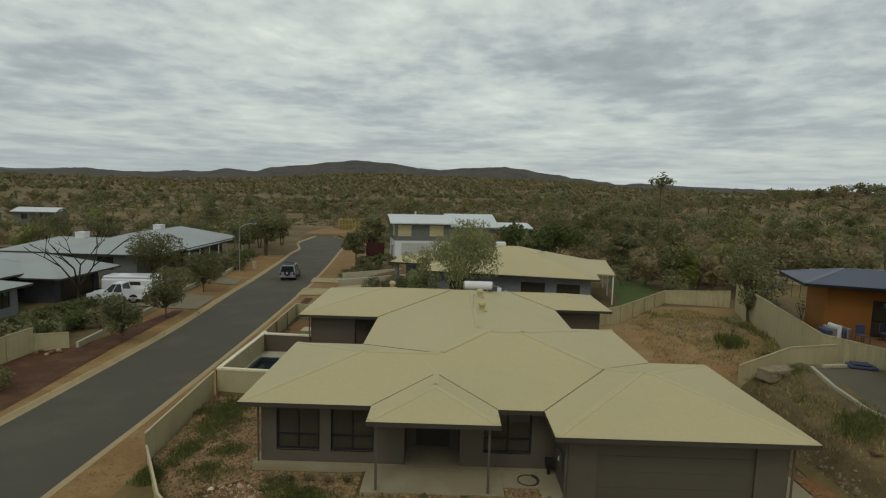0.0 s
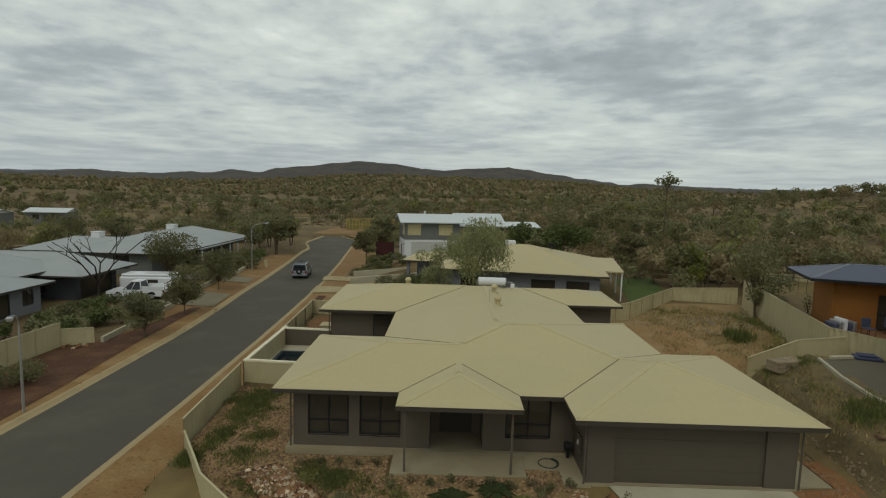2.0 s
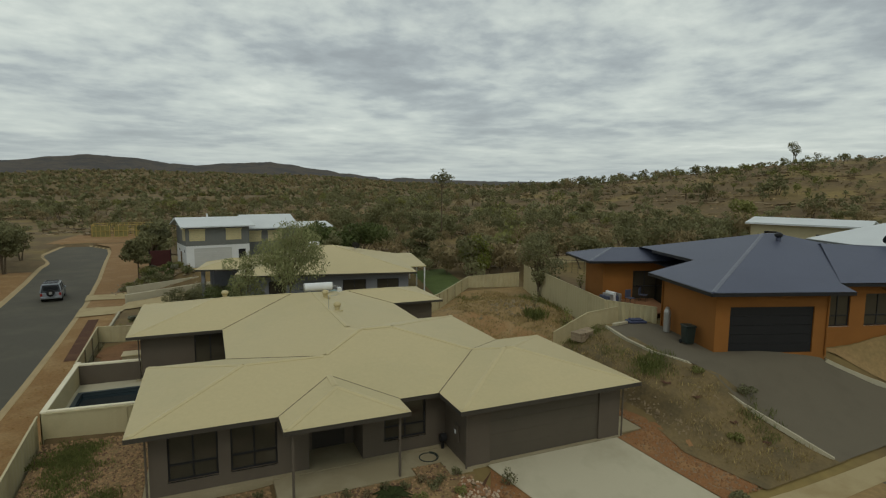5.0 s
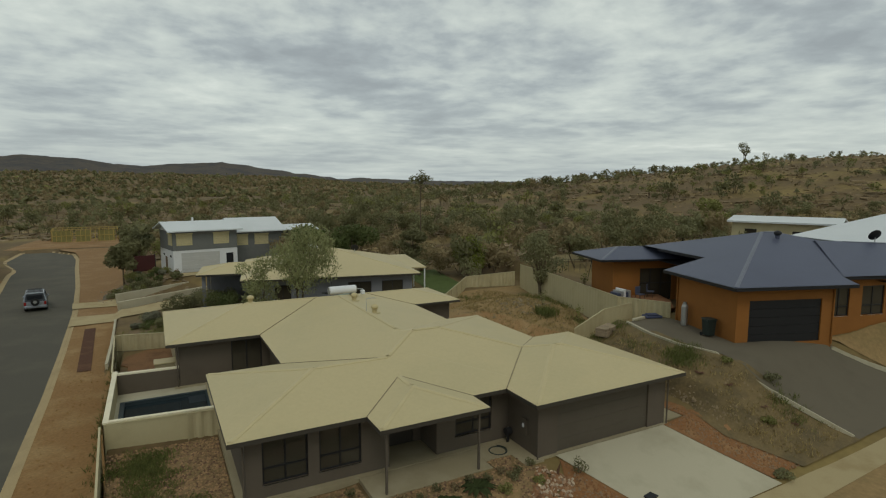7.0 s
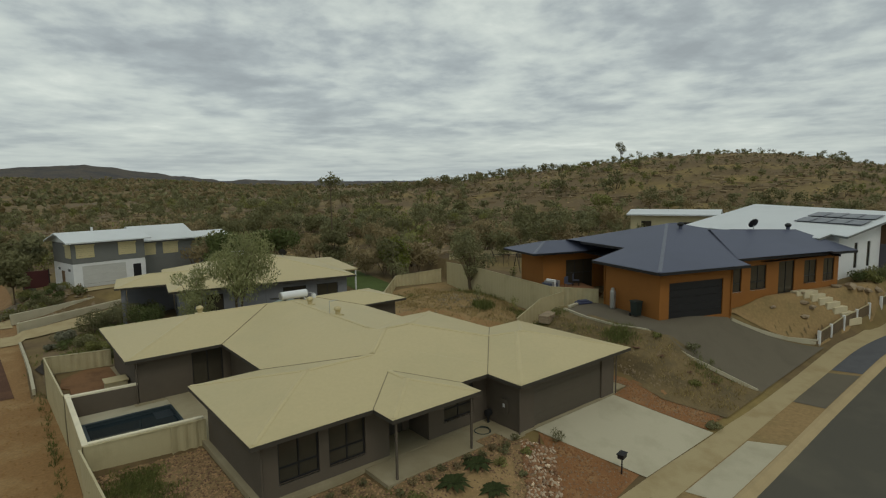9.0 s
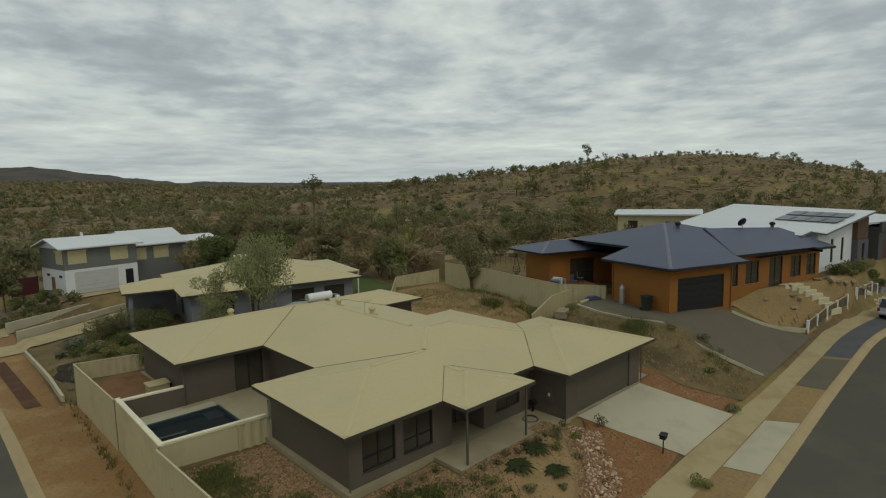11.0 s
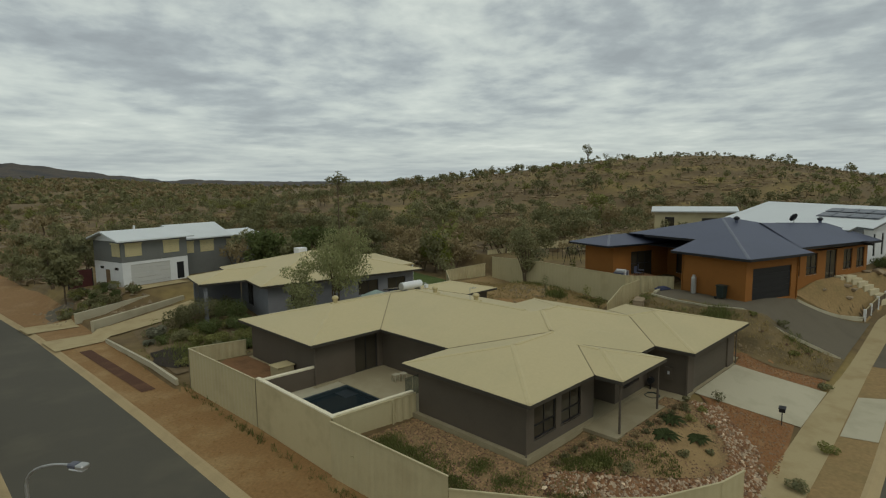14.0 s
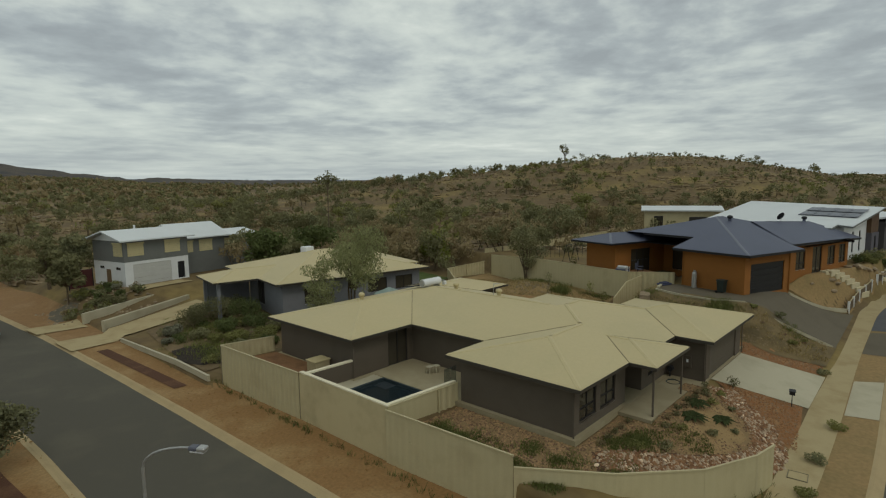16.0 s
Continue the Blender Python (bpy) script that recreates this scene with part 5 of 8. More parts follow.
outline_walls(h4, W4, -1.4, E4 - 0.2, M_ORANGE, holes={0: ((0.75, 5.2, 0.0, 2.35),)},
              windows=((2, 0.7, 2.1, 1.05, 2.75, 2, 1.6), (2, 3.0, 4.6, 1.05, 2.75, 2, 1.6), (2, 5.9, 7.6, 0.5, 2.85, 2, None), (2, 8.7, 10.1, 1.05, 2.75, 2, 1.6), (2, 10.9, 12.2, 1.05, 2.75, 2, 1.6),
                       (8, 2.1, 4.7, 0.02, 2.4, 3, 1.3), (9, 1.0, 3.4, 0.3, 2.3, 2, None)))
gd = new("garage_door")
gd.parent = h4
for k in range(5):
    part("door_panel", box(1.4, 0.72, 0.47 * k + 0.006, 5.85, 0.78, 0.47 * (k + 1) - 0.006, 0.008), M_BLACK, gd)
for x, y in ((6.55, 0.6), (0.6, 5.9), (-0.45, 12.25)):
    part("downpipe", bar((x, y, -0.2), (x, y, E4 - 0.15), 0.05), M_ORANGE, h4)
for x, y, z in ((18.4, 5.75, 4.63), (8.4, 7.0, E4 + P4 * 7.0)):
    v = thing("roof_ventilator", "dark whirling ventilator on the blue-grey roof", "roof ventilator", tuple(h4.matrix_basis @ Vector((x, y, z))), group="roof ventilators")
    part("stack", add_lathe(bmesh.new(), ((0.14, -0.15), (0.14, 0.2))), M_BLUE, v)
    part("cowl", add_lathe(bmesh.new(), ((0.13, 0.2), (0.24, 0.3), (0.24, 0.42), (0.1, 0.52))), M_BLACK, v)
sat_dish(tuple(h4.matrix_basis @ Vector((15.0, 6.1, 4.6))), "dark satellite dish on the blue-grey roof")
sheet("driveway", lambda t: (26.4 + 5.6 * t, street_y(26.4 + 5.6 * t) + 1.74), lambda t: (26.6 + 6.0 * t, street_y(26.6 + 6.0 * t) + 0.3), M_DRIVE2, 0.05, 12, 3, "dark paved crossover at the kerb", "driveway", level=lambda x, y: street_z(x))
sheet("driveway", line((23.9, 6.2), (22.9, 1.5), (22.95, -0.4), (24.2, -2.6), (26.2, street_y(26.2) + 3.2)), line((26.6, 6.4), (30.6, -1.4), (36.3, street_y(36.3) + 3.2)), M_DRIVE2, 0.1, 40, 14, "dark grey paved driveway to the orange garage", "driveway")
sheet("parking_strip", lambda t: (32.6 + 30 * t, street_y(32.6 + 30 * t) + 1.74), lambda t: (33.0 + 30 * t, street_y(33.0 + 30 * t) + 0.3), mat("blue_grey_pavers", (0.098, 0.098, 0.101), rough=0.9, var=0.15, scale=0.8, fine=12, bump=0.3), 0.05, 40, 3, "blue-grey paved parking strip beside the kerb", "paving", level=lambda x, y: street_z(x))
edge = thing("driveway_edging", "pale concrete edging along the dark driveway", "edging", kind="structure")
for a, b in zip(((23.8, 6.2), (23.3, 3.8), (22.85, 1.5), (22.9, -0.4), (24.15, -2.6)), ((23.3, 3.8), (22.85, 1.5), (22.9, -0.4), (24.15, -2.6), (26.1, street_y(26.1) + 3.4))):
    part("edging_block", beam((*a, land(*a) + 0.08), (*b, land(*b) + 0.06), 0.13, 0.2), M_CONC, edge)
sheet("terrace", line((27.0, 9.8), (28.2, 13.2)), line((29.4, 6.4), (32.5, 12.4)), mat("terracotta_paving", (0.24, 0.125, 0.07), rough=0.85, var=0.15), 0.4, 8, 8, "terracotta paved terrace beside the orange house", "terrace")

# white house with a mono-pitched roof and solar panels
h5 = thing("house", "white modern house with a pale mono-pitched roof and solar panels", "house", (46.8, -3.6, 3.0), -10)
R5 = [(-1.75, -0.9), (8.3, -0.9), (8.8, 12.8), (-3.0, 12.8), (-3.0, 0.45), (-1.35, 0.45)]


def pitch5(x, y):
    return 3.68 + 0.149 * (x + 0.3) + 0.027 * (y + 0.8)


bm = bmesh.new()
up = [bm.verts.new((x, y, pitch5(x, y))) for x, y in R5]
dn = [bm.verts.new((x, y, pitch5(x, y) - 0.2)) for x, y in R5]
bm.faces.new(up)
bm.faces.new(dn[::-1])
for i in range(6):
    j = (i + 1) % 6
    bm.faces.new((dn[i], dn[j], up[j], up[i]))
bmesh.ops.recalc_face_normals(bm, faces=bm.faces)
part("roof", bm, M_WROOF, h5)
for i in range(6):
    a, b = [(R5[k][0], R5[k][1], pitch5(*R5[k]) - 0.1) for k in (i, (i + 1) % 6)]
    part("gutter", beam(a, b, 0.09, 0.13), M_GREY, h5)
# walls rise to the slope in strips of their own
outline_walls(h5, [(-1.0, 0), (5.8, 0), (5.8, 11.6), (-1.0, 11.6)], -1.6, 3.36, M_WHITE, windows=((0, 2.5, 3.05, 0.6, 2.7, 1, None), (0, 4.6, 5.15, 0.6, 2.7, 1, None)))
for y0 in (0.0, 11.4):
    bm = bmesh.new()
    low = [bm.verts.new((x, y, z)) for y in (y0, y0 + 0.2) for x, z in ((-1.0, 3.36), (5.8, 3.36), (5.8, pitch5(5.8, y0) - 0.19), (-1.0, pitch5(-1.0, y0) - 0.19))]
    for f in ((0, 1, 2, 3), (7, 6, 5, 4), (1, 5, 6, 2), (4, 0, 3, 7)):
        bm.faces.new([low[i] for i in f])
    part("wall_top", bm, M_WHITE, h5)
part("wall_panel", box(5.82, -0.42, 2.35, 8.2, 11.5, pitch5(5.8, -0.4) - 0.2, 0.01), mat("rust_brown_cladding", (0.10, 0.062, 0.04), rough=0.8, var=0.15), h5, "rust-brown cladding under the high eave")
outline_walls(h5, [(5.82, -0.5), (8.2, -0.5), (8.2, 11.5), (5.82, 11.5)], -1.6, 2.33, mat("purple_grey_render", (0.105, 0.10, 0.115), rough=0.85, var=0.08), windows=((0, 0.95, 1.5, 0.3, 2.0, 1, None),))
for k in range(2):
    for j in range(4):
        x, y = 1.95 + 2.35 * k, -0.2 + 1.32 * j + 0.1 * k
        part("solar_panel", beam((x, y + 0.65, pitch5(x, y + 0.65) + 0.1), (x + 1.75, y + 0.65, pitch5(x + 1.75, y + 0.65) + 0.1), 1.28, 0.05), M_SOLAR, h5)
h6 = thing("house", "dark grey house with a brown garage door and a white roof", "house", (58.0, -5.8, 2.8), -12)
M_DGREY = mat("dark_grey_render", (0.085, 0.082, 0.08), rough=0.85, var=0.1)
outline_walls(h6, [(0, 0), (6.2, 0), (6.2, 9), (0, 9)], -1.0, 3.4, M_DGREY, holes={0: ((0.9, 5.1, -0.6, 2.0),)})
gd6 = new("garage_door")
gd6.parent = h6
for k in range(5):
    part("door_panel", box(0.9, 0.1, -0.6 + 0.52 * k + 0.006, 5.1, 0.15, -0.6 + 0.52 * (k + 1) - 0.006, 0.008), mat("brown_door_panel", (0.085, 0.045, 0.032), rough=0.6, var=0.1), gd6)
part("parapet", box(-0.1, -0.25, 3.0, 6.3, -0.02, 3.9, 0.01), M_DGREY, h6)
part("roof", beam((5.5, 0.6, 3.75), (5.5, 11.5, 4.3), 13.0, 0.2), M_WROOF, h6)
outline_walls(h6, [(6.3, 1.2), (12.0, 1.2), (12.0, 9.0), (6.3, 9.0)], -1.0, 3.3, M_FENCE, windows=((0, 3.4, 5.0, 0.2, 2.0, 2, None),))
part("porch_post", box(9.3, 0.0, -1.0, 9.5, 0.2, 3.5), M_WHITE, h6)
rwb = thing("retaining_wall", "low blue-grey block wall with red capping beside the footpath", "wall", kind="structure")
for k in range(8):
    x0, x1 = 53.2 + 1.5 * k, 54.6 + 1.5 * k
    p, q = [(x, street_y(x) + 3.55, street_z(x)) for x in (x0, x1)]
    part("block_run", beam((p[0], p[1], p[2] + 0.35), (q[0], q[1], q[2] + 0.35), 0.25, 1.1), M_LGREY, rwb)
    part("cap_brick", beam((p[0], p[1], p[2] + 0.94), (p[0] + 0.5, mixf(p[1], q[1], 0.35), p[2] + 0.94), 0.28, 0.08), mat("red_brick_cap", (0.22, 0.10, 0.07), rough=0.85), rwb)
shed = thing("shed", "long pale steel shed with a low white roof", "shed", (51.6, 18.6, 4.9), -68)
outline_walls(shed, [(0, 0), (9, 0), (9, 5), (0, 5)], -2.4, 2.3, M_FENCE, windows=((0, 1.2, 2.3, -0.6, 1.6, 1, None), (0, 5.4, 8.2, -0.6, 1.5, 3, None)))
gable(shed, -0.4, -0.5, 9.4, 5.5, 2.4, 0.45)

# pale-roofed houses across the side street, on lower ground
M_SLATE = mat("dark_slate_wall", (0.07, 0.072, 0.08), rough=0.8, var=0.1)
h7 = thing("house", "dark-walled house with a pale steel roof and long verandah", "house")
hip_roofs(h7, ((-40.5, 45.6, -27.4, 72.0), (-47.0, 46.2, -31.0, 55.5)), 1.2, M_GROOF, 0.30)
outline_walls(h7, [(-39.8, 46.4), (-30.0, 46.4), (-30.0, 71.2), (-39.8, 71.2)], -2.0, 1.05, M_GREY, windows=((0, 5.0, 7.0, -0.8, 0.8, 2, None), (1, 3.0, 5.5, -1.3, 0.7, 2, None), (1, 9.0, 12.0, -1.3, 0.7, 3, None), (1, 16.0, 18.0, -1.3, 0.7, 2, None)))
outline_walls(h7, [(-46.4, 47.0), (-39.9, 47.0), (-39.9, 54.8), (-46.4, 54.8)], -2.0, 1.0, M_GREY, windows=((0, 2.0, 4.0, -0.8, 0.6, 2, None),))
part("verandah_roof", beam((-28.6, 53.4, 1.0), (-28.6, 72.6, 1.0), 3.2, 0.12), M_GROOF, h7)
part("verandah_beam", beam((-27.06, 53.4, 0.86), (-27.06, 72.6, 0.86), 0.08, 0.16), M_GUTTER, h7)
for k in range(7):
    part("verandah_post", box(-27.2, 53.6 + 3.1 * k, -1.7, -27.05, 53.75 + 3.1 * k, 0.94), M_WHITE, h7)
for x, y, z in ((-39.5, 51.0, 2.5), (-34.4, 60.0, 3.0)):
    rv = thing("roof_cooler", "white evaporative cooler on the pale roof", "cooler", (x, y, z), group="roof coolers")
    part("body", box(-0.6, -0.6, -0.4, 0.6, 0.6, 0.7, 0.08), M_TANK, rv)
    part("lid", box(-0.64, -0.64, 0.7, 0.64, 0.64, 0.76, 0.02), M_TANK, rv)
h8 = thing("house", "dark garage wing under a pale steel roof", "house")
hip_roofs(h8, ((-43.4, 29.6, -27.2, 38.6),), 1.05, M_GROOF, 0.36)
outline_walls(h8, [(-42.7, 31.1), (-28.9, 31.1), (-28.9, 37.5), (-42.7, 37.5)], -2.0, 0.9, M_SLATE, windows=((1, 0.8, 5.6, -1.45, 0.6, 2, None), (0, 9.0, 11.0, -0.9, 0.5, 2, None)))
h9 = thing("house", "grey-walled front wing under a pale steel roof", "house")
hip_roofs(h9, ((-45.5, 13.0, -28.1, 27.6),), 1.0, M_GROOF, 0.29)
hip_roofs(h9, ((-50.5, 21.5, -31.0, 34.5),), 1.35, M_GROOF, 0.36)
outline_walls(h9, [(-44.7, 13.8), (-28.9, 13.8), (-28.9, 26.8), (-44.7, 26.8)], -2.0, 0.85, M_LGREY, windows=((1, 3.5, 5.0, -0.8, 0.6, 2, None), (1, 8.5, 9.7, -1.3, 0.6, 1, None), (1, 11.0, 12.2, -0.7, 0.6, 2, None)))
outline_walls(h9, [(-48.7, 26.82), (-33.8, 26.82), (-33.8, 33.3), (-48.7, 33.3)], -2.0, 1.2, M_LGREY, windows=((1, 2.0, 4.0, -0.8, 0.6, 2, None),))

# pale roofs of far houses across the plain
for k, (x, y, w) in enumerate(((-118.0, 96.0, 11.0), (-106.0, 104.0, 8.0), (-97.0, 112.0, 9.0))):
    fh = thing("house", "distant pale-roofed house among the scrub", "house", (x, y, land(x, y) + 1.0), -30 + 20 * k, group="far houses on the plain")
    outline_walls(fh, [(0, 0), (w, 0), (w, 6), (0, 6)], -1.5, 2.4, M_GREY, windows=((0, 1.5, 3.0, 0.6, 1.8, 2, None),))
    gable(fh, -0.5, -0.5, w + 0.5, 6.5, 2.45, 0.9, mroof=M_WROOF)

# timber frame of a new house at the end of the street
fr = thing("timber_frame", "pale timber wall frames of a house under construction", "house frame", (-20.5, 119.5, land(-16, 121)), 4)
for k in range(15):
    for y in (0, 6.5):
        part("stud", box(k * 0.85, y, -0.3, k * 0.85 + 0.12, y + 0.1, 2.7 - 0.4 * (k % 4 == 1)), M_TIMBER, fr)
for y in (0, 6.5):
    for z in (0.0, 1.3, 2.6):
        part("plate", box(0, y - 0.01, z, 12.0, y + 0.13, z + 0.12), M_TIMBER, fr)
for k in range(9):
    part("stud", box(0, 0.75 * k, -0.3, 0.1, 0.75 * k + 0.1, 2.7), M_TIMBER, fr)
    part("stud", box(11.9, 0.75 * k, -0.3, 12.02, 0.75 * k + 0.1, 2.7), M_TIMBER, fr)
for k, (x, w) in enumerate(((0.3, 3.3), (4.4, 2.5), (8.2, 3.2))):
    part("wrap_sheet", box(x, 0.12, 0.1, x + w, 0.135, 2.4), mat("yellow_green_wall_wrap", (0.22, 0.21, 0.09), rough=0.8, var=0.15), fr, "yellow-green wall wrap")

# ---- fences ----
def fence_run(pts, tops, base, label, corr=0.022, material=None, rails=False):
    """A steel sheet fence along a line of corners: corrugated panels, top rails and posts."""
    material = material or M_FENCE
    f = thing("fence", label, "fence")
    for (a, b), (za, zb) in zip(zip(pts, pts[1:]), zip(tops, tops[1:])):
        d = math.dist(a, b)
        n = max(1, round(d / 2.4))
        for i in range(n):
            p = [mixf(a[k], b[k], i / n) for k in (0, 1)]
            q = [mixf(a[k], b[k], (i + 1) / n) for k in (0, 1)]
            zt0, zt1 = mixf(za, zb, i / n), mixf(za, zb, (i + 1) / n)
            m = max(4, int(math.dist(p, q) / 0.1))
            dx, dy = (q[0] - p[0]) / m, (q[1] - p[1]) / m
            nl = math.hypot(dx, dy)
            sx, sy = -dy / nl, dx / nl
            vs, fs = [], []
            for j in range(m + 1):
                o = corr if (j // 2) % 2 else -corr
                x, y = p[0] + dx * j + sx * o, p[1] + dy * j + sy * o
                low = min(base(x, y), base(x + sx * 0.5, y + sy * 0.5), base(x - sx * 0.5, y - sy * 0.5)) - 0.08
                for w in (0.006, -0.006):
                    vs += [(x + sx * w, y + sy * w, low), (x + sx * w, y + sy * w, mixf(zt0, zt1, j / m))]
            for j in range(m):
                o = 4 * j
                fs += [(o, o + 1, o + 5, o + 4), (o + 2, o + 6, o + 7, o + 3)]
            raw("panel", vs, fs, material, f)
            part("top_rail", beam((*p, zt0), (*q, zt1), 0.075, 0.06), material, f)
            low = base(*p) - 0.6
            if corr < 0.0065:
                continue
            px, py = p[0] - sx * 0.05, p[1] - sy * 0.05
            part("post", box(px - 0.03, py - 0.03, low, px + 0.03, py + 0.03, zt0 - 0.03), M_POST if rails else material, f)
            if rails:
                part("lower_rail", beam((p[0] - sx * 0.04, p[1] - sy * 0.04, zt0 - 1.05), (q[0] - sx * 0.04, q[1] - sy * 0.04, zt1 - 1.05), 0.04, 0.04), M_POST, f)
    return f


fence_run(((4.6, -6.05), (3.2, -5.75), (0.8, -4.6), (-1.6, -2.3), (-3.62, 0.75)), (0.4, 0.4, 0.4, 0.4, 0.4), land, "cream steel sheet fence round the front corner of the yard", 0.004)
fence_run(((-3.65, 0.75), (-4.0, 7.4)), (0.87, 0.9), land, "cream steel sheet fence along the side street", 0.006)
fence_run(((-3.86, 7.42), (-0.8, 7.19)), (0.97, 0.97), land, "smooth cream steel fence before the pool yard", 0.004)
fence_run(((-0.8, 7.17), (0.55, 7.07)), (0.97, 0.97), land, "ribbed cream steel fence before the pool yard")
fence_run(((-3.95, 14.4), (-4.25, 22.6)), (1.0, 1.0), land, "cream steel sheet fence behind the pool yard", 0.01, rails=True)
fence_run(((-4.25, 22.6), (-0.9, 21.9)), (1.0, 1.0), land, "grey-cream steel sheet fence closing the service yard", rails=True)
fence_run(((18.0, 22.2), (21.0, 24.6), (27.2, 31.6), (32.6, 30.4)), (1.1, 1.15, 1.25, 1.6), land, "cream steel sheet fence at the back of the lot")
fence_run(((32.4, 29.2), (29.4, 20.6), (26.6, 9.7)), (2.5, 3.0, 3.05), land, "tall cream steel sheet fence between the lots", 0.005)
fence_run(((26.6, 9.7), (27.4, 6.0)), (3.05, 3.25), land, "ribbed cream steel fence beside the orange house", 0.03)
fence_run(((26.6, 8.5), (24.6, 9.0), (22.0, 8.9)), (2.85, 2.5, 1.5), land, "cream steel sheet fence stepping down the bank", 0.008)
fence_run(((-20.4, -6.0), (-20.3, 6.0), (-20.0, 16.8)), (0.2, 0.2, 0.15), land, "cream steel sheet fence across the side street", 0.008)
fence_run(((-20.0, 16.8), (-18.4, 17.9)), (-0.3, -0.4), land, "low cream steel fence return across the street", 0.008)
fence_run(((36.0, 33.0), (60.0, 24.0)), (2.6, 4.2), land, "pale steel fence behind the orange house", 0.01)
railf = thing("pool_fence", "thin dark tubular fence behind the orange house", "fence")
for k in range(16):
    x, y = 33.5 + 0.45 * k, 25.5 - 0.35 * k
    part("bar", bar((x, y, land(x, y)), (x, y, land(x, y) + 1.3), 0.018, 5), M_BLACK, railf)
part("rail", bar((33.5, 25.5, land(33.5, 25.5) + 1.25), (40.3, 20.2, land(40.3, 20.2) + 1.25), 0.022, 5), M_BLACK, railf)

# low front fence of the orange lot: white piers with dark panels
lowf = thing("front_fence", "low fence of white piers with dark infill panels", "fence")
prev = None
for k in range(9):
    x = 36.6 + 2.0 * k
    y = street_y(x) + 3.6
    z = land(x, y)
    part("pier", box(x - 0.09, y - 0.09, z - 0.3, x + 0.09, y + 0.09, z + 0.98, 0.01), M_WHITE, lowf)
    if prev and k != 5:
        part("infill_panel", beam((prev[0] + 0.12, prev[1], prev[2] + 0.45), (x - 0.12, y, z + 0.45), 0.05, 0.75), mat("dark_slat_panel", (0.12, 0.09, 0.06), rough=0.8, var=0.25, fine=12), lowf)
        part("rail", beam((prev[0] + 0.12, prev[1], prev[2] + 0.1), (x - 0.12, y, z + 0.1), 0.05, 0.05), M_FENCE, lowf)
        part("rail", beam((prev[0] + 0.12, prev[1], prev[2] + 0.9), (x - 0.12, y, z + 0.9), 0.06, 0.05), M_FENCE, lowf)
    prev = (x, y, z)
rwl = thing("stone_retaining_wall", "low rubble wall with pale coping beside the dark driveway", "wall", kind="structure")
bm = bmesh.new()
vs = []
for k in range(9):
    x, y = mixf(32.4, 36.5, k / 8), mixf(-2.4, -5.05, k / 8)
    z = min(land(x, y), land(x - 0.5, y - 0.4)) - 0.15
    vs.append([bm.verts.new((x + o * 0.55, y + o * 0.84, w)) for o, w in ((-0.06, z), (-0.06, land(36.6, -5.1) + 0.28 + 0.62 * (1 - k / 8)), (0.06, land(36.6, -5.1) + 0.28 + 0.62 * (1 - k / 8)), (0.06, z))])
for p, q in zip(vs, vs[1:]):
    for i in range(4):
        j = (i + 1) % 4
        bm.faces.new((p[i], q[i], q[j], p[j]))
bmesh.ops.recalc_face_normals(bm, faces=bm.faces)
part("infill_wall", bm, mat("dark_rubble_infill", (0.11, 0.085, 0.06), rough=0.9, var=0.3, scale=2, fine=8, bump=0.5), rwl, "dark rubble infill below the pale coping")
zc = land(36.6, -5.1)
part("coping", beam((32.4, -2.4, zc + 0.95), (36.5, -5.05, zc + 0.33), 0.16, 0.1), M_CONC, rwl)
for k in range(6):
    a, b = [(mixf(31.0, 36.4, f), mixf(-1.7, -4.95, f)) for f in (k / 6, (k + 1) / 6)]
    part("kerb_length", beam((*a, land(*a) + 0.1), (*b, land(*b) + 0.1), 0.18, 0.24), M_CONC, rwl)
M_SLAB = mat("pale_slab_concrete", (0.52, 0.48, 0.38), rough=0.85, var=0.1, scale=1.0, fine=20)
# stepping slabs up to the orange front door
for k in range(8):
    f = k / 7
    x, y = mixf(38.6, 42.2, f), mixf(-3.2, -5.5, f)
    s = thing("stepping_slab", "pale concrete stepping slab in bare earth", "paving slab", (x, y, land(x, y)), -18, group="slabs up to the front door")
    part("slab", box(-0.7, -0.27, -0.3, 0.7, 0.27, 0.2, 0.02), M_SLAB, s)


# ---- stones and boulders ----
M_PEB = mat("buff_and_brick_pebbles", (0.28, 0.19, 0.115), rough=0.9, var=0.2, scale=2, fine=20, bump=0.0, rnd=0.25, pair=(0.16, 0.095, 0.056, 0.5))
def stone_mesh(seed, flat=0.7):
    rng = np.random.default_rng(seed)
    bm = bmesh.new()
    bmesh.ops.create_icosphere(bm, subdivisions=1, radius=0.5)
    for v in bm.verts:
        v.co *= rng.uniform(0.72, 1.18)
        v.co.z *= flat
    me = bpy.data.meshes.new("stone")
    bm.to_mesh(me)
    bm.free()
    me.materials.append(M_ROCK)
    return me


STONES = [stone_mesh(k) for k in range(8)]
bed = thing("rock_bed", "dry creek bed of pink and white rocks across the front yard", "rock bed")
bed_line = line((11.3, -2.3), (10.4, -3.2), (9.3, -4.5), (7.9, -5.3), (6.3, -5.5), (4.7, -4.9), (2.9, -3.7), (1.2, -2.1), (-0.3, -0.8))
sheet("bed_soil", lambda t: tuple(Vector(bed_line(t)) + Vector((-0.7, -0.5)) * 0.9), lambda t: tuple(Vector(bed_line(t)) + Vector((0.7, 0.5)) * 0.9), mat("dark_red_bed_soil", (0.085, 0.045, 0.028), rough=0.95, var=0.3, scale=1.5, fine=14, bump=0.6), 0.055, 60, 4, "dark red soil under the rock bed", "garden bed")
rng = random.Random(5)
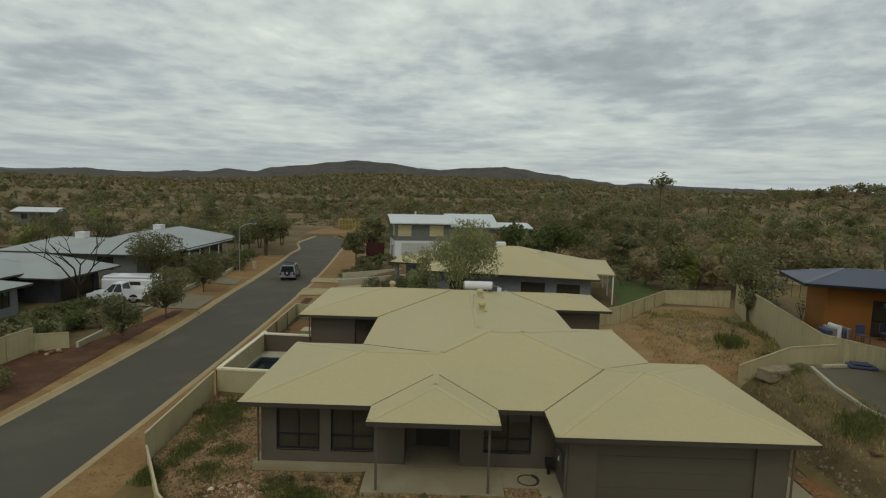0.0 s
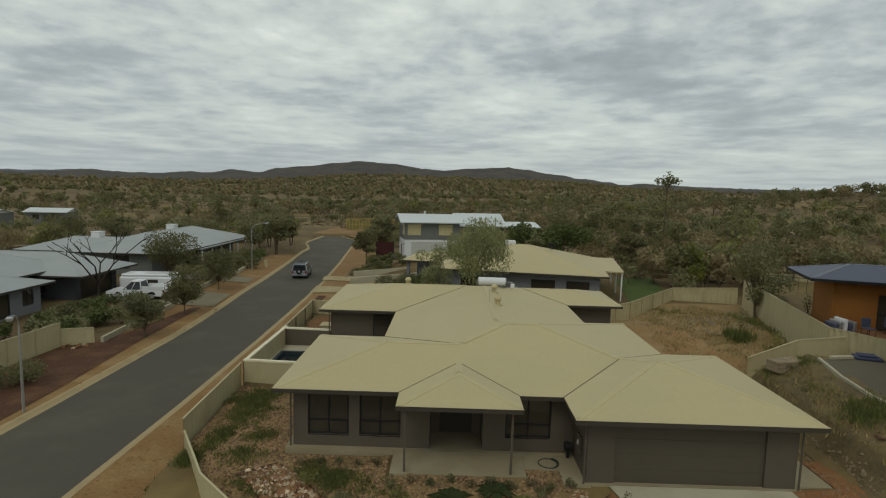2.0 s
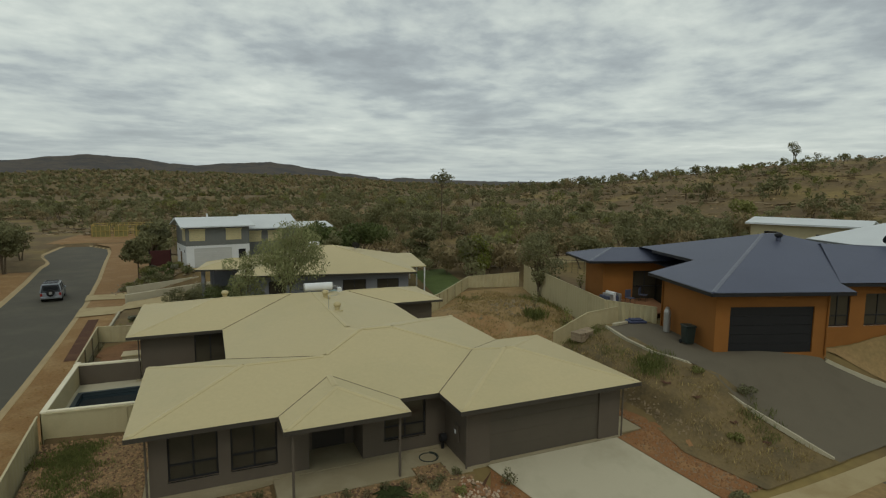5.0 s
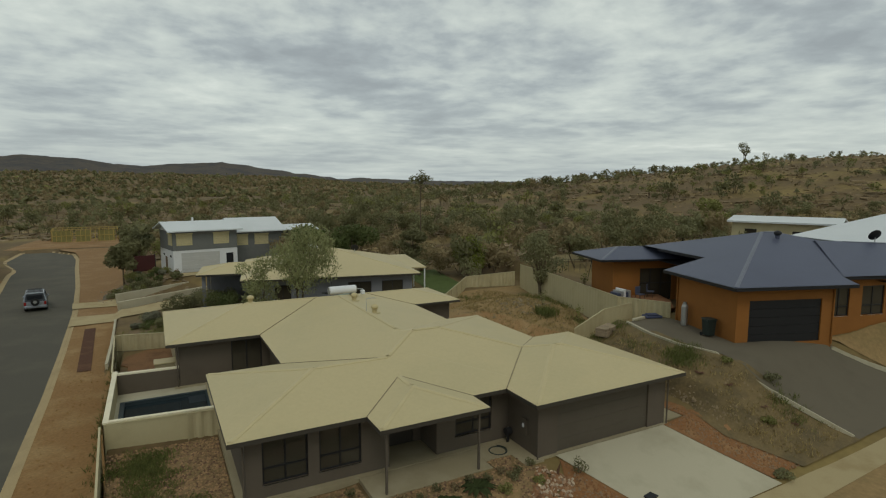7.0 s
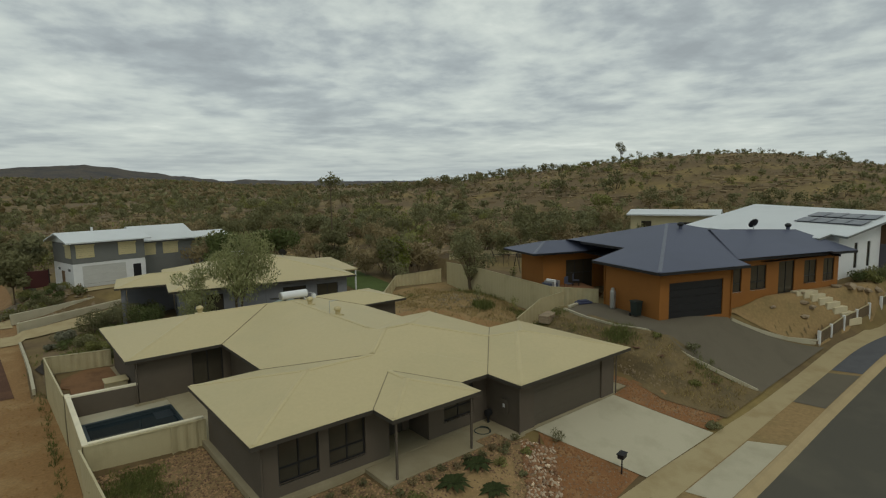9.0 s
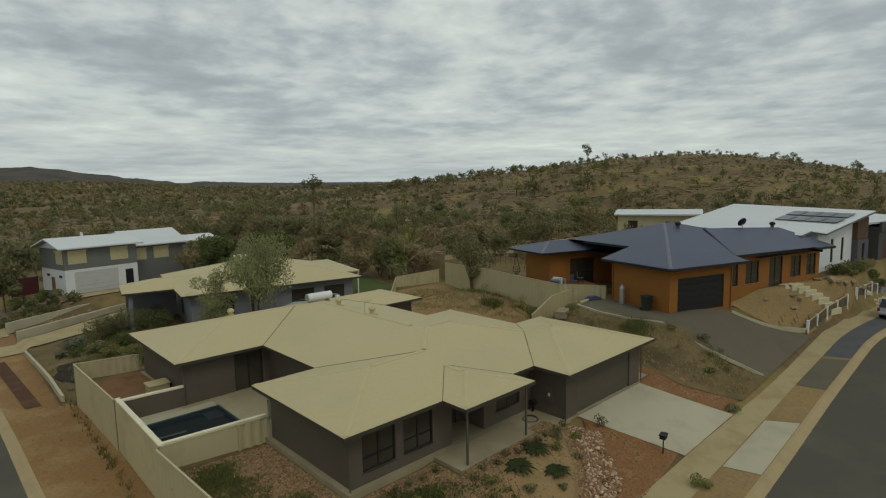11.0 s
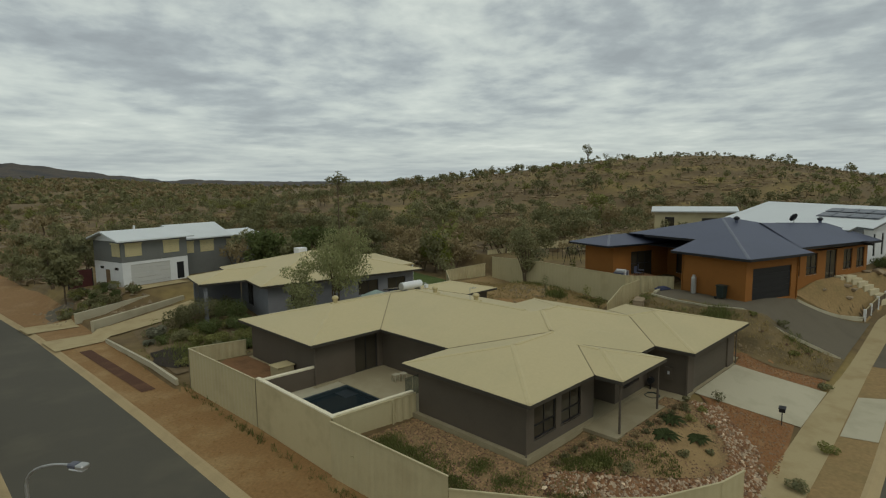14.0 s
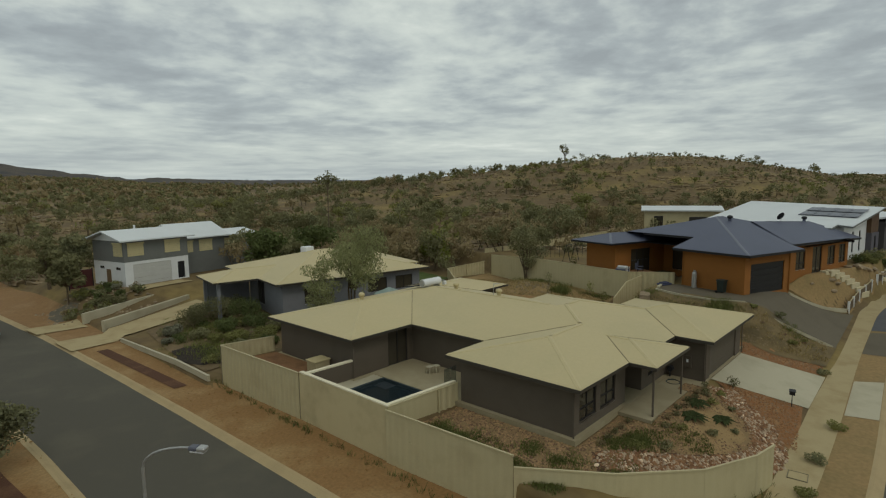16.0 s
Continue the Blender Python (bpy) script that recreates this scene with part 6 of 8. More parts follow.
for k in range(290):
    t = rng.random()
    x, y = bed_line(t)
    x2, y2 = bed_line(min(1, t + 0.01))
    d = Vector((x2 - x, y2 - y)).normalized() if t < 0.99 else Vector((-1, 1)).normalized()
    o = rng.uniform(-0.6, 0.6)
    x, y = x - d.y * o, y + d.x * o
    s = rng.uniform(0.12, 0.23)
    st = new("stone", STONES[k % 8])
    st.parent = bed
    st.matrix_basis = Matrix.Translation((x, y, land(x, y) + 0.03 + s * 0.15)) @ Euler((rng.uniform(-0.5, 0.5), rng.uniform(-0.5, 0.5), rng.uniform(0, 6.28))).to_matrix().to_4x4() @ Matrix.Diagonal((s * rng.uniform(0.8, 1.4), s, s, 1))


def pebble_field(name, label, spots, material, smin, smax, seed, category="gravel", lift=0.02):
    """Small stones joined into one mesh: six-sided lumps."""
    rng = np.random.default_rng(seed)
    base = np.array([(1, 0, 0), (0.3, 0.9, 0), (-0.8, 0.5, 0), (-0.7, -0.6, 0), (0.4, -0.9, 0), (0.05, 0, 0.75)])
    vs, fs = [], []
    for x, y in spots:
        s = rng.uniform(smin, smax)
        a = rng.uniform(0, 6.283)
        c, n = math.cos(a), math.sin(a)
        p = base * s * rng.uniform(0.7, 1.2, (6, 3))
        o = len(vs)
        z = land(x, y) + lift
        vs += [(q[0] * c - q[1] * n + x, q[0] * n + q[1] * c + y, z + q[2]) for q in p]
        fs += [(o + k, o + (k + 1) % 5, o + 5) for k in range(5)]
    ob = raw(name, vs, fs, material)
    return tagged(ob, label, category, kind="stuff")


rg = np.random.default_rng(21)


def spots_along(ln, n, half):
    out = []
    for _ in range(n):
        t = rg.uniform()
        a, b = ln(t), ln(min(1, t + 0.02)) if t < 0.98 else ln(t)
        d = math.hypot(b[0] - a[0], b[1] - a[1]) or 1
        o = rg.uniform(-half, half)
        out.append((a[0] - (b[1] - a[1]) / d * o, a[1] + (b[0] - a[0]) / d * o))
    return out


pebble_field("rock_scatter", "small broken rocks filling the dry creek bed", spots_along(bed_line, 3200, 0.68), M_ROCK, 0.06, 0.12, 3, lift=0.06)


def in_poly(x, y, poly):
    c = False
    for (xa, ya), (xb, yb) in zip(poly, poly[1:] + poly[:1]):
        if (ya > y) != (yb > y) and x < (xb - xa) * (y - ya) / (yb - ya) + xa:
            c = not c
    return c


def spots_in(poly, n, clear=()):
    x0, x1 = min(p[0] for p in poly), max(p[0] for p in poly)
    y0, y1 = min(p[1] for p in poly), max(p[1] for p in poly)
    out = []
    while len(out) < n:
        x, y = rg.uniform(x0, x1), rg.uniform(y0, y1)
        if in_poly(x, y, poly) and not any(math.hypot(x - a, y - b) < r for a, b, r in clear):
            out.append((x, y))
    return out


YARD = [(-3.82, 7.0), (-3.5, 0.9), (-1.4, -2.1), (1.0, -4.3), (4.8, -5.7), (8.5, -5.6), (10.0, -3.2), (11.3, -1.8), (10.45, -1.65), (10.35, -0.7), (9.25, -0.7), (9.25, -1.25), (4.3, -1.25), (4.3, 0.3), (0.3, 0.3), (0.3, 6.8)]
CORE = [(4.5, -2.4), (9.8, -2.2), (8.6, -3.6), (7.2, -4.5), (4.8, -4.2), (3.4, -3.2)]


def poly_sheet(name, poly, material, lift, label, category, cell=0.5):
    """A sheet over an outline, cut to it cell by cell and laid on the land."""
    bm = bmesh.new()
    f = bm.faces.new([bm.verts.new((x, y, 0)) for x, y in poly])
    x0, x1 = min(p[0] for p in poly), max(p[0] for p in poly)
    y0, y1 = min(p[1] for p in poly), max(p[1] for p in poly)
    x = x0 + cell
    while x < x1:
        bmesh.ops.bisect_plane(bm, geom=bm.verts[:] + bm.edges[:] + bm.faces[:], plane_co=(x, 0, 0), plane_no=(1, 0, 0))
        x += cell
    y = y0 + cell
    while y < y1:
        bmesh.ops.bisect_plane(bm, geom=bm.verts[:] + bm.edges[:] + bm.faces[:], plane_co=(0, y, 0), plane_no=(0, 1, 0))
        y += cell
    for v in bm.verts:
        v.co.z = land(v.co.x, v.co.y) + lift
    bm.normal_update()
    for f in bm.faces:
        if f.normal.z < 0:
            f.normal_flip()
    ob = part(name, bm, material)
    return tagged(ob, label, category, kind="structure")


poly_sheet("gravel_yard", YARD, M_YARD, 0.035, "pinkish gravel and soil of the front yard", "yard")
poly_sheet("sand_patch", CORE, mat("buff_sand", (0.275, 0.195, 0.105), rough=0.95, var=0.2, scale=1.2, fine=15, bump=0.4), 0.05, "bare buff sand among the young plants", "yard")
poly_sheet("gravel_strip", [(11.95, -1.75), (12.85, -3.6), (13.75, -5.6), (7.6, -6.4), (9.2, -5.2), (10.6, -3.8), (11.6, -2.4)], M_GRAVEL, 0.045, "red-orange gravel beside the driveway", "gravel")
poly_sheet("gravel_strip", [(18.05, -1.55), (19.65, -1.3), (19.65, 0.6), (20.5, 0.6), (20.6, -1.3), (21.5, -3.2), (22.3, -5.2), (19.85, -5.5), (18.85, -3.4)], M_GRAVEL, 0.05, "red-orange gravel strip below the dirt bank", "gravel")
pebble_field("gravel_stones", "loose pinkish stones over the front yard", spots_in(YARD, 8500, ((7, -3.3, 1.3),)) + spots_in(CORE, 350), M_PEB, 0.03, 0.075, 4, lift=0.035)
pebble_field("gravel_stones", "loose red stones on the gravel strips", spots_in([(11.95, -1.9), (12.7, -3.6), (13.5, -5.5), (8.0, -6.3), (9.4, -5.1), (10.8, -3.8), (11.6, -2.6)], 1100) + spots_in([(18.3, -1.6), (19.65, -1.3), (19.65, 0.6), (20.4, 0.6), (20.4, -1.3), (21.1, -3.4), (21.9, -5.4), (19.95, -5.5), (18.95, -3.4)], 1500), M_GPEB, 0.03, 0.07, 5, lift=0.045)
pebble_field("dirt_clods", "scattered stones and clods on the verge", [(rg.uniform(-7.0, -4.9), rg.uniform(-3, 24)) for _ in range(420)] + [(rg.uniform(-18, -14.2), rg.uniform(0, 30)) for _ in range(300)], M_VERGE, 0.03, 0.1, 6)
pebble_field("dirt_clods", "stones and rubble on the bank and back yard", spots_in([(20.4, 2), (22.4, 2), (22.6, -0.6), (24.0, -3.0), (25.5, -5.0), (22.0, -5.3), (21.0, -3.0), (20.4, -1.0)], 420) + spots_along(line((20.4, 3.0), (20.5, -1.2), (21.3, -3.2), (22.0, -5.0)), 900, 0.35) + spots_in([(19.5, 7), (22.4, 8.5), (26.8, 12), (30, 22), (28, 30), (20, 23)], 700), mat("brown_clods", (0.19, 0.15, 0.105), rough=0.95, var=0.25, scale=1.5, fine=10, bump=0.0, rnd=0.2), 0.03, 0.12, 7)
sheet("mulch_bed", line((-6.6, 24.2), (-7.3, 37.0)), line((-5.8, 24.2), (-6.5, 37.0)), M_REDBED, 0.06, 20, 3, "strip of dark red mulch in the verge", "garden bed")
sheet("mulch_bed", line((-20.2, -3.0), (-19.8, 16.0), (-18.0, 19.0), (-17.2, 30.0)), line((-14.15, -3.0), (-14.9, 10.0), (-15.8, 19.0), (-16.4, 30.0)), M_REDBED, 0.06, 30, 4, "dark red soil and mulch along the far verge", "garden bed")
poly_sheet("mulch_bed", [(-4.3, 25.0), (2.0, 25.0), (4.3, 29.0), (4.6, 36.0), (1.0, 40.0), (-3.0, 39.0), (-4.0, 32.0)], mat("dark_garden_soil", (0.13, 0.098, 0.06), rough=0.95, var=0.35, scale=0.6, fine=10, bump=0.5, alt=(0.19, 0.14, 0.085)), 0.06, "dull planted garden soil before the carport house", "garden bed")
poly_sheet("bare_soil", [(18.4, 7.6), (21.6, 9.4), (23.4, 11.5), (22.6, 15.0), (21.4, 19.4), (19.4, 20.4), (18.3, 16.5)], mat("bare_orange_soil", (0.27, 0.165, 0.08), rough=0.95, var=0.3, scale=0.7, fine=9, bump=0.5, alt=(0.30, 0.21, 0.115)), 0.07, "bare orange soil worn through the weeds of the back yard", "yard")
ragged = random.Random(17)
poly_sheet("mulch_bed", [(-3.0 + (1.2 + 0.4 * ragged.random()) * math.cos(0.314 * k), 28.8 + (2.4 + 0.9 * ragged.random()) * math.sin(0.314 * k)) for k in range(20)], mat("black_bark_mulch", (0.028, 0.021, 0.015), rough=0.95, var=0.3, scale=1.5, fine=14, bump=0.6), 0.075, "ragged patch of black bark mulch in the garden", "garden bed", cell=0.8)
poly_sheet("bare_soil", [(-3.3, 15.6), (-1.2, 15.4), (-1.0, 18.3), (-1.1, 21.4), (-2.4, 21.7), (-3.6, 20.6), (-3.9, 18.0)], mat("bare_red_soil", (0.20, 0.11, 0.058), rough=0.95, var=0.3, scale=1.2, fine=12, bump=0.5), 0.07, "bare red soil in the fenced service yard", "yard")
edw = thing("garden_edging", "low grey retaining edge along the far yard", "edging", kind="structure")
for a, b in (((-18.0, 18.1), (-18.5, 24.0)), ((-18.5, 24.0), (-18.9, 29.8)), ((-20.2, 37.6), (-20.6, 42.6)), ((-20.4, 47.8), (-21.4, 56.0)), ((-21.4, 56.0), (-22.6, 64.0))):
    part("edge_run", beam((*a, land(*a) + 0.2), (*b, land(*b) + 0.2), 0.2, 0.5), M_CONC, edw)
edg = thing("garden_edging", "low pale concrete garden edge along the verge", "edging", kind="structure")
for a, b in zip(((-4.85, 23.2), (-4.85, 28.0), (-4.95, 33.0)), ((-4.85, 28.0), (-4.95, 33.0), (-5.1, 38.4))):
    part("edge_run", beam((*a, land(*a) + 0.16), (*b, land(*b) + 0.16), 0.17, 0.38), M_CONC, edg)
for k in range(12):
    x, y, s = ((42.6, -4.3, 0.7), (43.6, -4.9, 0.9), (44.4, -5.3, 0.7), (38.0, -3.6, 0.6), (37.5, -3.9, 0.5), (38.6, -4.0, 0.55), (46.5, -5.9, 0.7), (48.0, -6.2, 0.7), (49.6, -6.4, 0.6), (35.4, -2.6, 0.35), (45.2, -5.6, 0.7), (38.4, -3.2, 0.45))[k]
    b = thing("boulder", "pale weathered boulder on the dry bank", "boulder", (x, y, land(x, y) + 0.1), 40 * k, group="boulders by the slabs")
    st = new("rock", STONES[k % 8].copy())
    st.data.materials.clear()
    st.data.materials.append(M_GROCK)
    st.parent = b
    st.matrix_basis = Matrix.Diagonal((s * 1.5, s * 1.1, s, 1))


# ---- grass and garden plants ----
def tufts(name, label, spots, material, h, n, seed, spread=0.18, category="grass"):
    """Tufts of bent blades joined into one mesh."""
    rng = np.random.default_rng(seed)
    pts = []
    for x, y, s in spots:
        z = land(x, y) + 0.02
        for _ in range(n):
            a, r = rng.uniform(0, 6.283), spread * s * rng.uniform() ** 0.5
            bx, by = x + r * math.cos(a), y + r * math.sin(a)
            hh = h * s * rng.uniform(0.5, 1.2)
            lean = rng.normal(size=2) * 0.35 * hh
            w = 0.018 * s * rng.uniform(0.6, 1.4)
            c, q = math.cos(a * 3) * w, math.sin(a * 3) * w
            pts += [(bx - c, by - q, z), (bx + c, by + q, z), (bx + lean[0] + c * 0.2, by + lean[1] + q * 0.2, z + hh), (bx + lean[0] - c * 0.2, by + lean[1] - q * 0.2, z + hh)]
    ob = new(name, mesh_from(name, np.array(pts), 4, [material]))
    return tagged(ob, label, category, kind="stuff")


def patch(cx, cy, rx, ry, n, smin=0.6, smax=1.3):
    return [(cx + rx * rg.normal() * 0.5, cy + ry * rg.normal() * 0.5, rg.uniform(smin, smax)) for _ in range(n)]


tufts("grass", "patches of green weedy grass in the front yard", patch(-2.3, 4.0, 1.1, 2.0, 110) + patch(-2.5, 1.6, 0.5, 1.2, 45) + patch(1.6, -1.0, 0.9, 0.9, 45) + patch(3.4, -1.9, 1.2, 0.7, 30) + patch(-1.2, 0.2, 0.9, 0.8, 35) + patch(-2.4, 6.0, 1.1, 0.7, 40)
      + patch(4.6, -3.0, 0.8, 0.6, 30) + patch(0.0, -2.0, 0.8, 0.7, 30) + patch(-2.6, 5.2, 0.9, 1.0, 110) + patch(-1.0, 1.6, 0.5, 0.5, 40) + patch(-2.9, -0.2, 0.5, 0.8, 50) + patch(2.6, -1.3, 0.7, 0.5, 60), M_GRASS, 0.12, 34, 31, 0.28)
tufts("grass", "dry straw grass and weeds over the back yard", [(*p, rg.uniform(0.6, 1.4)) for p in spots_in([(19.5, 9), (22.4, 9.5), (26.5, 12), (30.5, 22), (28, 30), (21, 23)], 1100)] + [(*p, rg.uniform(0.6, 1.3)) for p in spots_in([(20.6, 6.5), (23.4, 7.5), (22.6, 1), (22.8, -0.6), (24.4, -3.0), (26, -5.0), (22.4, -5.2), (21.2, -3)], 420)], M_STRAW, 0.13, 18, 32, 0.4)
tufts("grass", "green weeds along the bank beside the dark driveway", patch(22.4, 4.0, 0.7, 2.4, 45, 0.4, 0.9) + patch(22.2, 0.9, 0.6, 0.9, 90, 0.6, 1.3) + patch(21.8, 6.6, 1.2, 0.8, 40, 0.5, 1.0) + patch(24.3, -3.3, 1.0, 0.9, 50, 0.5, 1.0) + patch(23.3, 6.6, 0.9, 0.8, 30, 0.5, 1.0), M_GRASS, 0.27, 22, 33, 0.35)
tufts("grass", "dry weeds at the foot of the fence and on the verge", [(-4.35 - 0.35 * rg.uniform(), rg.uniform(-1, 23), rg.uniform(0.4, 1.1)) for _ in range(130)] + [(rg.uniform(-3, 5), -5.2 - 1.0 * rg.uniform(), rg.uniform(0.5, 1.2)) for _ in range(70)], M_GRASS, 0.28, 8, 34, 0.2)


def planting(x, y, r, h, material, label, seed, n=120, size=0.1, category="shrub", group=""):
    """A low garden shrub: short stems under a rounded, open mass of leaves."""
    rng = np.random.default_rng(seed)
    p = thing("shrub", label, category, (x, y, land(x, y) + 0.03), rng.uniform(0, 360), group=group)
    blobs = [(r * 0.5 * math.cos(a), r * 0.5 * math.sin(a), h * rng.uniform(0.4, 0.65), r * 0.6, r * 0.6, h * 0.42) for a in (0.3, 2.2, 4.4)]
    bm = bmesh.new()
    for b in blobs:
        add_bar(bm, (0, 0, -0.05), b[:3], 0.02 + 0.015 * r, 5, 0.01)
    part("stem", bm, M_TRUNK, p)
    c = new("foliage", mesh_from("foliage", leaf_quads(rng, blobs, n, size), 4, [material]))
    c.parent = p
    return p


def rosette(x, y, r, label, seed, material):
    """A dark spreading plant of long pointed leaves."""
    rng = np.random.default_rng(seed)
    p = thing("rosette_plant", label, "plant", (x, y, land(x, y) + 0.05), rng.uniform(0, 360), group="rosette plants in the sand")
    leaves = []
    for k in range(14):
        a = 6.283 * k / 14 + rng.uniform(-0.15, 0.15)
        l = r * rng.uniform(0.75, 1.1)
        d, s = Vector((math.cos(a), math.sin(a), 0)), Vector((-math.sin(a), math.cos(a), 0)) * 0.16 * r
        bm = bmesh.new()
        pts = [Vector((0, 0, 0.02)), d * l * 0.5 + s + Vector((0, 0, 0.16 * r)), d * l + Vector((0, 0, 0.02)), d * l * 0.5 - s + Vector((0, 0, 0.16 * r))]
        mid = bm.verts.new(d * l * 0.5 + Vector((0, 0, 0.22 * r)))
        v = [bm.verts.new(q) for q in pts]
        for i in range(4):
            bm.faces.new((v[i], v[(i + 1) % 4], mid))
        part("leaf", bm, material, p)
    return p


M_DGREEN = mat("dark_green_spiky_leaf", (0.035, 0.047, 0.02), rough=0.9, var=0.2, bump=0.0, spec=0.1)
for k, (x, y) in enumerate(((8.05, -1.95), (6.6, -2.3), (7.75, -3.3))):
    rosette(x, y, 0.8 - 0.1 * (k == 2), "dark green spiky rosette plant in buff sand", 40 + k, M_DGREEN)
for k, (x, y, r) in enumerate(((9.6, -2.0, 0.28), (8.9, -2.5, 0.3), (5.9, -3.4, 0.28), (4.9, -2.3, 0.35), (7.2, -4.0, 0.2), (10.4, -2.5, 0.25), (3.0, -2.4, 0.35), (1.8, -1.6, 0.4), (9.3, -3.3, 0.18))):
    planting(x, y, r, r * 1.1, GREENS[3] if k % 2 else GREENS[0], "small green garden shrub in gravel", 60 + k, 240, 0.05, group="young garden plants")
for k in range(15):
    f = k / 14
    x = 1.2 + 9.4 * f
    y = -0.35 if x < 4.0 else -1.65 - 0.15 * (k % 2)
    planting(x, y, 0.2, 0.3, GREENS[1 if k % 3 else 2], "small dark young plant beside the paving", 80 + k, 130, 0.045, group="young plants along the slab")
planting(-17.2, 9.8, 1.3, 1.5, GREENS[1], "rounded dark shrub before the steel fence", 98, 1500, 0.09)
planting(12.2, -2.6, 0.32, 0.6, GREENS[1], "thin dark wispy shrub beside the driveway", 99, 200, 0.05)
for k, (x, y, r) in enumerate(((7.6, -7.1, 0.45), (4.5, -7.2, 0.4), (11.9, -7.3, 0.45), (20.3, -5.6, 0.4), (3.2, -6.8, 0.35), (22.6, -3.5, 0.35), (24.6, -2.3, 0.45), (23.0, -1.0, 0.3))):
    planting(x, y, r, r * 0.9, GREENS[3] if k % 3 else GREENS[0], "grey-green saltbush clump on bare dirt", 110 + k, 520, 0.055, group="saltbush on the verge")
M_SILVERLEAF = mat("silver_blue_leaf", (0.225, 0.235, 0.19), rough=0.7, var=0.25, bump=0.0, rnd=0.15, leaf=0.3)
for k, (x, y, r, h, g) in enumerate(((-2.3, 35.2, 0.75, 1.0, 5), (-0.2, 36.2, 1.25, 2.1, 1), (2.3, 36.4, 1.5, 2.2, 0), (3.6, 34.0, 1.5, 2.0, 4), (4.1, 37.2, 1.2, 2.0, 1), (1.2, 38.4, 1.0, 1.5, 0), (-1.2, 32.6, 0.8, 0.9, 0), (0.9, 32.4, 1.0, 1.2, 4), (2.8, 31.0, 1.1, 1.3, 4),
                                     (0.4, 29.6, 1.0, 0.8, 3), (2.0, 28.0, 1.0, 0.9, 3), (-0.6, 27.4, 0.7, 0.7, 0), (1.0, 26.2, 0.8, 0.8, 4), (-3.4, 33.6, 0.45, 0.5, 5), (3.4, 28.8, 0.9, 1.1, 1), (-0.9, 30.6, 0.6, 0.7, 3))):
    look_of = ("grey-green leafy", "tall dark green", "dull", "low bright green", "dark green leafy", "silver-blue leafy")[g]
    planting(x, y, r, h, M_SILVERLEAF if g == 5 else GREENS[g], look_of + " shrub in the garden before the carport house", 140 + k, int(900 + 900 * r), 0.085, group="shrubs in the neighbour garden")
for k in range(14):
    x, y = -7.0 + 7.5 * rng.random(), 47.8 + 3.4 * rng.random()
    if abs(y - (49.1 + 0.31 * x)) < 0.6:
        y += 1.2
    planting(x, y, 0.35 + 0.35 * rng.random(), 0.8, GREENS[k % 5], "small shrub in the rocky terraced garden", 170 + k, 120, 0.13, group="shrubs in the terraced garden")
for k in range(30):
    x, y = -19.6 - 5.6 * rng.random(), 17.5 + 12.0 * rng.random()
    r = 0.6 + 0.5 * rng.random()
    planting(x, y, r, 1.1 + 0.5 * rng.random(), GREENS[(4, 1, 4, 0)[k % 4]], "dense dark green shrub before the pale-roofed house", 200 + k, 300, 0.15, group="shrubs along the far yard")
for k, (x, y) in enumerate(((-24.5, 50.5), (-22.5, 54), (-24.0, 57.5), (-22.0, 61), (-24.5, 62.5), (-20.6, 41.6), (-22.3, 48.6), (-20.9, 46.9), (-23.0, 52.4), (-21.6, 57.6), (-20.4, 53.4))):
    planting(x, y, 1.15, 1.9, GREENS[(4, 1, 0)[k % 3]], "dark shrub below the verandah", 240 + k, 620, 0.15, group="shrubs below the verandah")

# ---- trees ----
for k, (x, y, h, w) in enumerate(((-16.6, 27.2, 4.7, 2.0), (-15.9, 19.8, 3.5, 1.7), (-18.4, 38.4, 4.7, 2.25))):
    tree("street_tree", "small round-headed grey-green street tree in red soil", (x, y, land(x, y)), h, w, GREENS[0 if k % 2 else 1], 4600, 300 + k, 0.11, trunk=0.07, clear=0.18, clumps=26)
tree("tree", "tall open-crowned dark tree in the yard across the street", (-25.6, 42.2, land(-25.6, 42.2)), 6.0, 3.6, GREENS[1], 6500, 310, 0.14, trunk=0.12, clear=0.1, clumps=30, stems=3)
tree("tree", "spreading dark tree by the bend of the street", (-22.0, 69.0, land(-22, 69)), 6.5, 3.4, GREENS[1], 2600, 311, 0.22, trunk=0.14, stems=2)
for k, (x, y, h, w) in enumerate(((-23.6, 74.0, 6.0, 2.6), (-26.5, 79.0, 6.4, 2.9), (-24.0, 84.0, 5.5, 2.4), (-36.0, 92.0, 6.0, 3.0), (-45.0, 100.0, 6.2, 3.2), (-30.0, 100.0, 5.0, 2.6))):
    tree("tree", "open olive tree standing beyond the bend of the street", (x, y, land(x, y)), h, w, GREENS[(1, 0)[k % 2]], 1500, 340 + k, 0.2, trunk=0.13, clear=0.22, clumps=16, stems=2)
tree("tree", "spreading dark tree by the bend of the street", (-25.0, 66.0, land(-25, 66)), 6.0, 2.8, GREENS[0], 2200, 312, 0.22, trunk=0.13)
M_WILLOW = mat("pale_willow_leaves", (0.235, 0.258, 0.14), rough=0.75, var=0.2, scale=0.5, fine=3, bump=0.0, rnd=0.16, leaf=0.35)
tree("willow_tree", "drooping pale green willow-like tree between the houses", (8.2, 25.2, land(8.2, 25.2)), 8.4, 3.5, M_WILLOW, 8200, 313, 0.075, droop=1.0, trunk=0.1, clear=0.34, clumps=24, stems=3, stretch=3.2)
tree("tree", "dense leafy grey-green tree beside the willow", (5.2, 24.9, land(5.2, 24.9)), 6.2, 1.9, M_WILLOW, 4800, 331, 0.075, droop=0.6, trunk=0.09, clear=0.15, clumps=18, stems=2, stretch=2.2)
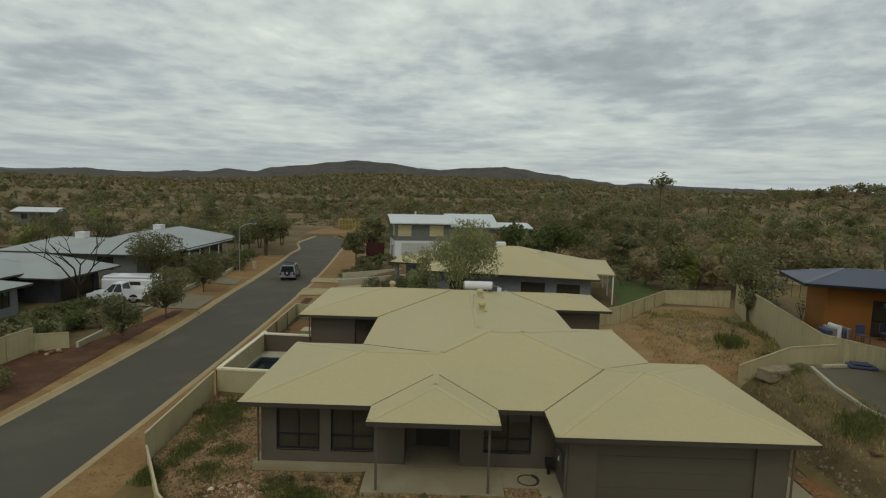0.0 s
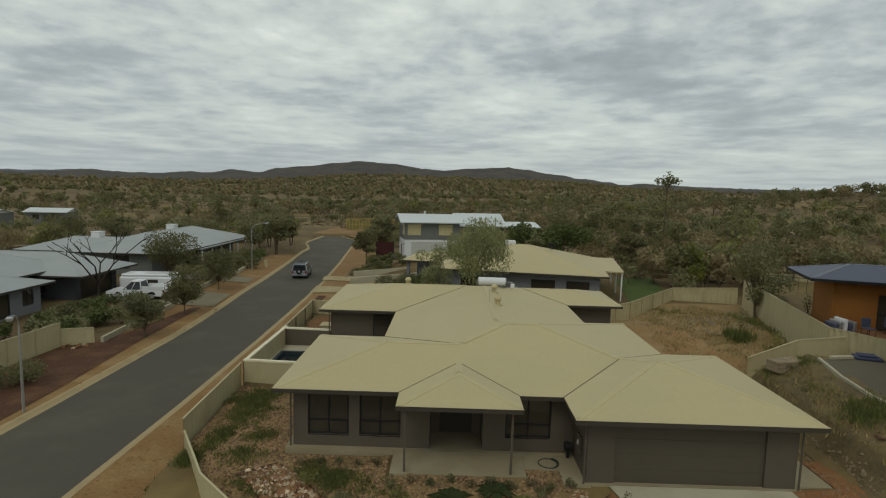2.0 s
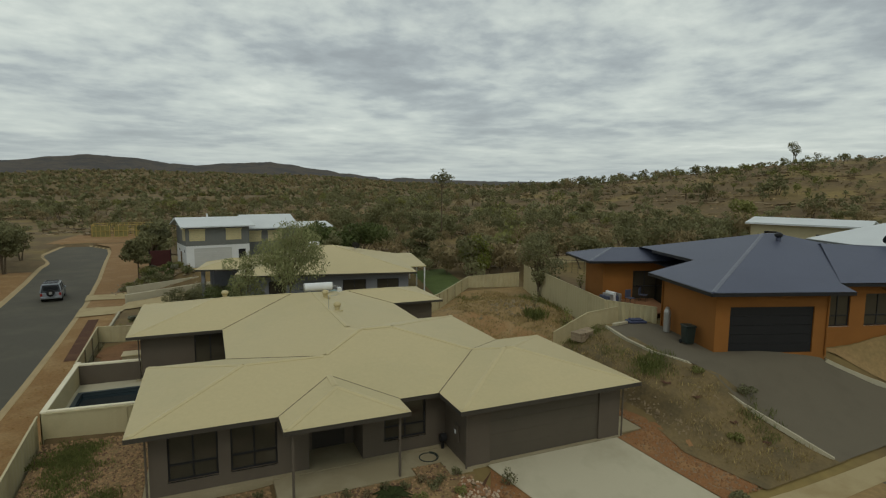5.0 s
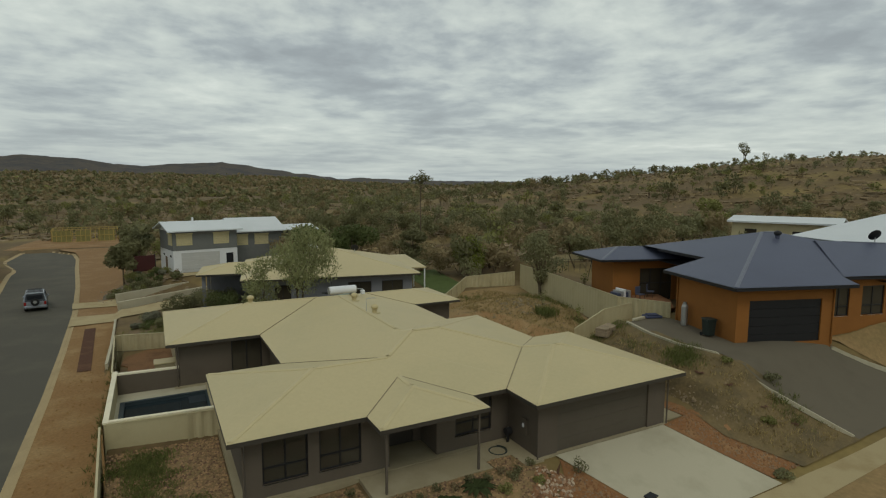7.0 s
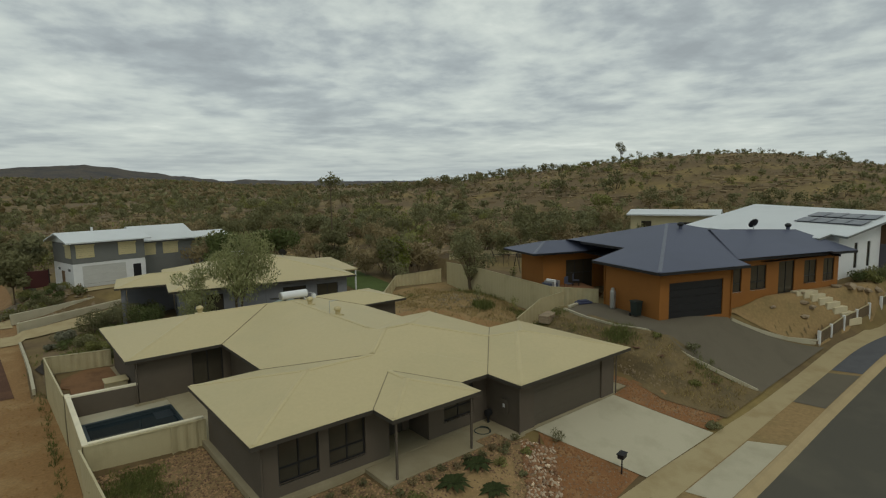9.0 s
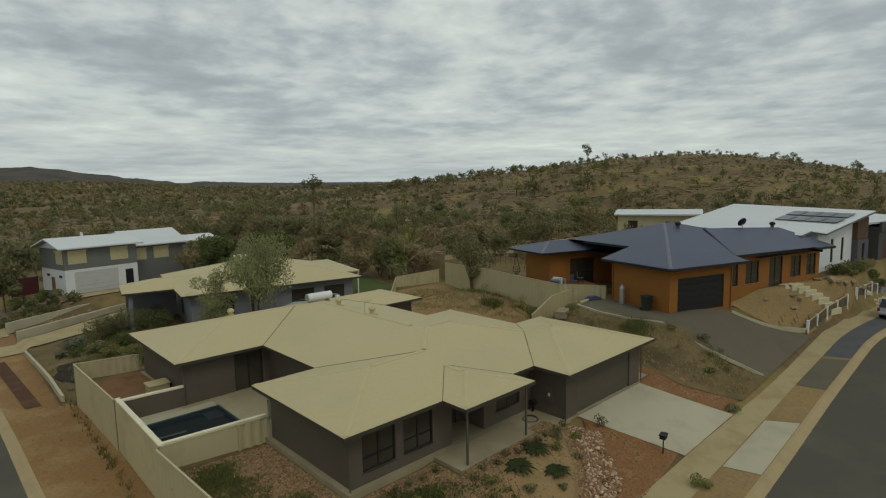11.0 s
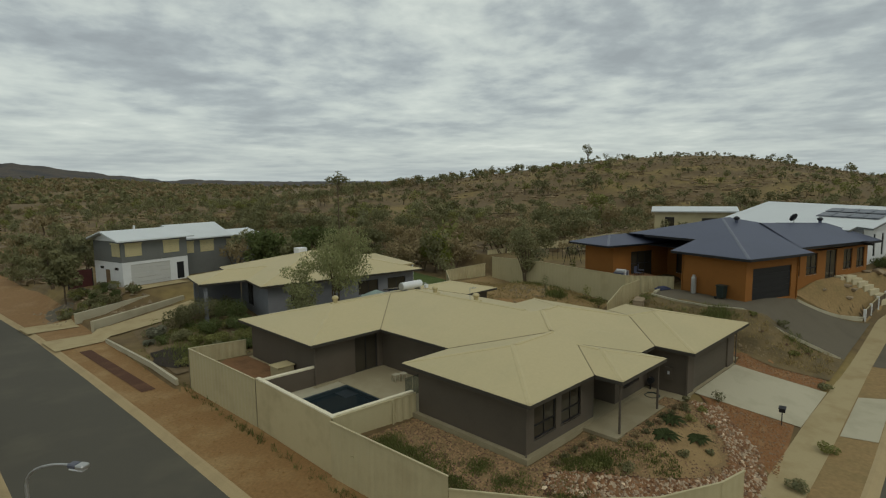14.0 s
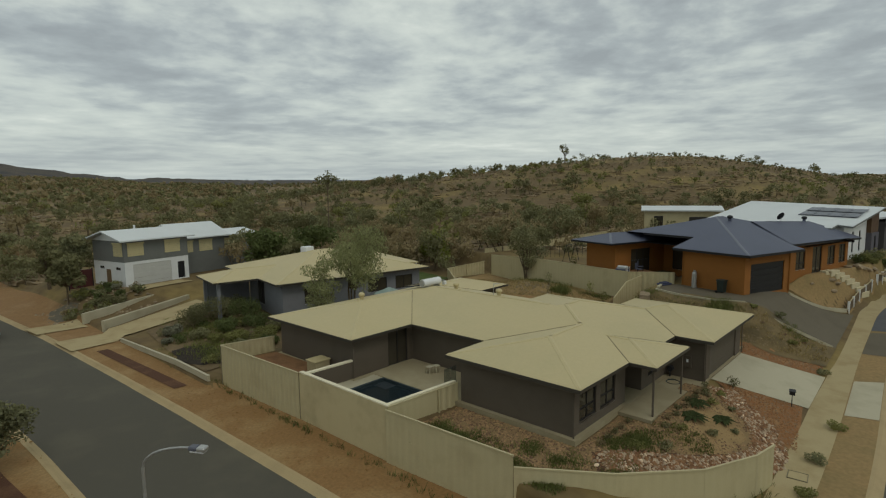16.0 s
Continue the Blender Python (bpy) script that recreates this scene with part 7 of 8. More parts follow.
tree("tree", "thin open grey-green tree at the back fence", (30.0, 22.6, land(30.0, 22.6)), 6.4, 2.5, GREENS[0], 5200, 314, 0.115, trunk=0.12, clear=0.16, clumps=26, stems=3)
tree("tree", "slender young tree beside the two-storey house", (-5.0, 54.0, land(-5.0, 54)), 5.2, 1.9, GREENS[1], 2200, 315, 0.2, trunk=0.1)
tree("tree", "slender young tree beside the two-storey house", (-3.4, 58.5, land(-3.4, 58.5)), 6.2, 2.0, GREENS[0], 2200, 316, 0.2, trunk=0.1)
for k, (x, y, h, w) in enumerate(((4.5, 71.0, 7.0, 3.0), (1.5, 75.5, 6.5, 2.8), (-4.5, 63.5, 6.0, 1.9))):
    tree("tree", "dark olive tree behind the two-storey house", (x, y, land(x, y)), h, w, GREENS[1], 2000, 350 + k, 0.2, trunk=0.14, clear=0.2, clumps=16, stems=2)
tree("tree", "dense deep green tree behind the cream neighbour house", (20.5, 49.0, land(20, 49)), 6.2, 3.8, GREENS[4], 3600, 317, 0.24, trunk=0.16, clear=0.2)
tree("tree", "dense deep green tree behind the cream neighbour house", (16.0, 52.0, land(16, 52)), 5.6, 3.0, GREENS[4], 2600, 318, 0.24, trunk=0.16, clear=0.2)
tree("tree", "leafy green tree at the edge of the lawn", (27.5, 46.5, land(27, 46)), 5.4, 2.5, GREENS[1], 2400, 319, 0.22, trunk=0.12, clear=0.25)
tree("tree", "bright green leafy tree beyond the back fence", (30.9, 37.0, land(30.9, 37)), 5.2, 2.3, mat("yellow_green_leaves", (0.215, 0.25, 0.062), rough=0.75, var=0.2, scale=0.35, fine=2.5, bump=0.0, rnd=0.12, leaf=0.35), 3800, 320, 0.14, trunk=0.1, clear=0.15)
tree("tree", "olive tree beyond the back fence", (35.0, 42.0, land(35, 42)), 4.6, 2.5, GREENS[0], 2200, 321, 0.2, trunk=0.1, clear=0.15)
tree("tree", "thin tree with scattered leaves before the pale wing", (16.5, 47.0, land(16.5, 47)), 5.6, 1.6, GREENS[0], 900, 322, 0.2, trunk=0.08)
tree("tree", "tall lone tree rising above the scrub", (43.6, 77.0, land(43.6, 77)), 14.2, 2.7, GREENS[1], 420, 323, 0.26, trunk=0.13, clear=0.7, clumps=8)
tree("tree", "fresh green tree on the lower slope", (84.0, 44.0, land(84, 44)), 7.0, 3.2, GREENS[3], 1800, 324, 0.28, trunk=0.16, clear=0.2)
for k, (x, y) in enumerate(((26.2, 17.5), (24.5, 11.0), (26.0, 13.0), (30.2, 17.0))):
    planting(x, y, 0.4, 1.3, GREENS[3 if k else 0], "tall thin weed on the dry back yard", 330 + k, 90, 0.1, group="tall weeds in the back yard")


def bare_tree(at, h, seed):
    """A leafless tree of forking grey limbs."""
    rng = random.Random(seed)
    t = thing("dead_tree", "bare leafless dark tree before the pale roofs", "tree", at)
    bark = mat("dark_dead_bark", (0.035, 0.028, 0.022), rough=0.95, var=0.3, scale=2.0, fine=20, bump=0.4)
    trunk = bar((0, 0, -0.2), (0.1, 0, h * 0.3), 0.16, 7, 0.11)
    part("trunk", trunk, bark, t)

    def limb(p, d, l, r, depth):
        bm = bmesh.new()
        q = p + d * l
        add_bar(bm, p, q, r, 5, r * 0.6)
        if depth < 2:
            part("limb", bm, bark, t)
        else:
            part("twig", bm, bark, t)
        if depth < 3:
            for _ in range(2):
                nd = (d + Vector((rng.uniform(-0.9, 0.9), rng.uniform(-0.9, 0.9), rng.uniform(-0.3, 0.4)))).normalized()
                limb(q, nd, l * rng.uniform(0.6, 0.85), r * 0.65, depth + 1)

    for k in range(4):
        a = 1.57 * k + 0.4
        limb(Vector((0.1, 0, h * 0.28)), Vector((math.cos(a) * 0.8, math.sin(a) * 0.8, 1.25)).normalized(), h * 0.34, 0.095, 0)
    return t


bare_tree((-25.6, 29.4, land(-25.6, 29.4)), 6.6, 3)

# ---- street things ----
def street_lamp(at, h, turn, label):
    s = thing("street_lamp", label, "street lamp", at, turn)
    part("pole", bar((0, 0, -0.1), (0, 0, h * 0.85), 0.07, 10, 0.045), M_STEEL, s)
    bm = bmesh.new()
    last = Vector((0, 0, h * 0.85))
    for k in range(1, 8):
        a = k / 7
        p = Vector((1.9 * (1 - math.cos(a * 1.45)), 0, h * 0.85 + h * 0.15 * math.sin(a * 1.5)))
        add_bar(bm, last, p, 0.034, 8, 0.032)
        last = p
    part("arm", bm, M_STEEL, s)
    bm = bmesh.new()
    add_box(bm, last.x - 0.06, -0.12, last.z - 0.05, last.x + 0.2, 0.12, last.z + 0.07, 0.03)
    part("lamp_head", bm, mat("blue_grey_lamp_shell", (0.10, 0.105, 0.13), rough=0.5), s)
    part("lamp_cover", box(last.x + 0.205, -0.13, last.z - 0.06, last.x + 0.47, 0.13, last.z + 0.075, 0.035), M_STEEL, s, "pale metal lamp cover")
    part("lens", box(last.x - 0.02, -0.1, last.z - 0.1, last.x + 0.42, 0.1, last.z - 0.062, 0.01), M_TANK, s)
    return s


street_lamp((-14.3, 6.3, ROAD_Z), 5.15, -60, "tall curved galvanised street lamp beside the side street")
street_lamp((-19.6, 51.5, ROAD_Z), 6.5, 10, "curved galvanised street lamp at the far verge")


M_CARGLASS = mat("dark_car_glass", (0.015, 0.018, 0.022), rough=0.05, var=0.05, bump=0.0, spec=0.5)


def vehicle(name, label, at, turn, paint, length=4.7, width=1.85, height=1.85, kind="suv", category="car"):
    """A car built along x: shaped body, glasshouse, roof rack, wheels, lamps."""
    v = thing(name, label, category, at, turn)
    L, W = length / 2, width / 2
    belt = height * 0.56
    bm = bmesh.new()
    prof = [(-L, 0.42), (-L, belt * 0.95), (-L + 0.12, belt), (L * 0.36, belt), (L * 0.86, belt * 0.93), (L * 0.98, belt * 0.78), (L, 0.45), (L * 0.9, 0.32), (-L * 0.95, 0.32)]
    rows = [[bm.verts.new((x, y * (1 if z < belt * 0.9 else 0.96), z)) for x, z in prof] for y in (-W, W)]
    n = len(prof)
    for k in range(n):
        bm.faces.new((rows[0][k], rows[0][(k + 1) % n], rows[1][(k + 1) % n], rows[1][k]))
    bm.faces.new(rows[0][::-1])
    bm.faces.new(rows[1])
    bmesh.ops.recalc_face_normals(bm, faces=bm.faces)
    bmesh.ops.bevel(bm, geom=bm.edges[:], offset=0.05, segments=2, affect="EDGES")
    part("body", bm, paint, v)
    x0, x1 = (-L + 0.08, L * 0.42) if kind == "suv" else (-L * 0.22, L * 0.42)
    t0, t1 = (x0 + 0.22, x1 - 0.75) if kind == "suv" else (x0 + 0.12, x1 - 0.75)
    bm = bmesh.new()
    lo = [bm.verts.new(p) for p in ((x0, -W * 0.95, belt - 0.01), (x1, -W * 0.95, belt - 0.01), (x1, W * 0.95, belt - 0.01), (x0, W * 0.95, belt - 0.01))]
    hi = [bm.verts.new(p) for p in ((t0, -W * 0.78, height - 0.1), (t1, -W * 0.78, height - 0.1), (t1, W * 0.78, height - 0.1), (t0, W * 0.78, height - 0.1))]
    spots = [(p.co.copy(), q.co.copy()) for p, q in zip(lo, hi)]
    bm.free()
    for i, pane in enumerate(("side_window", "windscreen", "side_window", "rear_window")):
        (p, pt), (q, qt) = spots[i], spots[(i + 1) % 4]
        bm = bmesh.new()
        bm.faces.new([bm.verts.new(c) for c in (p, q, qt, pt)])
        part(pane, bm, M_CARGLASS, v, "dark tinted glass")
    part("roof", box(t0 - 0.06, -W * 0.8, height - 0.1, t1 + 0.06, W * 0.8, height - 0.03, 0.03), paint, v)
    for s in (-1, 1):
        for xa, xb in ((x0, t0), (x1, t1), (mixf(x0, x1, 0.52), mixf(t0, t1, 0.52))):
            part("pillar", beam((xa, s * W * 0.955, belt), (xb, s * W * 0.79, height - 0.07), 0.09, 0.06), paint, v)
        part("mirror", box(x1 - 0.45, s * (W + 0.1) - 0.08, belt, x1 - 0.3, s * (W + 0.1) + 0.08, belt + 0.16, 0.03), paint, v)
        part("headlight", box(L * 0.93, s * W * 0.72 - 0.16, belt * 0.68, L * 1.0, s * W * 0.72 + 0.16, belt * 0.82, 0.02), M_TANK, v)
        part("tail_light", box(-L - 0.02, s * W * 0.86 - 0.1, belt * 0.65, -L + 0.06, s * W * 0.86 + 0.1, belt * 0.95, 0.02), mat("red_lamp", (0.25, 0.015, 0.012), rough=0.3), v)
        for x in (-L * 0.58, L * 0.6):
            part("arch", add_lathe(bmesh.new(), ((0.42, 0.0), (0.42, 0.02)), sides=18), M_BLACK, v).matrix_basis = pose(x, s * W - 0.01 * s, 0.38, 90, 0, 0)
            w = new("wheel")
            w.parent = v
            w.matrix_basis = pose(x, s * (W - 0.12), 0.36, 90, 0, 0)
            bm = bmesh.new()
            add_lathe(bm, ((0.24, -0.11), (0.33, -0.12), (0.36, -0.08), (0.36, 0.08), (0.33, 0.12), (0.24, 0.11)), sides=20)
            part("tyre", bm, M_RUBBER, w)
            bm = bmesh.new()
            add_lathe(bm, ((0.08, -0.13), (0.23, -0.125), (0.23, 0.125), (0.08, 0.13)), sides=14)
            part("rim", bm, M_STEEL, w)
    part("bumper", box(L - 0.12, -W * 0.92, 0.4, L + 0.06, W * 0.92, 0.62, 0.04), paint if kind == "suv" else M_BLACK, v)
    part("bumper", box(-L - 0.06, -W * 0.92, 0.4, -L + 0.1, W * 0.92, 0.62, 0.04), paint if kind == "suv" else M_BLACK, v)
    part("number_plate", box(-L - 0.08, -0.22, 0.66, -L - 0.055, 0.22, 0.78), M_TANK, v)
    return v, x0, t0, t1, height


M_SILVER = mat("silver_car_paint", (0.33, 0.36, 0.39), rough=0.3, metal=0.5, var=0.05, bump=0.0, coat=0.4)
M_CARW = mat("white_car_paint", (0.74, 0.75, 0.75), rough=0.3, var=0.04, bump=0.0, coat=0.4)
suv, x0, t0, t1, hh = vehicle("suv", "silver four-wheel-drive with a black roof rack on the road", (-12.6, 50.0, ROAD_Z - 0.1), 97, M_SILVER)
part("spare_wheel", bar((-2.52, 0, 0.98), (-2.34, 0, 0.98), 0.36, 20), M_RUBBER, suv)
part("spare_hub", bar((-2.54, 0, 0.98), (-2.5, 0, 0.98), 0.15, 14), M_STEEL, suv)
part("rear_window", add_beam(bmesh.new(), (-2.17, -0.62, 1.42), (-2.17, 0.62, 1.42), 0.2, 0.42), M_CARGLASS, suv)
rack = new("roof_rack")
rack.parent = suv
for s in (-0.62, 0.62):
    part("rack_rail", beam((t0, s, hh + 0.08), (t1, s, hh + 0.08), 0.05, 0.05), M_BLACK, rack)
for k in range(7):
    x = mixf(t0, t1, k / 6)
    part("rack_bar", beam((x, -0.64, hh + 0.07), (x, 0.64, hh + 0.07), 0.05, 0.03), M_BLACK, rack)
ute, x0, t0, t1, hh = vehicle("utility_truck", "white crew-cab utility truck parked in the driveway", (-23.6, 32.4, land(-23.6, 32.4) + 0.1), 188, M_CARW, 5.2, 1.85, 1.8, "ute", "truck")
part("tray_wall", box(-2.5, -0.9, 1.0, -0.65, -0.82, 1.32), M_CARW, ute)
part("tray_wall", box(-2.5, 0.82, 1.0, -0.65, 0.9, 1.32), M_CARW, ute)
van = thing("caravan", "white caravan parked behind the truck", "caravan", (-24.2, 35.6, land(-24.2, 35.6) + 0.1), 185)
part("shell", box(-2.6, -1.1, 0.5, 2.6, 1.1, 1.75, 0.18), M_CARW, van)
part("pop_top_roof", box(-2.5, -1.02, 1.755, 2.4, 1.02, 1.98, 0.08), M_CARW, van)
part("window", box(-1.2, 1.09, 1.05, 0.4, 1.115, 1.45), M_GLASS, van)
part("window", box(-1.2, -1.115, 1.05, 0.4, -1.09, 1.45), M_GLASS, van)
for s in (-1, 1):
    w = new("wheel")
    w.parent = van
    w.matrix_basis = pose(0.1, s * 1.0, 0.33, 90, 0, 0)
    part("tyre", add_lathe(bmesh.new(), ((0.2, -0.1), (0.33, -0.1), (0.33, 0.1), (0.2, 0.1)), sides=18), M_RUBBER, w)
part("drawbar", box(2.5, -0.05, 0.45, 3.6, 0.05, 0.55), M_BLACK, van)
M_GDRIVE = mat("worn_grey_concrete", (0.20, 0.18, 0.14), rough=0.9, var=0.12, scale=0.5, fine=20)
vehicle("car", "pale silver car parked at the kerb uphill", (46.8, street_y(46.8) + 0.75, street_z(46.8) + 0.02), -8, mat("pale_silver_paint", (0.47, 0.51, 0.54), rough=0.3, metal=0.4, var=0.05, bump=0.0, coat=0.4), 4.4, 1.8, 1.68)
sheet("driveway", line((-15.5, 30.5), (-27.3, 30.6)), line((-16.2, 36.5), (-27.3, 37.6)), M_GDRIVE, 0.09, 12, 6, "grey concrete driveway across the side street", "driveway")
sheet("driveway", line((-17.0, 43.0), (-26.5, 44.0)), line((-17.4, 46.5), (-26.5, 47.5)), M_GDRIVE, 0.09, 8, 4, "grey concrete driveway below the verandah", "driveway")

mb = thing("letterbox", "black steel letterbox on a thin post beside the driveway", "letterbox", (13.1, -5.2, land(13.1, -5.2)), 10)
part("post", box(-0.022, -0.022, -0.2, 0.022, 0.022, 0.74), M_BLACK, mb)
bm = bmesh.new()
add_box(bm, -0.19, -0.13, 0.74, 0.19, 0.13, 0.92, 0.02)
part("box", bm, M_BLACK, mb)
part("lid", add_beam(bmesh.new(), (-0.22, 0, 0.935), (0.22, 0, 0.935), 0.31, 0.03), M_BLACK, mb)
pit = thing("pit_cover", "square concrete service pit cover in the footpath", "pit cover", (5.9, street_y(5.9) + 2.5, street_z(5.9) + 0.05), 5)
part("lid", box(-0.33, -0.33, -0.03, 0.33, 0.33, 0.022, 0.01), M_PATH, pit)
bm = bmesh.new()
for x0, y0, x1, y1 in ((-0.36, -0.36, 0.36, -0.34), (-0.36, 0.34, 0.36, 0.36), (-0.36, -0.34, -0.34, 0.34), (0.34, -0.34, 0.36, 0.34)):
    add_box(bm, x0, y0, -0.03, x1, y1, 0.03)
part("frame_ring", bm, M_POST, pit)
pil = thing("service_pillar", "small cream electrical service pillar in the verge", "service pillar", (-18.9, 55.0, land(-18.9, 55)))
part("body", box(-0.2, -0.2, -0.1, 0.2, 0.2, 1.0, 0.03), M_FENCE, pil)
part("cap", box(-0.23, -0.23, 1.0, 0.23, 0.23, 1.08, 0.03), M_CAP, pil)

# things round the orange house
bn = thing("wheelie_bin", "dark green wheeled rubbish bin beside the garage", "rubbish bin", (25.35, 1.75, land(25.35, 1.75) + 0.1), -18)
bm = bmesh.new()
add_box(bm, -0.27, -0.3, 0.08, 0.27, 0.3, 0.95, 0.04)
for v in bm.verts:
    if v.co.z < 0.4:
        v.co.x *= 0.82
        v.co.y *= 0.82
part("body", bm, M_PLASTIC, bn)
part("lid", box(-0.3, -0.34, 0.95, 0.3, 0.33, 1.03, 0.03), M_PLASTIC, bn)
for s in (-0.24, 0.24):
    part("wheel", bar((s - 0.03, 0.28, 0.1), (s + 0.03, 0.28, 0.1), 0.1, 14), M_RUBBER, bn)
gas = thing("gas_cylinder", "tall pale grey gas cylinder against the orange wall", "gas cylinder", (26.25, 4.05, land(26.25, 4.05) + 0.1))
part("cylinder", add_lathe(bmesh.new(), ((0.16, 0.0), (0.19, 0.05), (0.19, 1.15), (0.15, 1.28), (0.06, 1.33))), M_STEEL, gas)
part("collar", add_lathe(bmesh.new(), ((0.11, 1.3), (0.11, 1.42), (0.09, 1.42))), M_STEEL, gas)
tp = thing("blue_tarpaulin", "folded blue tarpaulin heap by the wall", "tarpaulin", (26.2, 6.4, land(26.2, 6.4) + 0.1), -18)
part("fold", box(-0.55, -0.35, 0.0, 0.55, 0.35, 0.14, 0.04), mat("blue_plastic", (0.05, 0.06, 0.11), rough=0.6), tp)
part("upper_fold", box(-0.4, -0.25, 0.14, 0.35, 0.25, 0.24, 0.04), mat("blue_plastic", (0.05, 0.06, 0.11), rough=0.6), tp)
plk = thing("concrete_kerb_length", "loose pale concrete beam lying on the drive", "concrete beam", (24.9, 6.3, land(24.9, 6.3) + 0.1), 10)
part("beam", box(-0.6, -0.1, 0, 0.6, 0.1, 0.16, 0.02), M_CONC, plk)
pv = thing("paver_stack", "stack of grey concrete pavers among weeds", "paver stack", (22.4, 6.5, land(22.4, 6.5)), 20)
for k in range(12):
    part("paver", box(-0.75 + 0.42 * (k % 4), -0.4 + 0.03 * (k % 3), 0.17 * (k // 4), -0.36 + 0.42 * (k % 4), 0.35, 0.17 * (k // 4) + 0.16, 0.01), M_GROCK, pv)
for k, (x, y) in enumerate(((28.6, 9.6), (30.2, 10.1))):
    c = thing("outdoor_chair", "dark tubular outdoor chair on the terrace", "chair", (x, y, land(x, y) + 0.4), 30 * k, group="terrace chairs")
    part("seat", box(-0.25, -0.25, 0.4, 0.25, 0.25, 0.45, 0.02), M_BLUE, c)
    part("backrest", box(-0.25, 0.22, 0.45, 0.25, 0.27, 0.95, 0.02), M_BLUE, c)
    for dx in (-0.22, 0.22):
        for dy in (-0.22, 0.22):
            part("leg", bar((dx, dy, 0), (dx, dy, 0.4), 0.015, 6), M_BLACK, c)
hp = thing("clutter_heap", "heap of folded chairs and covers on the terrace", "furniture heap", (28.0, 10.8, land(28.0, 10.8) + 0.4))
for k in range(5):
    part("folded_piece", box(-0.6 + 0.25 * k, -0.4, 0.0, -0.4 + 0.25 * k, 0.5, 0.45 + 0.12 * (k % 3), 0.04), (M_BLUE, M_STEEL, M_WHITE)[k % 3], hp)
swing = thing("swing_frame", "thin dark tubular frame behind the fence", "frame", (33.6, 19.8, land(33.6, 19.8)))
for x in (0, 1.9):
    part("leg", bar((x, -0.5, 0), (x, 0, 1.9), 0.03, 6), M_BLACK, swing)
    part("leg", bar((x, 0.5, 0), (x, 0, 1.9), 0.03, 6), M_BLACK, swing)
part("crossbar", bar((-0.1, 0, 1.9), (2.0, 0, 1.9), 0.03, 6), M_BLACK, swing)
umb = thing("garden_umbrella", "pale green garden umbrella beside the cream neighbour house", "umbrella", (11.8, 24.6, land(11.8, 24.6)))
part("pole", bar((0, 0, 0), (0, 0, 2.5), 0.03, 8), M_STEEL, umb)
part("canopy", add_lathe(bmesh.new(), ((1.35, 2.05), (1.3, 2.12), (0.7, 2.35), (0.05, 2.6)), sides=8), mat("pale_green_canvas", (0.28, 0.36, 0.32), rough=0.85), umb)
tank = thing("screen_panel", "dark red metal screen beside the two-storey house", "screen", (-2.9, 57.4, land(-2.9, 57.4)), 12)
part("panel", box(-1.2, -0.03, 0, 1.2, 0.03, 1.9), mat("maroon_sheet", (0.07, 0.02, 0.022), rough=0.6), tank)
for x in (-1.2, 1.2):
    part("post", box(x - 0.05, -0.05, -0.1, x + 0.05, 0.05, 2.0), M_BLACK, tank)
rub = thing("rubble_heap", "small heap of pale broken pots by the fence end", "rubble", (-18.7, 16.6, land(-18.7, 16.6)))
for k in range(9):
    st = new("lump", STONES[k % 8])
    st.parent = rub
    st.matrix_basis = Matrix.Translation((0.5 * math.cos(k * 1.9) * (k % 3), 0.5 * math.sin(k * 1.9), 0.12)) @ Matrix.Diagonal((0.35, 0.3, 0.3, 1))

for k, (x, y) in enumerate(((21.6, -0.6), (22.2, -1.7), (23.1, -2.9), (23.9, -3.9))):
    rosette(x, y, 0.3, "withered red-brown plant on the dirt bank", 700 + k, mat("withered_brown_leaf", (0.10, 0.05, 0.035), rough=0.9, var=0.2, bump=0.0)).name = "withered_plant"
for k, (x, y, h, w) in enumerate(((-38, 78, 5.5, 2.8), (-46, 66, 5.0, 2.6), (-52, 58, 5.0, 2.6), (-31, 84, 5.5, 2.6), (-44, 82, 4.5, 2.4), (-58, 72, 5.5, 3.0), (-28, 78, 4.6, 2.2), (-60, 50, 5.0, 2.6))):
    tree("tree", "rounded olive bush tree behind the pale roofs", (x, y, land(x, y)), h, w, GREENS[(0, 1, 3, 1)[k % 4]], 1700, 720 + k, 0.19, trunk=0.12, clear=0.2, clumps=14, stems=2)

hr = []
while len(hr) < 4200:
    x, y = 232 + 75 * rg.normal(), 85 + 65 * rg.normal()
    if x > 110 and not built_up(x, y):
        hr.append((x, y))
pebble_field("hill_rocks", "weathered rocks strewn over the hillside", hr, mat("weathered_hill_rock", (0.20, 0.155, 0.105), rough=0.95, var=0.25, scale=0.5, fine=3, bump=0.0, rnd=0.3), 0.25, 0.9, 77, "rocks", -0.05)
pr = []
while len(pr) < 2600:
    d, a = 60 + 190 * rg.uniform() ** 0.8, radians(rg.uniform(-10, 75))
    x, y = -2 + d * math.sin(a), -12 + d * math.cos(a)
    if not built_up(x, y):
        pr.append((x, y))
pebble_field("ground_rocks", "pale rocks and fallen timber among the scrub", pr, mat("buff_ground_rock", (0.24, 0.185, 0.115), rough=0.95, var=0.25, scale=0.5, fine=3, bump=0.0, rnd=0.3), 0.12, 0.5, 78, "rocks", -0.05)


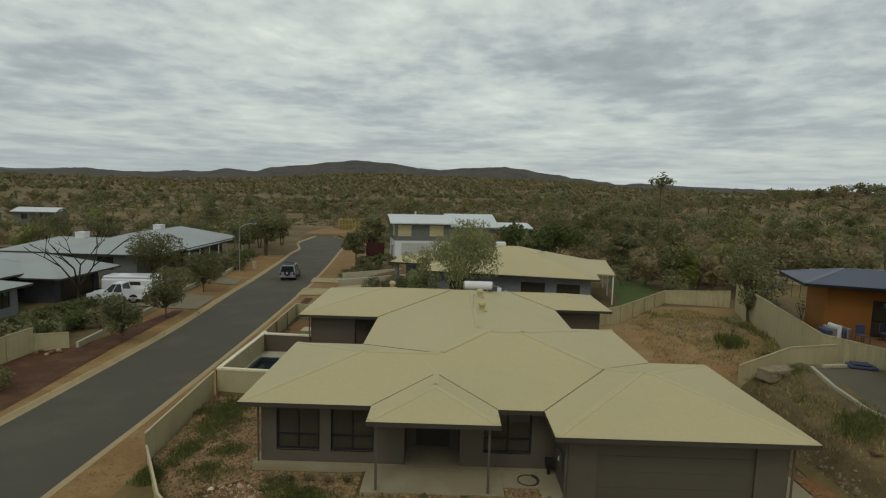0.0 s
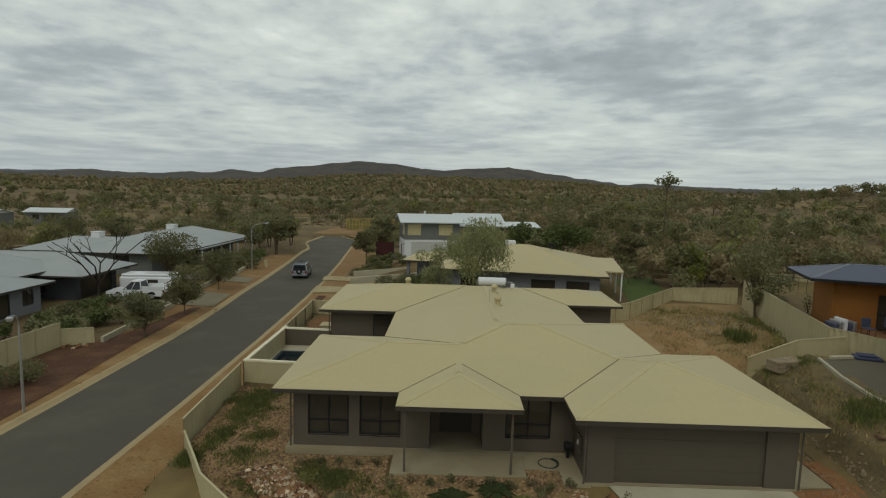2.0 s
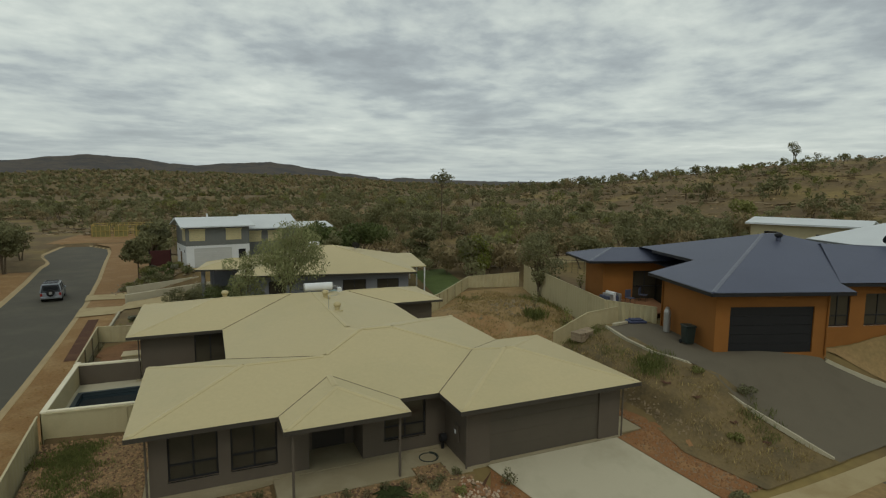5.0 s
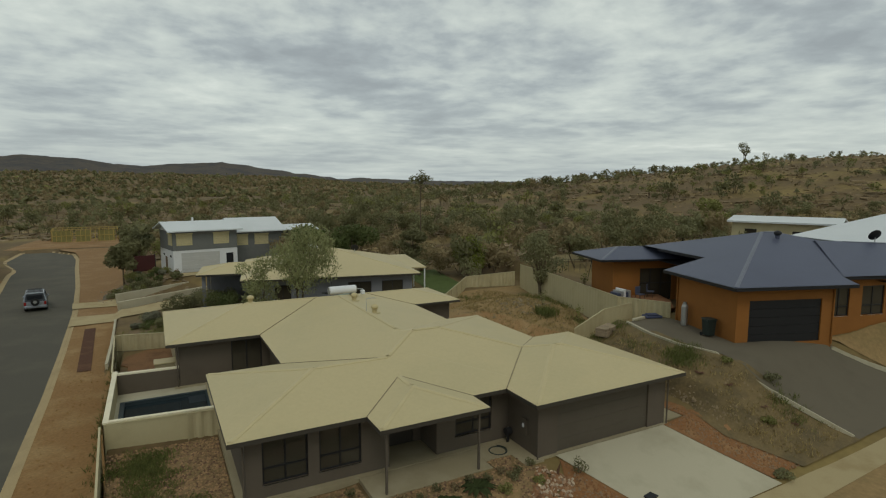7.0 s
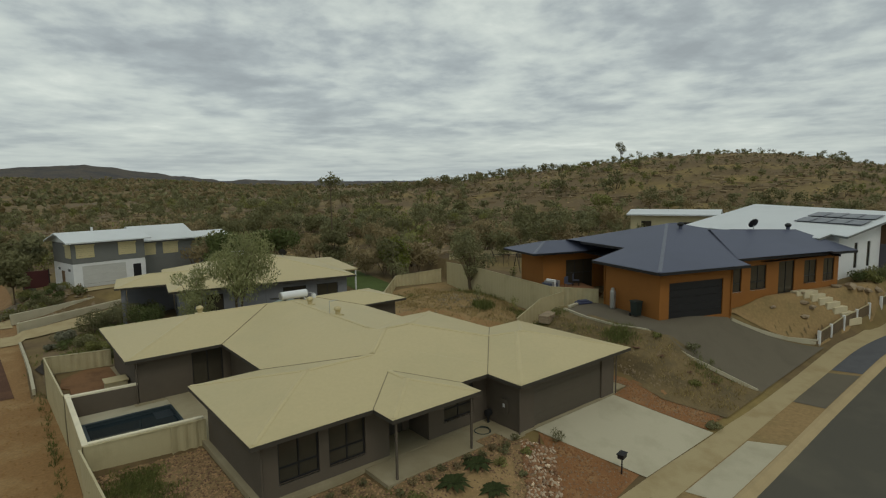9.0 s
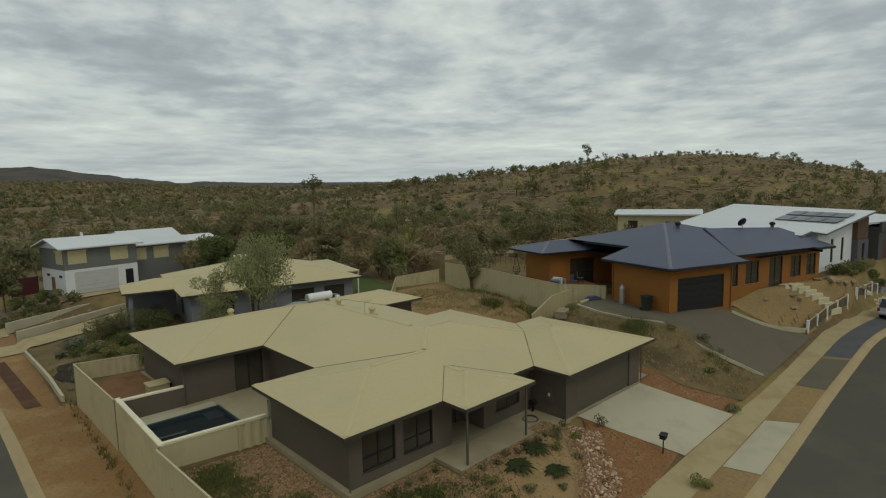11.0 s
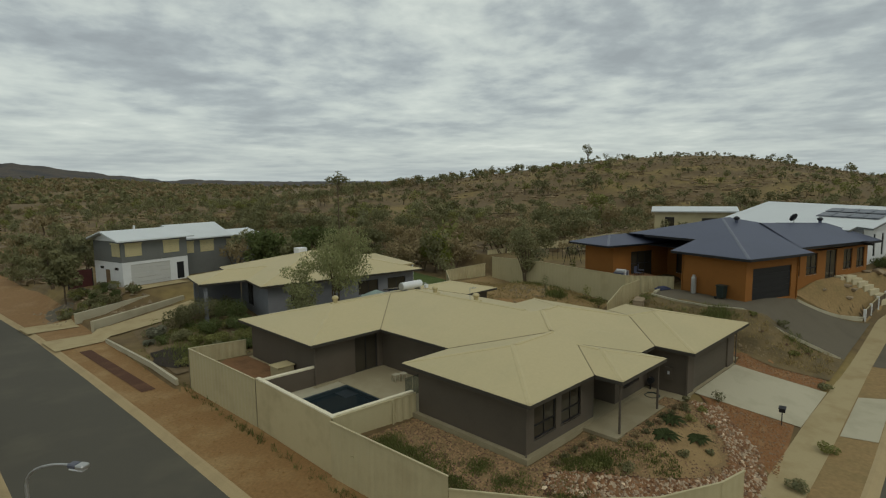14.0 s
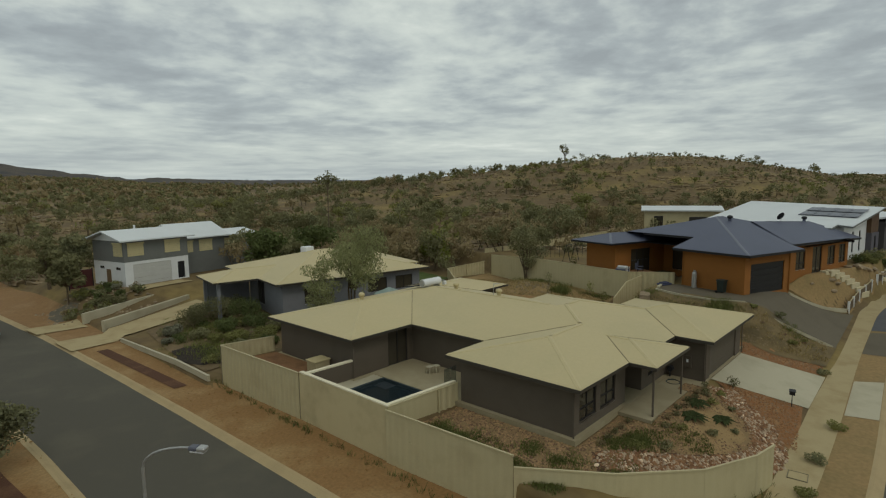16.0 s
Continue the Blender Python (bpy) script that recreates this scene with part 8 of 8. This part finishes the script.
def ledges(name, label, spots, material, seed):
    """Broken ledges of flat rock lying along the contours of the slope."""
    rng = np.random.default_rng(seed)
    cube = np.array([(x, y, z) for z in (0, 1) for x, y in ((-1, -1), (1, -1), (1, 1), (-1, 1))], float)
    sides = ((4, 5, 6, 7), (0, 1, 5, 4), (1, 2, 6, 5), (2, 3, 7, 6), (3, 0, 4, 7))
    vs, fs = [], []
    for x, y in spots:
        gx_, gy_ = ground(x + 2, y) - ground(x - 2, y), ground(x, y + 2) - ground(x, y - 2)
        a = math.atan2(gx_, -gy_) + rng.normal() * 0.35
        p = cube * (rng.uniform(0.4, 1.7), rng.uniform(0.25, 0.7), rng.uniform(0.2, 0.5)) * rng.uniform(0.6, 1.25, (8, 3))
        c, n, z, o = math.cos(a), math.sin(a), ground(x, y) - 0.1, len(vs)
        vs += [(q[0] * c - q[1] * n + x, q[0] * n + q[1] * c + y, z + q[2]) for q in p]
        fs += [tuple(o + k for k in f) for f in sides]
    return tagged(raw(name, vs, fs, material), label, "rocks", kind="stuff")


shelf = []
while len(shelf) < 3600:
    d, a = 58 + 230 * rg.uniform() ** 0.9, radians(rg.uniform(-38, 95))
    x, y = -2 + d * math.sin(a), -12 + d * math.cos(a)
    if not built_up(x, y) and noise.noise((x / 30, y / 11, 2.0)) > -0.05 and noise.noise((x / 60, y / 60, 5.0)) > -0.25:
        shelf.append((x, y))
ledges("rock_ledges", "broken pale ledges of weathered rock on the slope", shelf, mat("buff_ledge_rock", (0.265, 0.21, 0.145), rough=0.95, var=0.25, scale=0.4, fine=3, bump=0.0, rnd=0.25), 79)
tree("tree", "tall open tree on the crest of the hill", (197, 114, land(197, 114)), 8.5, 2.8, GREENS[1], 900, 760, 0.22, trunk=0.18, clear=0.35, clumps=13, stems=2)
pebble_field("rubble", "grey broken rubble dumped on the back yard", [(25.0 + 1.5 * rg.normal(), 18.5 + 1.4 * rg.normal()) for _ in range(130)], mat("grey_rubble", (0.30, 0.25, 0.18), rough=0.95, var=0.2, bump=0.0, rnd=0.25), 0.05, 0.2, 81, "rubble", 0.06)
tufts("grass", "green and yellow weeds growing along the back fences", patch(28.0, 20.0, 0.5, 4.0, 60, 0.6, 1.4) + patch(26.0, 12.5, 0.5, 2.2, 35, 0.6, 1.2) + patch(24.5, 27.0, 2.5, 2.0, 35, 0.5, 1.1) + patch(25.0, 15.5, 0.6, 0.8, 40, 1.0, 2.2), M_GRASS, 0.3, 16, 82, 0.35)
tufts("grass", "green ground cover between the garden shrubs", patch(-1.5, 28.5, 2.6, 3.5, 200, 0.7, 1.6) + patch(0.5, 34.5, 3.0, 4.0, 220, 0.7, 1.6), M_GRASS, 0.22, 14, 761, 0.35)
for k in range(14):
    x, y = -3.6 + 6.6 * rng.random(), 24.6 + 12.0 * rng.random()
    planting(x, y, 0.35 + 0.3 * rng.random(), 0.45 + 0.4 * rng.random(), GREENS[(3, 4, 0)[k % 3]], "low garden plant in dark soil", 770 + k, 320, 0.07, group="low plants in the neighbour garden")

# planted bed before the white house
for k, (x, y, r) in enumerate(((46.6, -4.6, 0.7), (47.4, -5.0, 0.8), (48.3, -5.2, 0.9), (49.2, -5.4, 0.8), (50.0, -5.8, 0.7), (50.9, -6.0, 0.9), (51.8, -6.4, 0.6), (47.0, -5.7, 0.5), (53.0, -6.3, 0.5), (54.2, -6.6, 0.6))):
    planting(x, y, r, r * 1.3, GREENS[(4, 3, 0)[k % 3]], "leafy green shrub in the bed before the white house", 860 + k, 520, 0.09, group="shrubs before the white house")
for k, (x, y, q) in enumerate(((49.4, -6.5, 0.7), (50.6, -6.9, 0.8), (51.6, -7.1, 0.9), (52.5, -7.2, 0.7), (50.0, -7.2, 0.5))):
    b = thing("boulder", "pale cream boulder among garden shrubs", "boulder", (x, y, land(x, y) + 0.15), 70 * k, group="boulders before the white house")
    st = new("rock", STONES[(k + 3) % 8].copy())
    st.data.materials.clear()
    st.data.materials.append(M_SLAB)
    st.parent = b
    st.matrix_basis = Matrix.Diagonal((q, q * 0.8, q * 1.2, 1))

# the rocky terraced garden before the two-storey house
gar = random.Random(91)
for k in range(20):
    x, y = -6.4 + 6.0 * gar.random(), 48.6 + 6.0 * gar.random()
    if abs(y - (49.1 + 0.31 * x)) < 0.5:
        y += 1.0
    r = 0.3 + 0.45 * gar.random()
    planting(x, y, r, r * (1.0 + 0.8 * gar.random()), (GREENS[0], GREENS[3], GREENS[4], M_SILVERLEAF, GREENS[1])[k % 5], "rounded shrub among rocks in the terraced garden", 820 + k, int(200 + 500 * r), 0.085, group="shrubs in the terraced garden")
poly_sheet("gravel_patch", [(-6.9, 50.2), (-5.4, 49.8), (-4.6, 52.0), (-4.9, 54.6), (-6.3, 55.6), (-7.0, 53.0)], mat("grey_blue_gravel", (0.115, 0.105, 0.088), rough=0.95, var=0.3, scale=1.0, fine=12, bump=0.5), 0.06, "patch of grey gravel beside the dirt verge", "gravel")
pebble_field("garden_rocks", "pale rocks strewn through the terraced garden", [(gar.uniform(-7.6, 1.5), gar.uniform(47.5, 56.0)) for _ in range(260)], M_GROCK, 0.06, 0.26, 92, "rocks")
